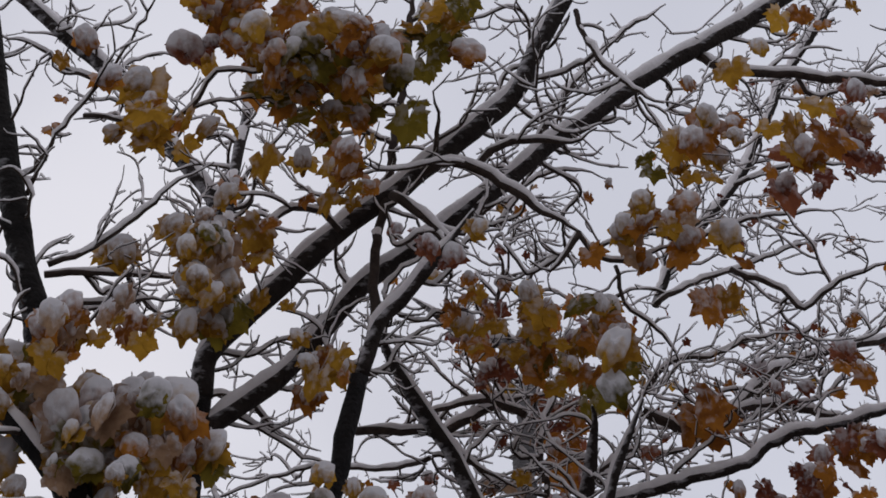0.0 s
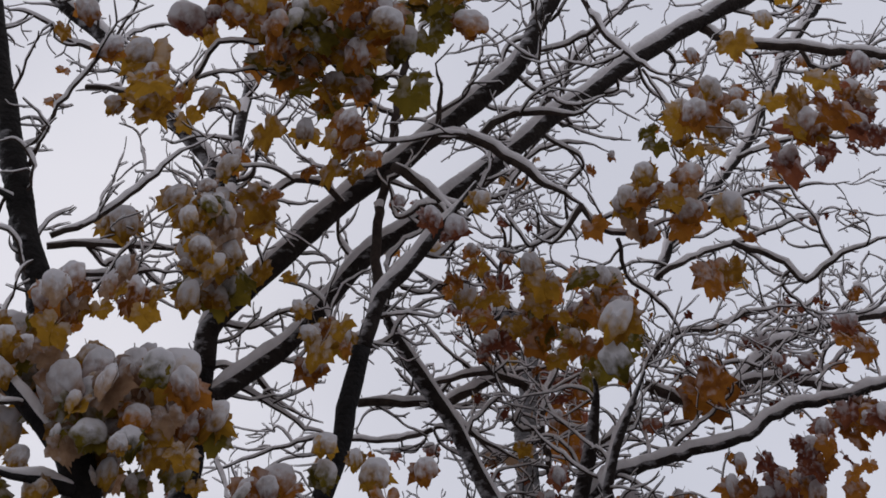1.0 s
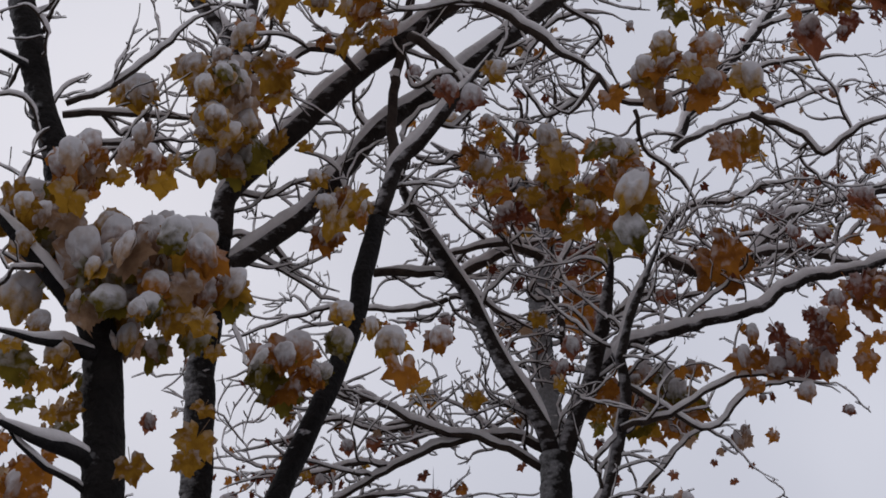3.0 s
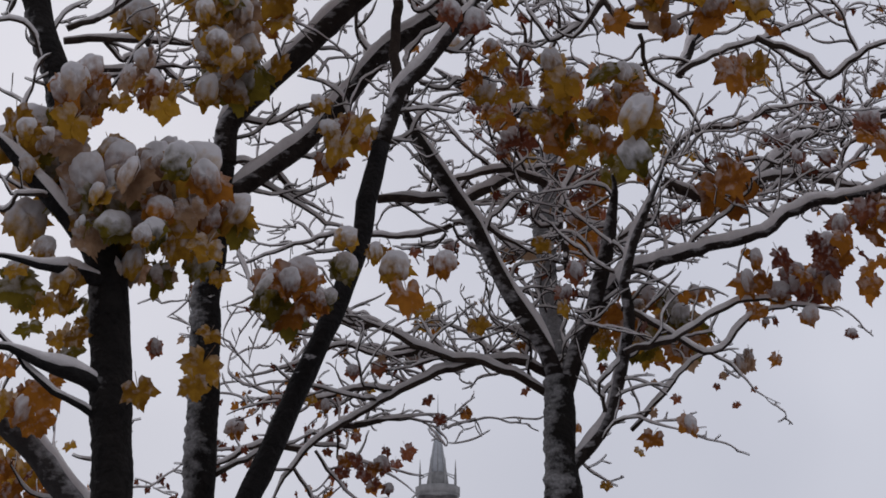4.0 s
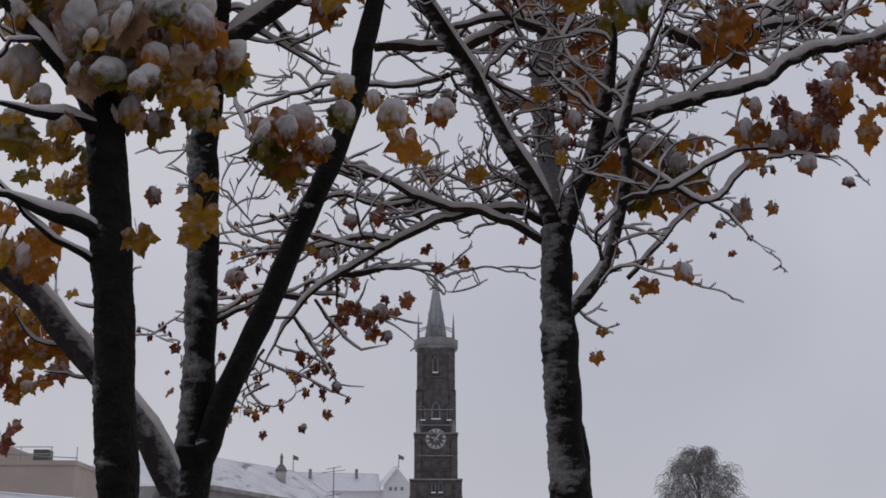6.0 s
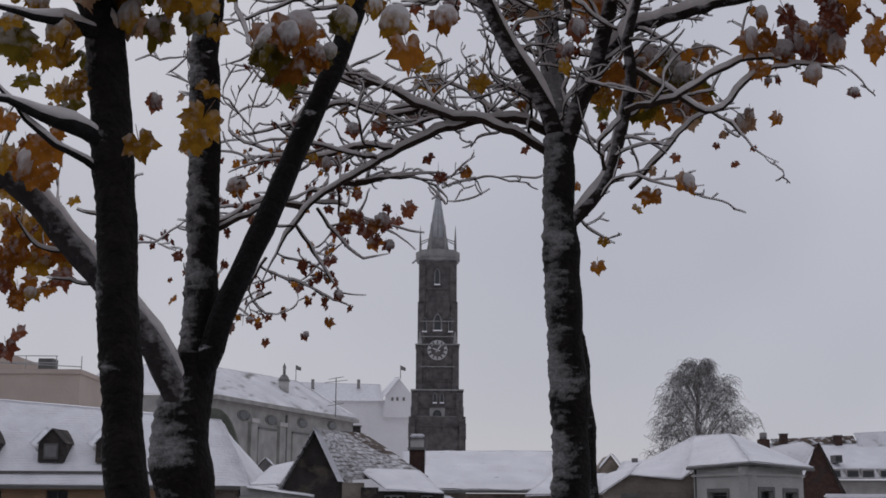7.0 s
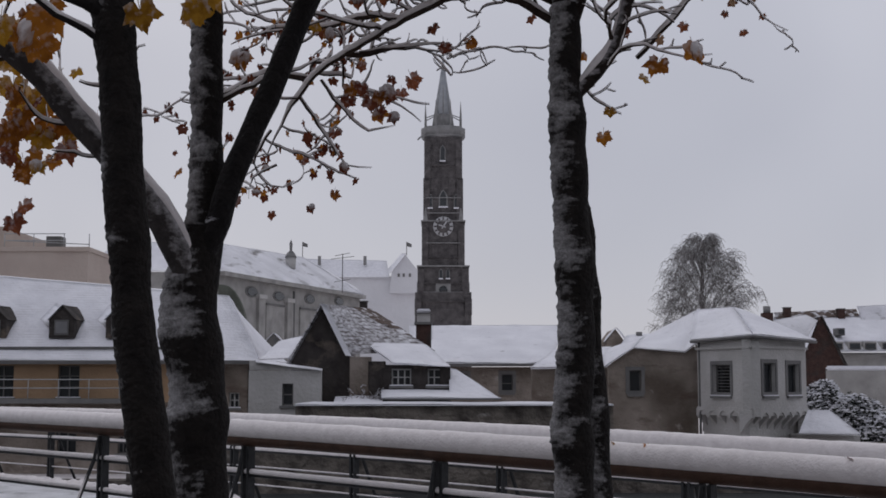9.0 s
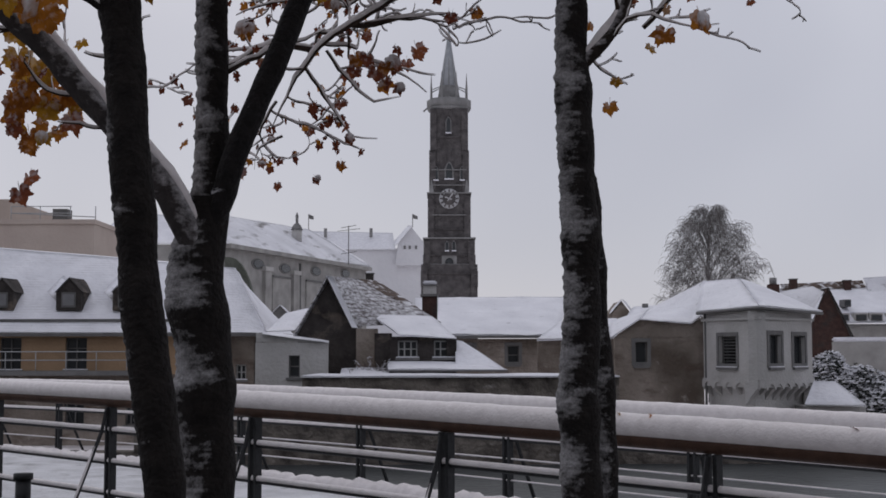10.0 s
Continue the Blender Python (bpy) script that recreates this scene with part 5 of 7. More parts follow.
PALE_FRAME = material("pale_window_frame", (0.35, 0.35, 0.34), (0.45, 0.45, 0.44), 0.7, 2)
GREY_PANE = material("grey_pane", (0.16, 0.16, 0.165), (0.22, 0.22, 0.225), 0.6, 2)
GREY_TRIM = material("grey_stone_trim", (0.13, 0.13, 0.13), (0.20, 0.195, 0.19), 0.9, 2)
STEEL = material("dark_painted_steel", (0.012, 0.013, 0.014), (0.030, 0.031, 0.033), 0.55, 20, 0.2, 60, spec=0.3)
PALE_STEEL = material("galvanised_steel", (0.30, 0.31, 0.32), (0.42, 0.43, 0.44), 0.5, 10, 0.1, 40, metal=0.3)
RAIL_WOOD = material("handrail_wood", (0.050, 0.027, 0.018), (0.10, 0.055, 0.038), 0.6, 7, 0.4, 60)
# castle plaster, with the haze of distance put into its pale colour
HAZY_WALL = material("haze_pale_plaster", (0.60, 0.60, 0.62), (0.70, 0.70, 0.72), 0.95, 0.05, 0.2, 0.3)


def facade(name, parent, a, b, z0, z1, mat, holes=(), thick=0.35, label=""):
    """A wall from a to b (x, y), with openings (along from, to, z from, to) that go through it. The room lies to its left."""
    a, b = Vector((a[0], a[1], 0)), Vector((b[0], b[1], 0))
    length = (b - a).length
    ux = (b - a).normalized()
    uy = Vector((-ux.y, ux.x, 0))
    m = Matrix((ux, uy, UP)).transposed().to_4x4()
    m.translation = a
    xs = sorted({0, length, *(h[0] for h in holes), *(h[1] for h in holes)})
    zs = sorted({z0, z1, *(h[2] for h in holes), *(h[3] for h in holes)})
    bm = bmesh.new()
    for x0, x1 in zip(xs, xs[1:]):
        for y0, y1 in zip(zs, zs[1:]):
            if not any(h[0] - 1e-6 <= x0 and x1 <= h[1] + 1e-6 and h[2] - 1e-6 <= y0 and y1 <= h[3] + 1e-6 for h in holes):
                box(bm, (x0, 0, y0), (x1, thick, y1), m)
    bmesh.ops.remove_doubles(bm, verts=bm.verts, dist=1e-4)
    ob = part(name, bm, mat, parent, label)
    return ob, m


def ring(name, rect, w, y0, y1, mat, parent, m):
    """A rectangular frame as one piece."""
    x0, x1, z0, z1 = rect
    o = [(x0, z0), (x1, z0), (x1, z1), (x0, z1)]
    i = [(x0 + w, z0 + w), (x1 - w, z0 + w), (x1 - w, z1 - w), (x0 + w, z1 - w)]
    pts = [(x, y, z) for y in (y0, y1) for q in (o, i) for x, z in q]
    fs = []
    for k in range(4):
        n = (k + 1) % 4
        fs += [(k, n, 4 + n, 4 + k), (8 + k, 12 + k, 12 + n, 8 + n), (k, 8 + k, 8 + n, n), (4 + k, 4 + n, 12 + n, 12 + k)]
    return solid(name, pts, fs, mat, parent, "", m)


def window(parent, m, h, frame_mat=FRAME, bars=(1, 1), trim=None, snow=True, depth=0.14, louvre=0):
    """A window in an opening of facade(): frame, panes, bars, sill with snow, and where it has one a stone surround."""
    x0, x1, z0, z1 = h
    w = 0.05
    win = ring("window", (x0, x1, z0, z1), w, depth, depth + 0.06, frame_mat, parent, m)
    for i in range(1, bars[0] + 1):
        x = x0 + (x1 - x0) * i / (bars[0] + 1)
        boxed("glazing_bar", (x - 0.025, depth - 0.01, z0 + w), (x + 0.025, depth + 0.05, z1 - w), frame_mat, win, "", m)
    for i in range(1, bars[1] + 1):
        z = z0 + (z1 - z0) * i / (bars[1] + 1)
        boxed("glazing_bar", (x0 + w, depth - 0.006, z - 0.02), (x1 - w, depth + 0.046, z + 0.02), frame_mat, win, "", m)
    boxed("pane", (x0 + 0.02, depth + 0.062, z0 + 0.02), (x1 - 0.02, depth + 0.08, z1 - 0.02), GLASS, win, "", m)
    for i in range(louvre):
        z = z0 + w + (z1 - z0 - 2 * w) * (i + 0.5) / louvre
        boxed("slat", (x0 + w, depth - 0.05, z - 0.012), (x1 - w, depth + 0.03, z + 0.012), FRAME, win, "", m)
    boxed("sill", (x0 - 0.08, -0.10, z0 - 0.09), (x1 + 0.08, depth, z0 - 0.002), trim or GREY_TRIM, win, "", m)
    if snow:
        boxed("snow", (x0 - 0.06, -0.09, z0), (x1 + 0.06, depth - 0.02, z0 + 0.035), ROOF_SNOW, win, "snow on the sill", m)
    if trim:
        ring("surround", (x0 - 0.14, x1 + 0.14, z0 - 0.002, z1 + 0.14), 0.138, -0.03, depth - 0.005, trim, win, m)
    return win


def slab(name, corners, thick, mat, parent=None, label="", cuts=10, wave=0.04):
    """A roof plane or a sheet of snow through four corners, uneven on top, with a soft front."""
    a, b, c, d = [Vector(q) for q in corners]
    nrm = (b - a).cross(d - a).normalized()
    if nrm.z < 0:
        nrm.negate()
    v, f = [], []
    n = cuts
    for lay in (0, 1):
        for i in range(n + 1):
            for j in range(n + 1):
                u, w = i / n, j / n
                p = a.lerp(b, u).lerp(d.lerp(c, u), w)
                if lay:
                    edge = 0.45 if i in (0, n) or j in (0, n) else 1.0
                    p = p + nrm * (thick * edge + wave * noise.noise(p * 0.7) + 0.4 * wave * noise.noise(p * 2.9))
                v.append(p)
    k = (n + 1) ** 2
    for i in range(n):
        for j in range(n):
            q = i * (n + 1) + j
            f.append((q, q + n + 1, q + n + 2, q + 1))
            f.append((k + q, k + q + 1, k + q + n + 2, k + q + n + 1))
    rim = [i * (n + 1) for i in range(n + 1)] + [n * (n + 1) + j for j in range(1, n + 1)] + [i * (n + 1) + n for i in range(n - 1, -1, -1)] + list(range(n - 1, 0, -1))
    for q, r in zip(rim, rim[1:] + rim[:1]):
        f.append((q, r, k + r, k + q))
    return raw(name, v, f, mat, parent, label)


def triangle(name, pts, mat, parent, label="", thick=0.3):
    """An upright triangular or many-sided gable."""
    n = len(pts)
    vs = list(pts) + [(x, y + thick, z) for x, y, z in pts]
    fs = [tuple(range(n)), tuple(range(2 * n - 1, n - 1, -1))] + [(i, (i + 1) % n, n + (i + 1) % n, n + i) for i in range(n)]
    return solid(name, vs, fs, mat, parent, label)


def cylinder(name, a, b, r, mat, parent=None, label="", sides=10, r2=None):
    v, f = [], []
    tube(v, f, [Vector(a), Vector(b)], [r, r2 if r2 is not None else r], sides)
    return raw(name, v, f, mat, parent, label, smooth=sides > 6)


# the ochre house
ochre = thing("house", "ochre river house with a snowed mansard roof and dormers", "house", (-13.178, 52, -2))
e0, e1, ez = -23.554, -7.178, 2.374
hs = [(x - e0, x - e0 + 0.86, 0.891, 2.171) for x in (-19.088, -17.689, -15.072, -12.388, -10.245)]
w, m = facade("wall", ochre, (e0, 52), (-8.553, 52), 0.712, ez, OCHRE, hs)
low = [(x - e0, x - e0 + wd, -1.299, -0.317) for x, wd in ((-18.591, 0.9), (-15.027, 0.75), (-12.636, 0.4))]
w2, m2 = facade("lower_wall", ochre, (e0, 52), (-8.553, 52), -2.4, 0.712, BROWN_PLASTER, low, label="weathered brown lower storey")
for h in low:
    window(w2, m2, h, bars=(1, 0), snow=False)
for h in hs:
    window(w, m, h, bars=(1, 2))
hs = [(-8.260 - -8.553, -7.854 - -8.553, 0.488, 1.093)]
w, m = facade("wall", ochre, (-8.553, 52), (e1, 52), -2.4, ez, BROWN_PLASTER, hs, label="bare grey brown end wall")
window(w, m, hs[0], PALE_FRAME)
facade("wall", ochre, (e1, 52), (e1, 60), -2.4, ez, BROWN_PLASTER)
slab("roof", ((e0, 51.6, ez), (e1 + 0.15, 51.6, ez - 0.05), (-9.083, 56.500, 5.204), (-25.745, 56.500, 6.609)), 0.12, TILED_SNOW, ochre, "tiled roof under thin snow", 16)
slab("roof", ((e1 + 0.15, 51.6, ez - 0.05), (e1 + 0.15, 61, ez), (-10.205, 61.000, 5.492), (-9.083, 56.500, 5.204)), 0.12, ROOF_SNOW, ochre)
slab("roof", ((-25.745, 56.500, 6.609), (-9.083, 56.500, 5.204), (-10.371, 62.000, 5.447), (-28.242, 62.000, 6.825)), 0.1, ROOF_SNOW, ochre)
boxed("gutter", (e0, 51.42, ez - 0.16), (e1 + 0.1, 51.58, ez - 0.03), FRAME, ochre)
boxed("snow_fence", (e0, 51.95, ez + 0.42), (-8.553, 51.99, ez + 0.54), FRAME, ochre)


def dormer(parent, x, w, z0, z1, zp, y):
    """A pointed dormer with a dark front, a small window and a snowed roof."""
    d = triangle("dormer", [(x - w / 2, y, z0), (x + w / 2, y, z0), (x + w / 2, y, z1), (x, y, zp), (x - w / 2, y, z1)], DARK_WALL, parent, "dark slated dormer", 2.0)
    boxed("window_frame", (x - w * 0.28, y - 0.05, z0 + 0.12), (x + w * 0.28, y - 0.005, z1 - 0.02), FRAME, d)
    # the pane is a plain mid grey sheet
    boxed("pane", (x - w * 0.22, y - 0.07, z0 + 0.2), (x + w * 0.22, y - 0.055, z1 - 0.1), GREY_PANE, d, "plain mid grey pane")
    for s in (-1, 1):
        slab("roof", ((x, y - 0.08, zp + 0.04), (x + s * (w / 2 + 0.05), y - 0.08, z1 - 0.03), (x + s * (w / 2 + 0.05), y + 2.6, z1 + 0.0), (x, y + 2.6, zp + 0.08)), 0.05, ROOF_SNOW if s < 0 else DARK_WALL, d, "", 4, 0.02)
    slab("snow_drift", ((x - w * 0.9, y + 0.1, z0 + 0.75), (x - w * 0.5, y + 0.1, z0 + 0.35), (x - w * 0.45, y + 1.6, z1 + 0.55), (x - w * 0.7, y + 1.6, z1 + 0.75)), 0.05, ROOF_SNOW, d, "snow banked beside the dormer", 4, 0.02)


for cx in (2, 122, 222):
    x = (cx - 784) / 2300 * 52.6
    dormer(ochre, x, 1.02, 3.273, 4.027, 4.554, 52.55)
bal = thing("balcony", "thin steel balcony railing along the ochre house", "balcony", (-15.137, 51, -0.5))
for z in (1.609, 1.279):
    cylinder("rail", (-21.774, 50.8, z), (-12.305, 50.8, z), 0.02, PALE_STEEL, bal)
for k in range(9):
    x = -21.774 + k * 1.18
    cylinder("post", (x, 50.8, 0.773), (x, 50.8, 1.609), 0.018, PALE_STEEL, bal)
boxed("floor_slab", (-21.774, 50.7, 0.685), (-12.216, 51.98, 0.861), GREY_TRIM, bal)

# the flat pink building behind it
pink = thing("house", "flat roofed pale pink building with a roof terrace rail", "house", (-22.619, 72, -2))
boxed("wall", (-30.739, 72, -2), (-19.402, 84, 8.699), PINK, pink)
boxed("parapet", (-30.739, 71.9, 8.699), (-19.339, 84.1, 8.951), PINK, pink)
boxed("wall", (-32.020, 75, 9.192), (-25.123, 84, 10.445), PINK, pink)
for z in (9.331, 9.711):
    cylinder("rail", (-24.118, 72.2, z), (-20.745, 72.2, z), 0.025, PALE_STEEL, pink)
cylinder("rail", (-24.118, 72.2, 9.331), (-19.370, 72.2, 9.110), 0.025, PALE_STEEL, pink)
for cx in (-24.118, -22.494, -20.807, -19.402):
    cylinder("post", (cx, 72.2, 8.888), (cx, 72.2, 9.711), 0.025, PALE_STEEL, pink)
boxed("roof_box", (-22.348, 74, 9.156), (-21.513, 75, 9.773), FRAME, pink)

# roofs behind the forked tree
back = thing("house", "distant house under a snowed pitched roof", "house", (-27.646, 115, -2))
boxed("wall", (-30.889, 115.2, -2), (-22.658, 126, 11.124), PLASTER, back)
slab("roof", ((-31.307, 115.000, 11.164), (-22.527, 115.000, 11.153), (-25.059, 121.000, 14.146), (-29.563, 121.000, 14.684)), 0.2, ROOF_SNOW, back)

# the white annex
annex = thing("house", "low whitewashed annex with one dark door", "house", (-5.226, 45.6, -2))
hs = [(-5.404 - -6.571, -5.008 - -6.571, 0.703, 1.470)]
w, m = facade("wall", annex, (-6.571, 45.6), (-4.039, 45.6), -2.4, 1.924, WHITE_PLASTER, hs)
window(w, m, hs[0], FRAME, (0, 1), snow=False)
triangle("wall_top", [(-6.553, 45.620, 1.942), (-4.040, 45.620, 1.939), (-6.556, 45.620, 2.268)], WHITE_PLASTER, annex, "", 0.3)
slab("roof", ((-6.307, 45.400, 2.205), (-3.981, 45.400, 1.908), (-4.166, 47.500, 2.004), (-6.600, 47.500, 2.316)), 0.03, ROOF_SNOW, annex, "", 6, 0.03)
slab("roof", ((-6.953, 51.000, 2.368), (-5.803, 51.000, 2.411), (-5.448, 54.000, 3.395), (-6.549, 54.000, 3.162)), 0.1, ROOF_SNOW, annex, "", 6, 0.03)

CHIMNEY_BRICK = material("chimney_brick", (0.042, 0.025, 0.022), (0.092, 0.055, 0.047), 0.95, 4, 0.5, 12)
over(CHIMNEY_BRICK, (0.05, 0.045, 0.043), 1.2, 0.52, 0.70)

# the dark gabled house
gable = thing("house", "soot dark gabled house with patchy snow on brown tiles", "house", (-3.755, 47, -2))
triangle("gable_wall", [(-5.234, 47.000, 0.743), (-3.017, 47.000, 0.740), (-3.146, 47.000, 2.507), (-4.135, 47.000, 4.245), (-5.245, 47.000, 2.225)], DARK_WALL, gable, "", 0.4)
slab("roof", ((-3.247, 46.700, 2.502), (-0.091, 50.000, 2.691), (-2.741, 52.000, 4.434), (-4.149, 46.700, 4.289)), 0.10, TILE, gable, "brown tiles half hidden by snow", 12, 0.03)
slab("roof", ((-4.149, 46.700, 4.289), (-2.741, 52.000, 4.434), (-3.505, 56.000, 2.632), (-5.353, 46.700, 2.140)), 0.10, TILE, gable, "", 10, 0.03)
slab("lower_roof", ((-1.561, 46.000, 2.147), (0.475, 46.000, 2.045), (-0.408, 49.000, 2.882), (-2.704, 48.200, 2.948)), 0.12, ROOF_SNOW, gable, "lean-to roof under smooth snow", 8)
hs = [(x - -1.896, x - -1.896 + 0.70, 1.388, 1.989) for x in (-1.614, -0.326)]
w, m = facade("wall", gable, (-1.896, 46.4), (0.479, 46.4), -0.4, 2.130, DARK_WALL, hs)
for h in hs:
    window(w, m, h, PALE_FRAME, (2, 1))
facade("wall", gable, (-3.124, 46.75), (-2.465, 46.5), -2.4, 2.417, BROWN_PLASTER)
facade("wall", gable, (-2.465, 46.55), (-1.896, 46.45), -2.4, 2.255, DARK_WALL)
facade("wall", gable, (0.479, 46.4), (-0.200, 52), -0.4, 2.050, DARK_WALL)
slab("porch_roof", ((-1.906, 44.800, 0.972), (2.206, 44.800, 0.967), (1.018, 46.300, 1.227), (-1.971, 46.300, 1.231)), 0.06, ROOF_SNOW, gable, "", 8, 0.03)
slab("porch_roof", ((0.425, 45.200, 0.944), (2.206, 45.200, 0.942), (0.692, 47.200, 1.975), (0.446, 47.200, 2.016)), 0.06, ROOF_SNOW, gable, "", 8, 0.03)
boxed("gutter", (-1.827, 44.62, 0.913), (2.206, 44.72, 0.971), FRAME, gable)
quad = [Vector(q) for q in ((-3.247, 46.700, 2.502), (-0.091, 50.000, 2.691), (-2.741, 52.000, 4.434), (-4.149, 46.700, 4.289))]
slab("ridge_tiles", [quad[0].lerp(quad[1], u).lerp(quad[3].lerp(quad[2], u), w) for u, w in ((0.60, 0.98), (0.98, 0.98), (0.98, 0.30), (0.78, 0.50))], 0.125, BARE_TILE, gable, "brown ridge tiles nearly free of snow", 10, 0.03)
slab("verge", ((-4.20, 46.62, 4.33), (-3.98, 46.62, 4.30), (-3.05, 46.62, 2.44), (-3.27, 46.62, 2.46)), 0.05, ROOF_SNOW, gable, "snowed verge", 6, 0.02)
vent = boxed("chimney", (-3.05, 51.2, 4.25), (-2.75, 51.5, 4.66), DARK_WALL, gable, "squat ridge chimney")
boxed("cap", (-3.09, 51.16, 4.66), (-2.71, 51.54, 4.70), GREY_TRIM, vent)
creeper = thing("creeper", "bare snowy creeper and brush against the dark gable", "shrub", (-2.75, 46.2, 0.6))
rc = random.Random(21)
v, f, v2, f2 = [], [], [], []
for k in range(150):
    q = Vector((rc.uniform(-3.3, -1.9), 46.2 - rc.uniform(0.0, 0.5), rc.uniform(0.6, 1.0)))
    ln, ra = wander(rc, q, Vector((rc.gauss(0, 0.7), 0, rc.uniform(0.2, 1.0))), rc.uniform(0.2, 0.6) * (1.2 if q.x > -2.9 else 0.6), 0.010, 0.004, 0.0, 0.30)
    tube(v, f, ln, ra, 4)
    if rc.random() < 0.35:
        snow_on(v2, f2, ln, ra, 5, lambda r: 0.016, rc.uniform(0, 9), 0.2)
tagged(raw("branch", v, f, TWIG, creeper), kind="stuff")
tagged(raw("snow", v2, f2, ROOF_SNOW, creeper, "snow caught in the brush"), kind="stuff")
slab("snow_heap", ((-3.6, 45.2, 0.75), (-1.9, 45.2, 0.75), (-1.9, 46.3, 0.98), (-3.6, 46.3, 0.98)), 0.06, ROOF_SNOW, creeper, "", 10, 0.09)
chim = thing("chimney", "square brick chimney with a snow cap", "chimney", (-0.546, 52, 0))
boxed("shaft", (-0.839, 52, 0), (-0.230, 52.6, 3.887), CHIMNEY_BRICK, chim)
boxed("crown", (-0.907, 51.9, 3.80), (-0.163, 52.7, 3.90), GREY_TRIM, chim)
boxed("hood", (-0.800, 52.02, 3.90), (-0.270, 52.58, 4.22), WHITE_PLASTER, chim, "pale plastered hood")
boxed("cap", (-0.86, 51.95, 4.22), (-0.21, 52.65, 4.28), GREY_TRIM, chim)
boxed("snow", (-0.82, 51.99, 4.28), (-0.25, 52.61, 4.43), ROOF_SNOW, chim, "", bevel=0.05)
boxed("snow", (-0.22, 51.95, 3.2), (-0.19, 52.5, 3.8), ROOF_SNOW, chim, "snow stuck to the side")

# the church-like hall
hall = thing("church", "grey baroque hall with round attic windows and snowed roof", "church", (-12.328, 100, -2))
hx0, hx1 = -13.844, -6.263


def hall_at(cx):
    """The place on the hall's front in a given direction."""
    u = (cx - 784) / 2300
    s = (u * 82 - hx0) / (hx1 - hx0 - u * 24)
    return hx0 + (hx1 - hx0) * s, 82 + 24 * s


w, m = facade("wall", hall, (hx0, 82), (hx1, 106), -2, 8.432, PLASTER, thick=0.5)
for cx, cy in ((455, 467), (503, 475), (558, 480), (610, 484)):
    x, y = hall_at(cx)
    z, d = 1.6 + (622 - cy) / 2300 * y, (Vector((x, y)) - Vector((hx0, 82))).length
    for name, ra, rz, out, mt in (("surround", 0.95, 0.36, 0.05, GREY_TRIM), ("oval_window", 0.72, 0.27, 0.09, GLASS)):
        rim = [(d + ra * math.cos(math.tau * k / 20), yy, z + rz * math.sin(math.tau * k / 20)) for yy in (-out, 0.1) for k in range(20)]
        solid(name, rim, [tuple(range(20)), tuple(range(39, 19, -1))] + [(k, (k + 1) % 20, 20 + (k + 1) % 20, 20 + k) for k in range(20)], mt, w, "", m)
for cx in (470, 520, 582, 640):
    x, y = hall_at(cx)
    d = (Vector((x, y)) - Vector((hx0, 82))).length
    boxed("pilaster", (d - 0.5, -0.22, -2), (d + 0.5, 0.0, 7.230), PLASTER, w, "", m)
    boxed("capital", (d - 0.62, -0.3, 7.046), (d + 0.62, 0.0, 7.323), WHITE_PLASTER, w, "", m)
for c0, c1 in ((480, 512), (540, 575), (592, 632)):
    d0, d1 = [(Vector(hall_at(c)) - Vector((hx0, 82))).length for c in (c0, c1)]
    boxed("blind_panel", (d0, -0.10, 1), (d1, 0.0, 6.769), PLASTER, w, "", m)
    boxed("string_course", (d0, -0.16, 6.676), (d1, 0.0, 6.815), GREY_TRIM, w, "", m)
boxed("cornice", (0, -0.5, 8.155), ((Vector((hx1, 106)) - Vector((hx0, 82))).length, 0, 8.432), PLASTER, hall, "", m)
px, py = hall_at(533)
cylinder("downpipe", (px - 0.1, py - 0.3, 2), (px - 0.1, py - 0.3, 7.907), 0.12, FRAME, hall)
slab("roof", ((-14.063, 81.400, 8.359), (-5.983, 105.600, 8.460), (-10.754, 103.500, 11.273), (-15.546, 91.000, 11.111)), 0.2, PATCHY_SNOW, hall, "long roof under patchy snow", 12, 0.1)
slab("roof", ((-5.983, 105.600, 8.460), (-7.405, 118.000, 9.421), (-10.764, 103.600, 11.283), (-10.754, 103.500, 11.273)), 0.2, ROOF_SNOW, hall, "", 6, 0.1)
turret = cylinder("turret", (-10.97, 97.2, 8.9), (-10.97, 97.2, 9.75), 0.27, WHITE_PLASTER, hall, "round pale roof turret", 12)
for name, z0, z1, ra, rb2 in (("collar", 9.75, 9.85, 0.34, 0.34), ("drum", 9.85, 10.72, 0.36, 0.40), ("dome", 10.72, 11.05, 0.46, 0.30), ("dome", 11.05, 11.25, 0.30, 0.10), ("lantern", 11.25, 11.75, 0.10, 0.12), ("finial", 11.75, 12.05, 0.13, 0.02)):
    cylinder(name, (-10.97, 97.2, z0), (-10.97, 97.2, z1), ra, WHITE_PLASTER if name == "drum" else STONE, turret, "", 12, rb2)
aerial = thing("antenna", "thin rooftop aerial with two cross rods", "antenna", (-7.0, 96, 8.5))
cylinder("mast", (-7.0, 96, 8.0), (-7.0, 96, 10.9), 0.035, FRAME, aerial, "", 6)
for z, half in ((10.85, 0.55), (10.6, 0.85), (8.9, 0.6)):
    cylinder("rod", (-7.0 - half, 96, z - 0.1), (-7.0 + half, 96, z + 0.1), 0.022, FRAME, aerial, "", 5)
VOLUTE = material("mossy_grey_plaster", (0.075, 0.082, 0.068), (0.14, 0.148, 0.128), 0.95, 0.9, 0.4, 6)
curl = [(-11.30 - 1.75 * (1 - math.cos(math.pi / 2 * k / 8)) - 0.05, 79.5, 2.2 + 5.2 * math.sin(math.pi / 2 * k / 8)) for k in range(9)]
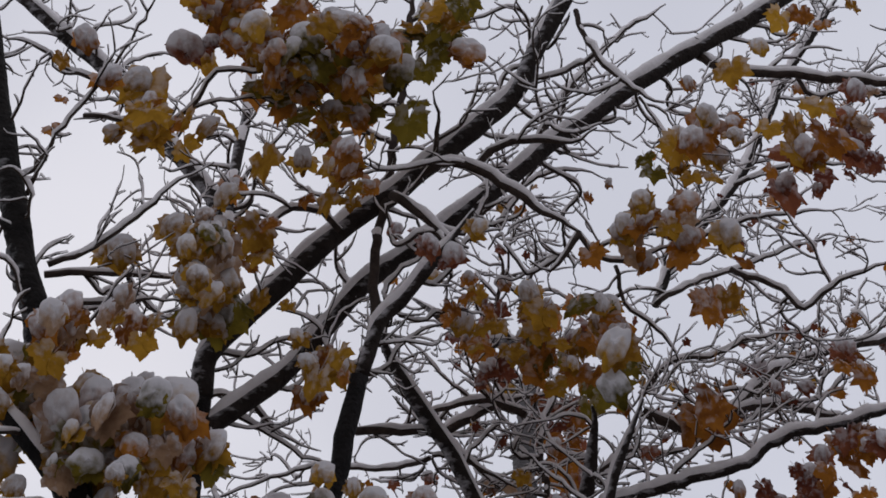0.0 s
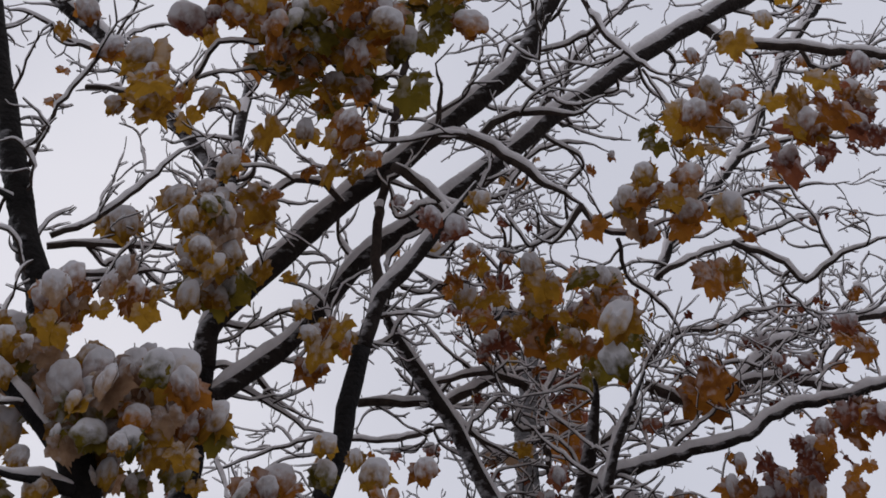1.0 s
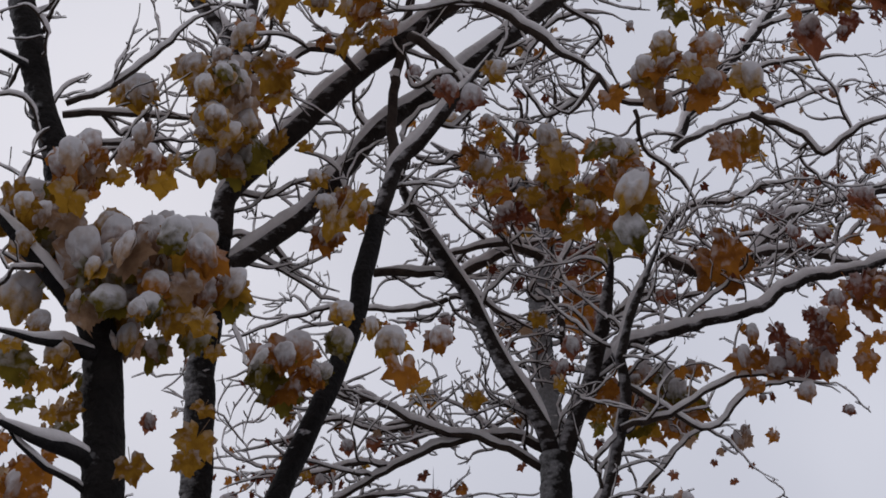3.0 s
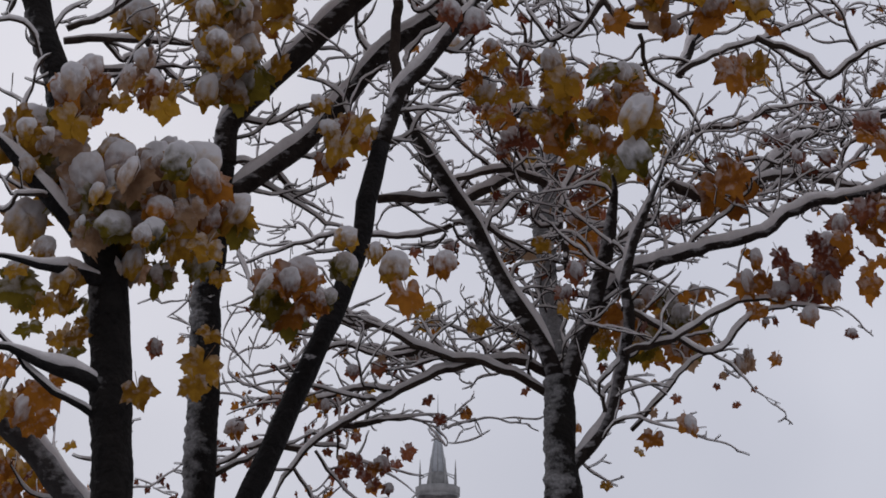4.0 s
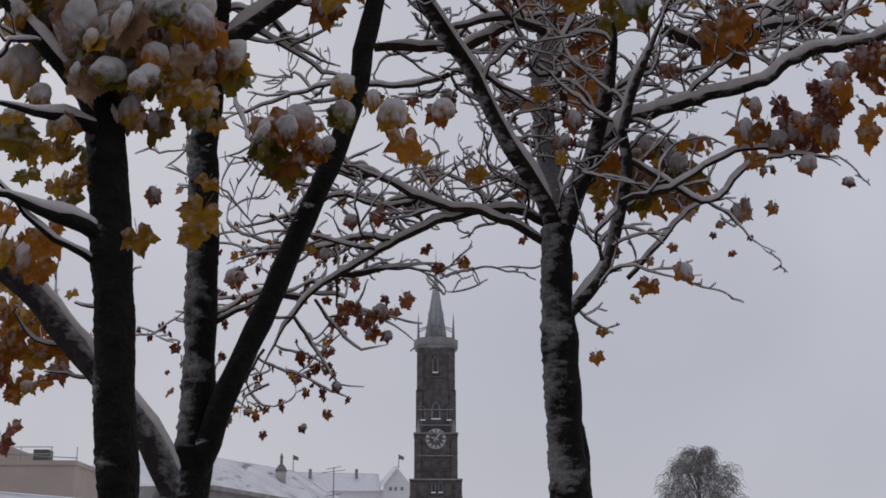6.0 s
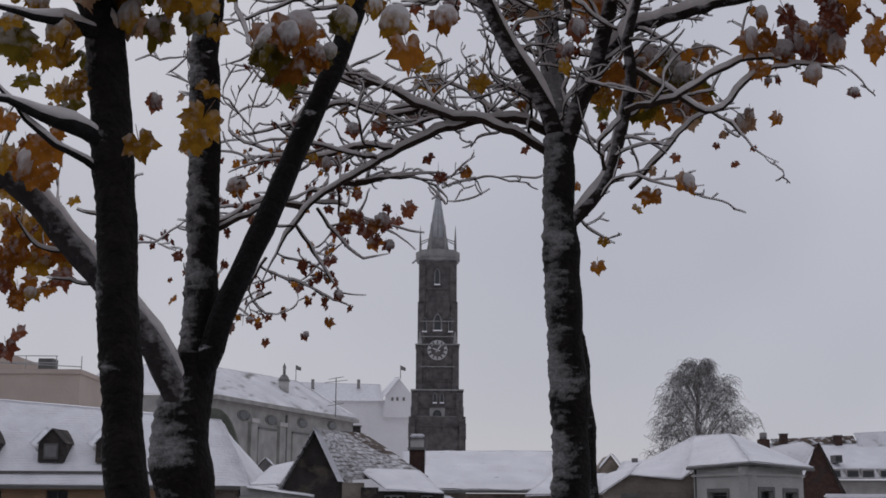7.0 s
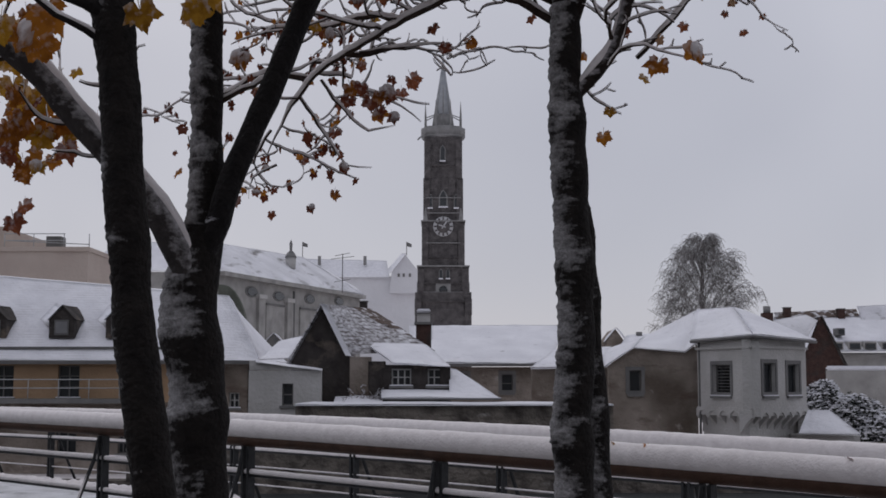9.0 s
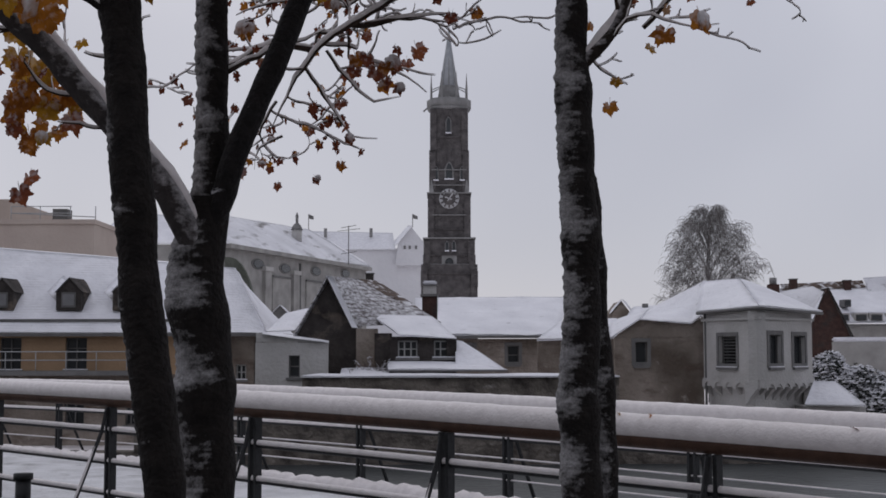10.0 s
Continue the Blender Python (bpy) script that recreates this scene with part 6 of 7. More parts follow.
triangle("scroll_buttress", [(-13.4, 79.5, 2.2)] + curl + [(-13.4, 79.5, 7.4)], VOLUTE, hall, "curved mossy scroll buttress", 0.7)
ped = triangle("pediment", [(-10.94, 82.4, 3.70), (-9.70, 82.4, 3.70), (-9.70, 82.4, 3.86), (-10.33, 82.4, 4.50), (-10.94, 82.4, 3.86)], GREY_TRIM, hall, "small gabled door hood", 1.2)
for sx in (-1, 1):
    slab("snow", ((-10.33, 82.3, 4.53), (-10.33 + sx * 0.68, 82.3, 3.86), (-10.33 + sx * 0.68, 83.5, 3.86), (-10.33, 83.5, 4.53)), 0.06, ROOF_SNOW, ped, "", 4, 0.02)

# the castle on its hill
castle = thing("castle", "pale hilltop castle with snowed roofs and a gabled keep", "castle", (-37.714, 700, 0))
# this pale wall runs down in place of the hazy snowed hillside
boxed("wall", (-74.151, 700, 0), (-9.779, 730, 57.119), HAZY_WALL, castle)
slab("roof", ((-74.278, 698.000, 56.445), (-25.571, 698.000, 56.382), (-27.653, 712.000, 66.525), (-72.108, 712.000, 67.518)), 0.4, ROOF_SNOW, castle)
triangle("keep", [(-25.484, 696.000, 47.708), (-9.716, 696.000, 47.688), (-9.713, 696.000, 59.251), (-17.007, 696.000, 68.410), (-24.288, 696.000, 59.270)], HAZY_WALL, castle, "", 20)
slab("roof", ((-25.428, 694.000, 57.890), (-16.352, 694.000, 68.826), (-19.372, 716.000, 70.960), (-27.799, 716.000, 61.557)), 0.4, ROOF_SNOW, castle)
for cx in (716, 725, 736):
    boxed("window", ((cx - 784) / 2300 * 695.8 - 0.6, 695.7, 56.497), ((cx - 784) / 2300 * 695.8 + 0.6, 696, 58.324), GREY_TRIM, castle)
for cx in (575, 656):
    boxed("chimney", ((cx - 784) / 2300 * 705 - 0.8, 705, 63.688), ((cx - 784) / 2300 * 705 + 0.8, 706.5, 68.633), STONE, castle)
for cx, y, base, top in ((545, 104, 408, 378), (730, 696, 402, 378)):
    flag = thing("flagpole", "small flag on a thin roof pole", "flag", ((cx - 784) / 2300 * y, y, 1.6 + (622 - base) / 2300 * y))
    x, k = (cx - 784) / 2300 * y, y / 2300
    cylinder("pole", (x, y, 1.6 + (622 - base) * k), (x, y, 1.6 + (622 - top) * k), 0.7 * k, GREY_TRIM, flag, "", 6)
    solid("cloth", [(x, y, 1.6 + (622 - top) * k), (x + 9 * k, y, 1.6 + (618 - top) * k), (x + 9 * k, y, 1.6 + (612 - top) * k), (x, y, 1.6 + (614 - top) * k)], [(0, 1, 2, 3)], GREY_TRIM, flag)

# the long low roof and its yard wall
barn = thing("house", "long low house under a wide sheet of roof snow", "house", (2.307, 62, -2))
hs = [(x - -1.189, x - -1.189 + 0.55, 0.969, 1.879) for x in (0.909, 3.060, 4.997)]
w, m = facade("wall", barn, (-1.189, 62), (5.803, 62), -2, 2.201, BROWN_PLASTER, hs)
for h in hs:
    window(w, m, h, bars=(0, 1), trim=GREY_TRIM, snow=False)
slab("roof", ((-1.313, 61.500, 2.357), (5.358, 61.500, 2.349), (6.679, 68.000, 4.374), (-1.452, 68.000, 4.326)), 0.18, ROOF_SNOW, barn, "", 14, 0.08)
slab("roof", ((-1.452, 68.000, 4.326), (6.679, 68.000, 4.374), (7.259, 74.000, 3.591), (-1.580, 74.000, 3.602)), 0.18, ROOF_SNOW, barn)
boxed("gutter", (0.154, 61.3, 2.222), (5.348, 61.45, 2.355), FRAME, barn)
boxed("snow_fence", (0.423, 61.9, 2.493), (4.578, 61.95, 2.600), FRAME, barn)
cross = thing("house", "small cross house with a snowed half hip roof", "house", (5.387, 55, -2))
facade("wall", cross, (4.003, 55), (7.295, 55), -2, 2.133, BROWN_PLASTER)
slab("roof", ((3.926, 54.600, 2.030), (7.290, 54.600, 2.120), (7.754, 58.000, 3.007), (5.234, 58.000, 2.909)), 0.15, ROOF_SNOW, cross)
mid = thing("house", "little far gable between the snowed roofs", "house", (11.643, 85, -2))
triangle("gable_wall", [(10.988, 85.000, 3.146), (12.316, 85.000, 3.144), (12.182, 85.000, 4.177), (11.673, 85.000, 4.879), (11.110, 85.000, 4.141)], BROWN_PLASTER, mid, "", 4)
slab("roof", ((10.899, 84.800, 4.025), (11.683, 84.800, 4.945), (12.400, 90.000, 5.150), (11.567, 90.000, 4.174)), 0.12, ROOF_SNOW, mid, "", 4)
slab("roof", ((12.372, 84.800, 4.023), (11.683, 84.800, 4.945), (12.400, 90.000, 5.150), (13.131, 90.000, 4.172)), 0.12, ROOF_SNOW, mid, "", 4)
boxed("wall", (11.090, 85.05, -2), (16.805, 89, 3.897), BROWN_PLASTER, mid)
slab("roof", ((11.323, 80.000, 3.748), (15.840, 80.000, 3.742), (17.044, 86.000, 4.836), (12.552, 86.000, 4.468)), 0.12, ROOF_SNOW, mid)
boxed("chimney", (12.927, 84, 3), (13.255, 84.5, 4.673), GREY_TRIM, mid)

# the bay tower and its brown side house
bay = thing("house", "white river tower house with corbelled bay and hipped snow roof", "house", (11.090, 46, -2))
bl, bc, br = (9.894, 49.5), (11.090, 46.0), (13.874, 49.0)
top = 3.143
lf = (Vector(bc) - Vector(bl)).length
hs = [(lf * 0.30, lf * 0.63, 1.008, 2.148)]
w, m = facade("wall", bay, bl, bc, 0.299, top, WHITE_PLASTER, hs)
window(w, m, hs[0], bars=(0, 0), trim=GREY_TRIM, louvre=9)
facade("lower_wall", bay, (bl[0] + 0.25, bl[1] + 0.3), (bc[0], bc[1] + 0.45), -2.4, 0.299 + 0.002, WHITE_PLASTER)
rf = (Vector(br) - Vector(bc)).length
hs2 = [(rf * 0.20, rf * 0.42, 1.020, 2.198), (rf * 0.64, rf * 0.86, 1.008, 2.169)]
w2, m2 = facade("wall", bay, bc, br, 0.299, top, WHITE_PLASTER, hs2)
for h in hs2:
    window(w2, m2, h, bars=(0, 0), trim=GREY_TRIM)
facade("lower_wall", bay, (bc[0], bc[1] + 0.45), (br[0] - 0.3, br[1] + 0.3), -2.4, 0.299 + 0.002, WHITE_PLASTER)
facade("wall", bay, br, (br[0], 56), -2.4, top, WHITE_PLASTER)
for mm, ln, n in ((m, lf, 5), (m2, rf, 7)):
    for i in range(n if mm is m else n + 1):
        x = ln * i / n
        prof = [(0.45, -0.294), (0.40, -0.254), (0.24, -0.017), (0.05, 0.181), (-0.02, 0.260), (-0.02, 0.537), (0.45, 0.537)]
        pts = [(x + sd * 0.11, yy, zz) for sd in (-1, 1) for yy, zz in prof]
        fs = [tuple(range(7)), tuple(range(13, 6, -1))] + [(k, (k + 1) % 7, 7 + (k + 1) % 7, 7 + k) for k in range(7)]
        solid("corbel", pts, fs, WHITE_PLASTER, bay, "", mm)
    for i in range(n):
        x = ln * (i + 0.5) / n
        r = ln / n * 0.40
        arc = [(x - ln / n / 2, 0.220)] + [(x - math.cos(math.pi * k / 8) * r, 0.220 + math.sin(math.pi * k / 8) * r * 0.85) for k in range(9)] + [(x + ln / n / 2, 0.220)]
        c = len(arc)
        pts = [(px, yy, pz) for yy in (-0.05, 0.05) for px, pz in arc] + [(px, yy, 0.596) for yy in (-0.05, 0.05) for px, pz in arc]
        fs = []
        for k in range(c - 1):
            fs += [(k, k + 1, 2 * c + k + 1, 2 * c + k), (c + k, 3 * c + k, 3 * c + k + 1, c + k + 1), (k, c + k, c + k + 1, k + 1), (2 * c + k, 2 * c + k + 1, 3 * c + k + 1, 3 * c + k)]
        solid("arch", pts, fs, WHITE_PLASTER, bay, "", mm)
ap0, ap1 = (10.633, 53.000, 4.401), (11.860, 52.000, 4.483)
E0, E1, E2 = (bl[0] - 0.25, bl[1] - 0.1, top - 0.05), (bc[0], bc[1] - 0.35, top + 0.02), (br[0] + 0.35, br[1] - 0.2, top - 0.08)
slab("roof", (E0, E1, ap1, ap0), 0.10, ROOF_SNOW, bay, "hipped roof under smooth snow", 8, 0.03)
slab("roof", (E1, E2, ap1, ap1), 0.10, ROOF_SNOW, bay, "", 8, 0.03)
slab("roof", (E2, (br[0] + 0.3, 57, top), ap1, ap1), 0.10, ROOF_SNOW, bay, "", 8, 0.03)
for p, q in ((E0, E1), (E1, E2)):
    cylinder("gutter", (p[0], p[1], p[2] - 0.06), (q[0], q[1], q[2] - 0.06), 0.06, FRAME, bay)
for mm, ln in ((m, lf), (m2, rf)):
    boxed("cornice", (-0.02, -0.09, top - 0.42), (ln + 0.02, 0.0, top - 0.34), WHITE_PLASTER, bay, "", mm)
cylinder("downpipe", (bl[0] + 0.05, bl[1] - 0.15, -2.3), (bl[0] + 0.05, bl[1] - 0.15, top), 0.05, FRAME, bay)
side = thing("house", "stained brown side house with one small window", "house", (8.367, 50, -2))
hs = [(7.369 - 6.589, 7.825 - 6.589, 1.048, 1.955)]
w, m = facade("wall", side, (6.589, 50), (9.994, 50), -2.4, 2.128, BROWN_PLASTER, hs)
window(w, m, hs[0], bars=(0, 0), trim=GREY_TRIM, snow=False)
triangle("wall", [(6.589, 50.000, 2.119), (9.994, 50.000, 2.115), (10.008, 50.000, 2.895), (9.504, 50.000, 2.635), (7.596, 50.000, 2.790)], BROWN_PLASTER, side, "", 0.35)
slab("roof", ((6.433, 49.800, 2.096), (7.566, 49.800, 2.828), (8.903, 56.000, 3.394), (7.242, 56.000, 2.861)), 0.1, ROOF_SNOW, side, "", 6, 0.03)
slab("roof", ((7.522, 49.800, 2.807), (9.488, 49.800, 2.631), (10.633, 53.000, 4.401), (8.903, 56.000, 3.394)), 0.1, ROOF_SNOW, side, "", 8, 0.03)
slab("roof", ((9.488, 49.800, 2.631), (9.933, 49.400, 3.008), (10.656, 53.000, 4.401), (10.609, 53.000, 4.401)), 0.1, ROOF_SNOW, side, "", 6, 0.03)
shed = thing("shed", "low shed roof sheeted with snow beside the tower", "shed", (14.487, 48, -2))
slab("roof", ((12.850, 46.500, -0.311), (15.039, 46.500, -0.354), (14.706, 49.000, 0.449), (13.900, 49.000, 0.450)), 0.08, ROOF_SNOW, shed, "", 6, 0.03)
boxed("wall", (13.125, 47, -2.4), (15.184, 49, -0.395), WHITE_PLASTER, shed)

# houses behind the bay tower
far = thing("house", "dark brick gable with a snowed roof slope", "house", (22.147, 75, -2))
triangle("gable_wall", [(20.95, 75.000, -2.383), (23.60, 75.000, -2.386), (23.48, 75.000, 2.35), (22.184, 75.000, 5.20), (21.05, 75.000, 2.50)], CHIMNEY_BRICK, far, "dark red brick gable", 0.4)
slab("roof", ((18.9, 78.000, 4.9), (20.6, 74.700, 3.05), (21.90, 74.700, 4.95), (22.20, 78.000, 5.45)), 0.12, PATCHY_SNOW, far, "patchy snow on brown tiles", 8)
slab("roof", ((22.184, 74.8, 5.24), (23.62, 74.8, 2.30), (24.4, 79.0, 2.35), (22.9, 79.0, 5.3)), 0.08, DARK_WALL, far, "", 6, 0.02)
stack = boxed("chimney", (19.35, 77.0, 4.6), (19.95, 77.6, 5.55), CHIMNEY_BRICK, far, "brick chimney with a pale cowl")
cylinder("cowl", (19.65, 77.3, 5.55), (19.65, 77.3, 5.95), 0.22, STONE, stack, "", 10)
row = thing("house", "long terrace with snowed roof, skylights and chimneys", "house", (30.732, 95, -2))
boxed("wall", (23.727, 95.5, -2), (37.736, 104, 3.55), PLASTER, row)
slab("roof", ((23.737, 95.000, 3.55), (37.753, 95.000, 3.70), (40.263, 101.000, 6.913), (26.2, 101.000, 6.40)), 0.15, ROOF_SNOW, row, "", 12)
slab("ridge", ((26.2, 100.2, 6.25), (32.6, 100.2, 6.48), (32.6, 100.9, 7.05), (26.2, 100.9, 6.75)), 0.08, BARE_TILE, row, "brown ridge tiles", 12, 0.05)
slab("upper_roof", ((32.65, 99.6, 6.05), (38.5, 99.6, 6.2), (38.5, 100.9, 7.5), (32.65, 100.9, 7.25)), 0.1, PATCHY_SNOW, row, "raised roof of the end house", 8, 0.05)
boxed("gutter", (23.7, 94.8, 3.42), (37.7, 94.95, 3.56), FRAME, row)
light = boxed("skylight", (29.69, 96.2, 4.86), (30.21, 97.4, 5.40), FRAME, row)
boxed("pane", (29.75, 96.15, 4.95), (30.15, 96.19, 5.32), GLASS, light)
for x0, x1 in ((28.90, 29.66), (30.18, 30.98), (31.30, 32.10), (32.6, 33.4), (33.9, 34.7)):
    d = boxed("dormer", (x0 - 0.08, 95.15, 3.74), (x1 + 0.08, 97.0, 4.36), WHITE_PLASTER, row, "low pale dormer")
    boxed("window_frame", (x0, 95.08, 3.82), (x1, 95.14, 4.26), FRAME, d)
    boxed("pane", (x0 + 0.06, 95.03, 3.88), (x1 - 0.06, 95.07, 4.20), GLASS, d)
    boxed("snow", (x0 - 0.1, 95.05, 4.36), (x1 + 0.1, 97.2, 4.46), ROOF_SNOW, d, "", bevel=0.03)
for x in (27.05, 31.2):
    c = boxed("chimney", (x - 0.25, 100.0, 6.2), (x + 0.25, 100.6, 7.1 if x < 30 else 7.0), CHIMNEY_BRICK, row)
    boxed("cap", (x - 0.3, 99.95, 7.1 if x < 30 else 7.0), (x + 0.3, 100.65, 7.17 if x < 30 else 7.07), GREY_TRIM, c)
yard = thing("wall", "grey yard wall with a line of snow", "wall", (22.644, 70, -2), kind="structure")
boxed("wall", (21.005, 70, -2), (28.413, 70.4, 2.097), PLASTER, yard)
boxed("snow", (21.005, 69.95, 2.097), (28.413, 70.45, 2.339), ROOF_SNOW, yard, "", bevel=0.08)

# ---- the church tower ----
tower = thing("church_tower", "tall slender brick church tower with clock and lead spire", "tower", (2.872, 488, 0))
tx, ty, K = 2.3161146941596975, 488.0, 488 / 2300


def tz(y):
    return Z0 + (Y0 - y) * K


Y0, Z0 = 622.0, 76.04280869238572
def stage(name, w, y0, y1, mat=BRICK, label=""):
    h = w * K / 2
    z0 = 0 if y0 > 860 else tz(y0)
    ob = boxed(name, (tx - h, ty - h, z0), (tx + h, ty + h, tz(y1)), mat, tower, label)
    for sx in (-1, 1):
        boxed("corner_buttress", (tx + sx * (h - 1.2) - 1.2, ty - h - 0.7, z0), (tx + sx * (h - 1.2) + 1.2, ty - h + 0.5, tz(y1) - 1.0), mat, ob)
    return ob


s0 = stage("stage", 98, 900, 822)
s1 = stage("stage", 88, 822, 776)
s2 = stage("stage", 75, 776, 696)
s3 = stage("stage", 70, 696, 620)
s4 = stage("stage", 67, 620, 545)
for w, y in ((92, 776), (78, 696), (91, 822)):
    h = w * K / 2
    boxed("cornice", (tx - h, ty - h - 0.4, tz(y) - 0.25), (tx + h, ty + h, tz(y) + 0.25), STONE, tower)


def lancet(x, y0, y1, w, h0, mat=GLASS, name="window", out=0.0):
    """A pointed window set in a stone surround on the tower's front."""
    cx, z0, z1, r = tx + (x - 773) * K, tz(y0), tz(y1), w * K / 2
    yy = ty - h0 * K / 2 - out
    for g, mt, nm, d in ((1.45, STONE, "surround", 0.25), (1.0, mat, name, 0.4)):
        triangle(nm, [(cx - r * g, yy - d, z0 - (g - 1) * r), (cx + r * g, yy - d, z0 - (g - 1) * r), (cx + r * g, yy - d, z1 - r), (cx + r * 0.6 * g, yy - d, z1 + r * 0.3 * g), (cx, yy - d, z1 + r * g), (cx - r * 0.6 * g, yy - d, z1 + r * 0.3 * g), (cx - r * g, yy - d, z1 - r)], mt, tower, "", 0.6)
    boxed("sill_snow", (cx - r * 1.5, yy - 0.9, z0 - 0.5), (cx + r * 1.5, yy - 0.2, z0 - 0.05), ROOF_SNOW, tower)


lancet(773, 670, 648, 11, 70)
lancet(750, 672, 652, 6, 70)
lancet(796, 672, 652, 6, 70)
lancet(772, 588, 565, 7, 67)
lancet(769, 797, 784, 5, 88)
lancet(781, 797, 784, 5, 88)
h = 88 * K / 2
boxed("panel", (tx - 13 * K, ty - h - 0.5, tz(834)), (tx + 13 * K, ty - h + 0.2, tz(806)), STONE, tower)
cylinder("round_window", (tx, ty - h - 0.7, tz(818)), (tx, ty - h, tz(818)), 7 * K, GLASS, tower, "", 20)
# clock
h = 75 * K / 2
DIAL = material("clock_dial", (0.42, 0.42, 0.43), (0.52, 0.52, 0.53), 0.8, 2)
clock = cylinder("clock", (tx, ty - h - 0.5, tz(706)), (tx, ty - h + 0.2, tz(706)), 17.5 * K, DIAL, tower, "round pale clock dial with dark centre", 40)
cylinder("centre", (tx, ty - h - 0.62, tz(706)), (tx, ty - h, tz(706)), 11.5 * K, BRICK, clock, "", 32)
for k in range(12):
    a = math.tau * k / 12
    bm = bmesh.new()
    box(bm, (-0.28, -0.06, 11.8 * K), (0.28, 0.06, 16.4 * K), Matrix.Translation((tx, ty - h - 0.58, tz(706))) @ Matrix.Rotation(a, 4, "Y"))
    part("hour_mark", bm, BRICK, clock)
for a, ln in ((math.radians(-70), 8.5), (math.radians(35), 11)):
    bm = bmesh.new()
    box(bm, (-0.2, -0.05, -1), (0.2, 0.05, ln * K), Matrix.Translation((tx, ty - h - 0.72, tz(706))) @ Matrix.Rotation(a, 4, "Y"))
    part("clock_hand", bm, DIAL, clock)
for sx in (-1, 1):
    x = tx + sx * 31 * K
    cylinder("pinnacle", (x, ty - h, tz(696)), (x, ty - h, tz(670)), 6 * K, STONE, tower, "", 4, 0.1)
for y, w in ((655, 62), (682, 64), (597, 40), (760, 66), (735, 60), (838, 84), (806, 78)):
    h = (70 if y < 696 else 75 if y < 776 else 88 if y < 822 else 98) * K / 2
    boxed("string_course", (tx - w * K / 2, ty - h - 0.9, tz(y) - 0.16), (tx + w * K / 2, ty - h, tz(y) + 0.16), STONE if y in (655, 682, 735) else BRICK, tower, "weathered string course")
for y0, y1, n, w in ((760, 728, 5, 75), (850, 838, 7, 98), (640, 622, 4, 70), (560, 548, 6, 67)):
    for k in range(n):
        x = tx + (k - (n - 1) / 2) * (w - 18) / n * K
        boxed("lesene", (x - 0.35, ty - w * K / 2 - 0.25, tz(y0)), (x + 0.35, ty - w * K / 2, tz(y1)), BRICK, tower)
for sx in (-1, 1):
    for y, w, d in ((783, 88, 0.8), (806, 90, 1.0), (835, 98, 1.2)):
        x = tx + sx * (w / 2 - 5) * K
        boxed("offset", (x - 1.2, ty - w * K / 2 - d, tz(y) - 5.5), (x + 1.2, ty - w * K / 2 + 1, tz(y) + 0.2), BRICK, tower, "stepped buttress offset")
# gallery, lantern and spire
cylinder("gallery", (tx, ty, tz(546)), (tx, ty, tz(540)), 36 * K, STONE, tower, "stone gallery", 8, 40 * K)
cylinder("parapet", (tx, ty, tz(540)), (tx, ty, tz(525)), 39.5 * K, STONE, tower, "", 8)
for k in range(8):
    a = math.tau * (k + 0.5) / 8
    x, y = tx + math.cos(a) * 34 * K, ty + math.sin(a) * 34 * K
    p = cylinder("pinnacle", (x, y, tz(530)), (x, y, tz(505)), 2.4 * K, STONE, tower, "", 6, 1.8 * K)
    cylinder("tip", (x, y, tz(505)), (x, y, tz(478)), 1.9 * K, STONE, p, "", 6, 0.05)
    cylinder("flying_brace", (x, y, tz(508)), (tx + math.cos(a) * 15 * K, ty + math.sin(a) * 15 * K, tz(500)), 0.9 * K, STONE, p, "", 5)
cylinder("lantern", (tx, ty, tz(530)), (tx, ty, tz(500)), 20 * K, STONE, tower, "", 8, 16.5 * K)
spire = cylinder("spire", (tx, ty, tz(522)), (tx, ty, tz(400)), 19 * K, LEAD, tower, "slim lead-clad spire", 8, 1.5 * K)
for k in range(8):
    a = math.tau * k / 8
    cylinder("rib", (tx + math.cos(a) * 19 * K, ty + math.sin(a) * 19 * K, tz(522)), (tx, ty, tz(398)), 1.1 * K, STONE, spire, "", 5, 0.6 * K)
    if k % 2:
        cylinder("pinnacle", (tx + math.cos(a) * 20 * K, ty + math.sin(a) * 20 * K, tz(525)), (tx + math.cos(a) * 20 * K, ty + math.sin(a) * 20 * K, tz(486)), 1.6 * K, STONE, spire, "", 5, 0.05)
cylinder("finial", (tx, ty, tz(400)), (tx, ty, tz(355)), 1.3 * K, LEAD, tower, "", 6, 0.25 * K)
cylinder("gargoyle", (tx - 36 * K, ty - 30 * K, tz(542)), (tx - 45 * K, ty - 34 * K, tz(551)), 1.6 * K, STONE, tower, "", 6)

# ---- birch behind the bay tower ----
birch = thing("birch_tree", "bare weeping birch greyed with snow behind the roofs", "tree", (18.588, 92, -2))
rb = random.Random(4)
BIRCH = material("birch_twig", (0.13, 0.12, 0.115), (0.26, 0.245, 0.24), 0.9, 0.6, 0.1, 5)
FROST = material("frosted_birch_twig", (0.34, 0.33, 0.33), (0.50, 0.49, 0.49), 0.9, 0.6, 0.1, 5)
bx = 18.95
tl = smooth_line([(bx, 92, -2), (bx, 92, 4), (bx - 0.2, 92, 7.5), (bx + 0.05, 92, 11.2)], 0.4)
v, f = [], []
tube(v, f, tl, [0.28 - 0.26 * i / len(tl) for i in range(len(tl))], 8)
raw("trunk", v, f, BIRCH, birch)
v, f, v2, f2 = [], [], [], []


def crown_reach(z):
    """How far the crown reaches from the trunk at a height."""
    return 4.1 * max(0.0, 1 - ((z - 5.4) / 6.3) ** 2) ** 0.62


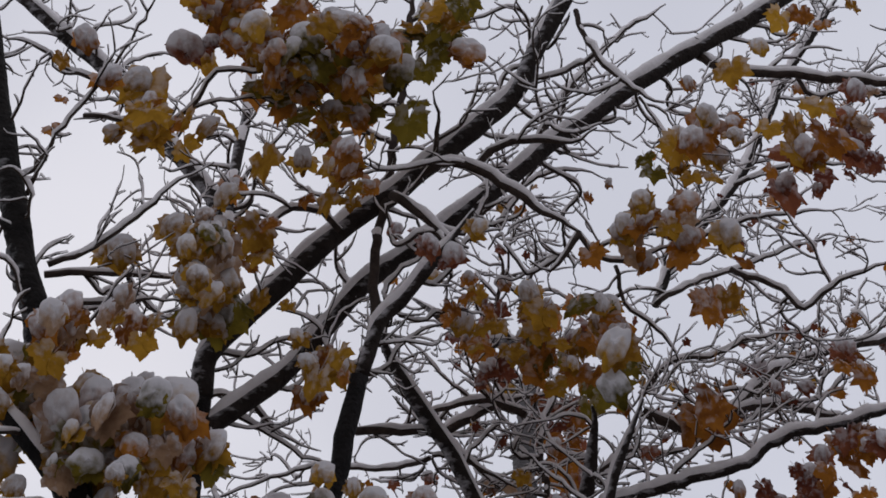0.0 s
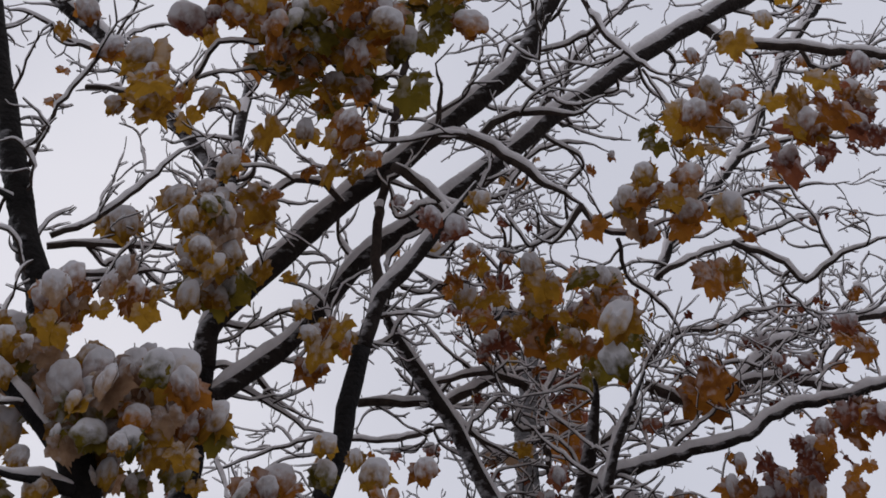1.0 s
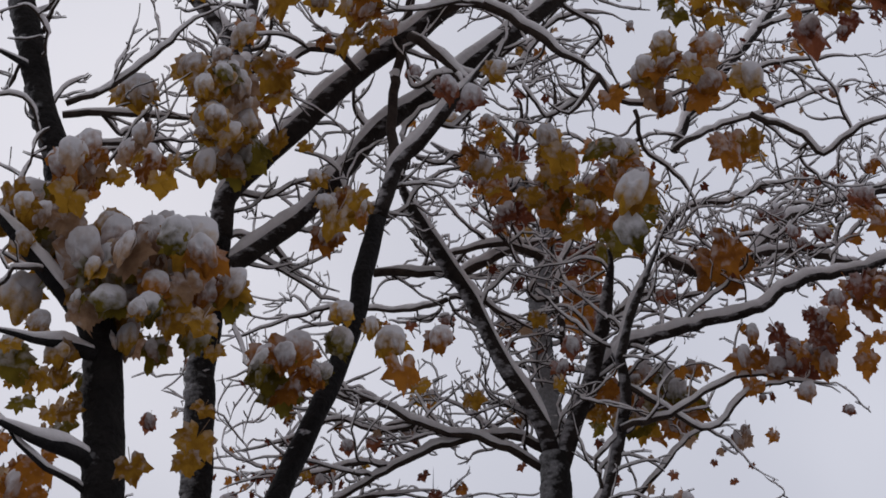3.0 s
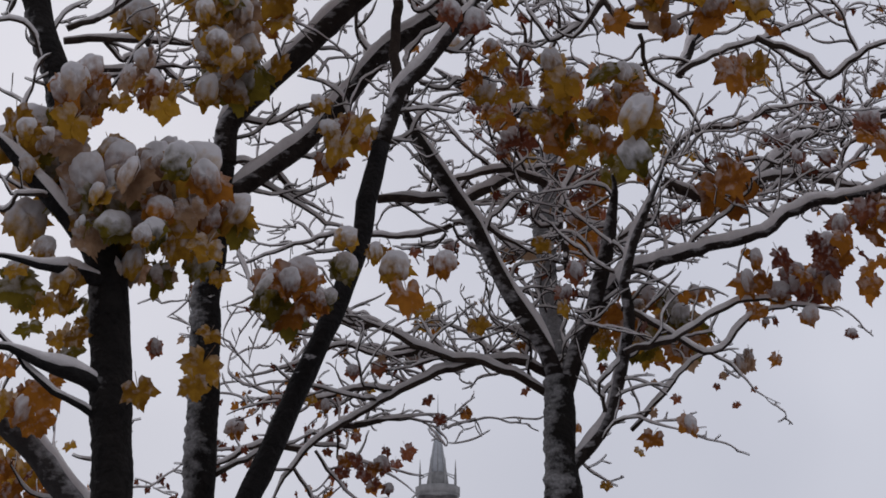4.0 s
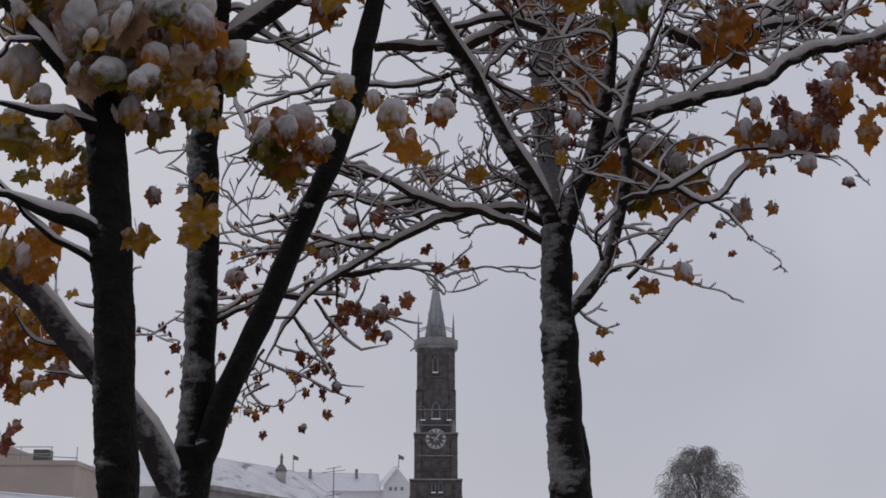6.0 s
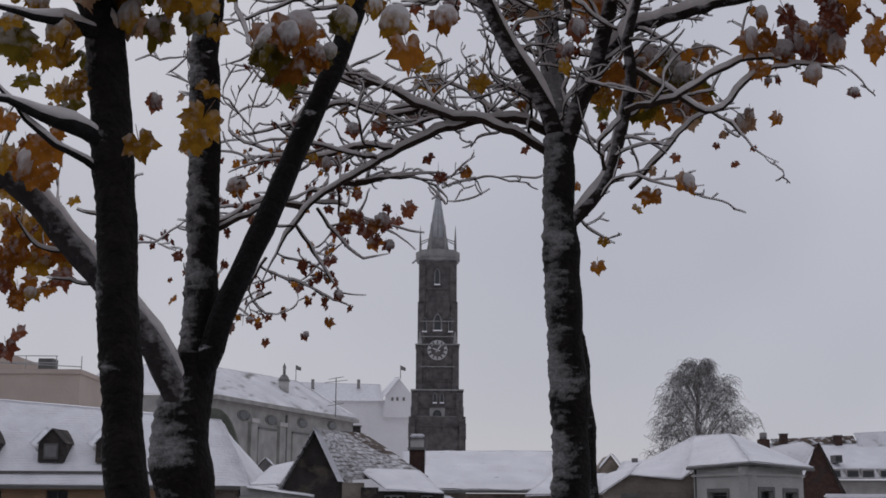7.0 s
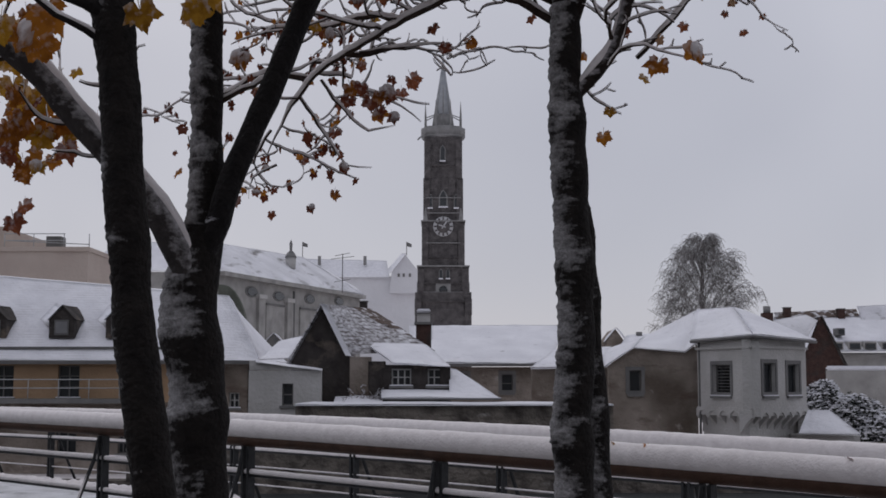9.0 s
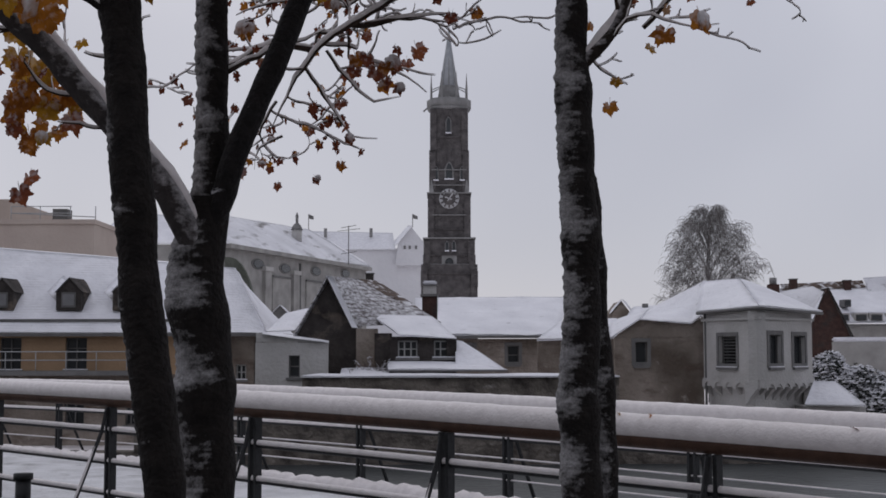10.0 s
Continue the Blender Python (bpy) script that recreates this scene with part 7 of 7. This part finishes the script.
for k in range(46):
    a, z = rb.uniform(0, math.tau), rb.uniform(4.6, 10.6)
    r = crown_reach(z + 0.6) * rb.uniform(0.6, 1.0)
    p0, p2 = Vector((bx, 92, z - 1.6 - 0.3 * r)), Vector((bx + math.cos(a) * r, 92 + math.sin(a) * r, z + 0.5))
    tube(v, f, smooth_line([p0, p0.lerp(p2, 0.5) + UP * 0.35, p2], 0.5), [0.045 - 0.003 * i for i in range(12)], 4)
for k in range(6800):
    a, z = rb.uniform(0, math.tau), rb.uniform(4.4, 11.4)
    r = crown_reach(z) * math.sqrt(rb.uniform(0.05, 1.0)) * (0.80 + 0.42 * noise.noise(Vector((math.cos(a) * 2, math.sin(a) * 2 + 5, z * 0.9))))
    q, tw = Vector((bx + math.cos(a) * r, 92 + math.sin(a) * r, z + rb.uniform(0, 0.5))), []
    dd = Vector((math.cos(a) * 0.5 + rb.gauss(0, 0.3), math.sin(a) * 0.5, rb.uniform(0.0, 0.9)))
    for st in range(8):
        tw.append(q.copy())
        q += dd.normalized() * rb.uniform(0.07, 0.17)
        dd.z -= rb.uniform(0.22, 0.50)
        dd.x += rb.gauss(0, 0.08)
    if noise.noise(tw[3] * 0.8 + Vector((3.3, 0.4, 1.7))) < -0.20:
        continue
    tube(*((v, f) if rb.random() < 0.68 else (v2, f2)), tw, [0.016 - 0.0013 * st for st in range(8)], 3)
tagged(raw("crown", v, f, BIRCH, birch, "drooping dark twigs"), kind="stuff")
tagged(raw("frosted_twig", v2, f2, FROST, birch, "drooping snow-greyed twigs"), kind="stuff")


# ---- snowed shrubs beside the shed ----
def shrub(x, y, z, w, h, seed):
    """A dense evergreen shrub of many small leaf clumps, its top faces loaded with snow."""
    rs = random.Random(seed)
    ob = thing("shrub", "dark evergreen shrub loaded with snow", "shrub", (x, y, z), "shrubs on the bank")
    v, f, v2, f2 = [], [], [], []
    for k in range(1500):
        a, e, r = rs.uniform(0, math.tau), rs.uniform(-0.2, 1.5), rs.uniform(0.65, 1.05)
        p = Vector((x + math.cos(a) * math.cos(e) * w * r, y + math.sin(a) * math.cos(e) * w * r * 0.8, z + math.sin(e) * h * r))
        p += Vector((noise.noise(p * 1.7), 0, noise.noise(p * 1.3 + Vector((5, 0, 0))))) * 0.4
        for t in range(5):
            d = Vector((rs.gauss(0, 1), rs.gauss(0, 1), rs.gauss(0, 0.6))).normalized() * rs.uniform(0.07, 0.16)
            s = d.orthogonal().normalized() * 0.05
            b = len(v)
            v += [p, p + d * 0.5 + s, p + d, p + d * 0.5 - s]
            f.append((b, b + 1, b + 2, b + 3))
        if rs.random() < 0.45 + 0.6 * math.sin(max(e, 0)):
            q = [p + Vector((rs.uniform(-0.2, 0.2), rs.uniform(-0.1, 0.1), rs.uniform(0.0, 0.1))) for _ in range(3)]
            tube(v2, f2, q, [0.015, 0.045, 0.015], 5)
    trunk = cylinder("stem", (x, y, z - 0.6), (x, y, z + h * 0.4), 0.08, BARK, ob)
    tagged(raw("foliage", v, f, NEEDLE, ob), kind="stuff")
    tagged(raw("snow", v2, f2, ROOF_SNOW, ob, "clumps of snow on the foliage"), kind="stuff")


NEEDLE = material("dark_evergreen", (0.018, 0.022, 0.018), (0.05, 0.055, 0.045), 0.9, 4, 0.1, 20)
shrub(17.253, 58, -0.6, 1.7, 1.9, 1)
shrub(18.192, 57, -1.2, 1.8, 2.0, 2)
shrub(19.087, 56, -1.4, 1.5, 1.3, 3)
shrub(18.040, 62, -0.2, 1.0, 1.5, 4)

# ---- river, banks and ground ----
WATER = material("river_water", (0.040, 0.044, 0.045), (0.060, 0.065, 0.066), 0.42, 0.6, 0.35, 3.0, spec=0.18)
PATH = material("wet_paving", (0.045, 0.042, 0.040), (0.09, 0.085, 0.08), 0.85, 1.5, 0.4, 14)
over(PATH, (0.70, 0.69, 0.71), 1.1, 0.46, 0.62)
tagged(boxed("ground", (-2500, -400, -9), (2500, 4500, -3.2), PATH), "flat river valley floor under the town", "ground", kind="structure")
tagged(boxed("water", (-300, 3.0, -3.0), (300, 44.4, -2.2), WATER), "dark grey slow river water", "river", kind="structure")
tagged(boxed("ground", (-300, -60, -3.1), (300, 7.1, -0.02), PATH), "wet paved river bank with thin snow", "ground", kind="structure")
tagged(boxed("ground", (-300, 45.21, -3.1), (300, 900, -2.1), SNOW), "snow covered ground of the old town", "ground", kind="structure")
quay = thing("embankment_wall", "stained masonry river wall capped with snow", "wall", (0, 44.5, -2.2), kind="structure")
boxed("wall", (-60, 44.2, -3.0), (-10.434, 45.2, -1.771), BANK, quay)
boxed("wall", (-10.434, 44.2, -3.0), (-4.778, 45.2, 0.312), BANK, quay)
boxed("wall", (-4.778, 44.2, -3.0), (5.959, 44.9, 0.731), BANK, quay)
boxed("wall", (5.959, 44.4, -3.0), (60, 45.2, -0.542), BANK, quay)
slab("snow", ((-4.778, 44.05, 0.731), (5.959, 44.05, 0.731), (5.959, 44.95, 0.750), (-4.778, 44.95, 0.750)), 0.10, ROOF_SNOW, quay, "snow on the coping", 20, 0.03)

# ---- the footbridge ----
NEAR, FARR, STEP = Vector((1.64, 8.0, 0)), Vector((2.285, 12.0, 0)), Vector((-1.618, 1.555, 0))
ALONG = STEP.normalized()
ACROSS = Vector((-ALONG.y, ALONG.x, 0)) * -1
DECK_SNOW = material("trodden_snow", (0.46, 0.46, 0.47), (0.76, 0.76, 0.79), 0.85, 2.4, 0.7, 12)
over(DECK_SNOW, (0.17, 0.165, 0.165), 3.2, 0.60, 0.76, stretch=(0.8, 0.8, 1))
bridge = thing("footbridge", "footbridge deck under trodden snow", "bridge", (0, 11, 0), kind="structure")


def arch_at(base, s, z):
    """A place along a railing; the bridge rises in a flat arch."""
    k = s + (1 if base is FARR else 0)
    return base + STEP * s + UP * (z + 0.045 * k - 0.0045 * k * k)


def bar(name, base, first, last, z, r, mat, parent, label="", sides=10, snow=0.0):
    """A round rail from a to b, with a ridge of snow on it where wanted."""
    line = [arch_at(base, first + (last - first) * i / 60, z) for i in range(61)]
    v, f = [], []
    tube(v, f, line, [r] * 61, sides)
    ob = raw(name, v, f, mat, parent, label)
    if snow:
        fine = [arch_at(base, first + (last - first) * i / 420, z) for i in range(421)]
        v, f = [], []
        snow_on(v, f, fine, [r] * 421, 12, lambda q: snow, 3.0, 0.3, 0.12)
        raw("snow", v, f, SNOW, ob, "long ridge of fresh snow")
    return ob


def railing(base, z, first, last, hand_r, tubes, post_w, brace, label):
    ob = thing("railing", label, "railing", (base.x, base.y, 0.05), "bridge railings")
    bar("handrail", base, first, last, z, hand_r, RAIL_WOOD, ob, "round brown timber handrail", 14, hand_r * 1.75)
    for h, r, snow in tubes:
        bar("tube" if r > 0.01 else "wire", base, first, last, h, r, PALE_STEEL if r < 0.01 else STEEL, ob, "", 8, snow)
    for s in range(first, last + 1):
        p = arch_at(base, s, 0)
        for o in (-1, 1):
            m = Matrix.Translation(p + ALONG * o * post_w * 0.75) @ Matrix((ALONG, ACROSS, UP)).transposed().to_4x4()
            post = boxed("post", (-post_w * 0.28, -0.035, -0.3), (post_w * 0.28, 0.035, z - hand_r), STEEL, ob, "dark flat steel upright", m)
        if brace:
            out = ACROSS if (ACROSS.y < 0) == (base is NEAR) else -ACROSS
            knee = p + out * 0.10 + UP * (z * 0.72)
            cylinder("brace", p + out * 0.05 + UP * (z * 0.93), knee, 0.019, STEEL, post, "", 6)
            foot = p + out * 0.46 + UP * -0.10
            low = cylinder("brace", knee, foot, 0.021, STEEL, post, "", 6)
            if base is FARR:
                continue
            v, f = [], []
            run = [knee.lerp(foot, i / 12) for i in range(13)]
            snow_on(v, f, run, [0.020] * 13, 8, lambda q: 0.006, 3.0, 0.2, 0.8)
            raw("snow", v, f, SNOW, low, "snow on the slanted brace")
    return ob


railing(NEAR, 1.035, -3, 9, 0.062, ((0.74, 0.021, 0.03), (0.44, 0.021, 0.03), (0.14, 0.021, 0.03)), 0.05, True, "near bridge railing with snow on a brown timber handrail")
railing(FARR, 0.93, -3, 9, 0.058, ((0.62, 0.021, 0.026), (0.42, 0.006, 0.008), (0.20, 0.006, 0.008)), 0.045, True, "far bridge railing with wires and snowed timber handrail")
o = ACROSS * (1 if ACROSS.dot(FARR - NEAR) > 0 else -1)
d0, d1 = NEAR + STEP * -4 - o * 0.15, NEAR + STEP * 10 - o * 0.15
wide = (FARR - NEAR).dot(o) + 0.3
d0, d1 = d0 - UP * 0.12, d1 + UP * 0.06
slab("deck", (d0 - UP * 0.25, d1 - UP * 0.25, d1 + o * wide - UP * 0.25, d0 + o * wide - UP * 0.25), 0.22, BANK, bridge, "dark deck slab", 8, 0.0)
slab("deck_snow", (d0 + UP * 0.0, d1 + UP * 0.0, d1 + o * wide, d0 + o * wide), 0.05, DECK_SNOW, bridge, "trodden snow on the deck", 60, 0.02)
v, f = [], []
bank = [arch_at(FARR, -3 + 12 * i / 300, -0.12) - o * 0.10 for i in range(301)]
snow_on(v, f, bank, [0.09] * 301, 12, lambda q: 0.09, 9.0, 0.3, 1.3)
raw("snow_bank", v, f, SNOW, bridge, "snow banked along the far kerb")
for q, hue, k in ((0.30, 0, 2), (0.19, 2, 1), (-0.42, 3, 3)):
    p = arch_at(NEAR, q, 1.035 + 0.155)
    fallen = new("fallen_leaf", LEAVES[hue][k])
    fallen.matrix_basis = pose(p.x, p.y - 0.03, p.z - 0.01, -62, 10, 25 * k) @ Matrix.Diagonal((0.07, 0.07, 0.07, 1))
    tagged(fallen, "small fallen maple leaf on the handrail snow", "leaf", "fallen leaves")
bol = thing("bollard", "short black bollard on the snowed deck", "bollard", (-4.157, 13, 0.05))
cylinder("post", (-4.157, 13, 0.0), (-4.157, 13, 0.343), 0.075, STEEL, bol, "", 14)
cylinder("cap", (-4.157, 13, 0.343), (-4.157, 13, 0.403), 0.095, STEEL, bol, "", 14)

# an unseen wall, added behind the bank to cut the light from that side
tagged(boxed("wall_south", (-60, -10.5, -0.5), (60, -10, 11), PLASTER), "unseen plain grey wall added to block light from behind", "wall", kind="structure")
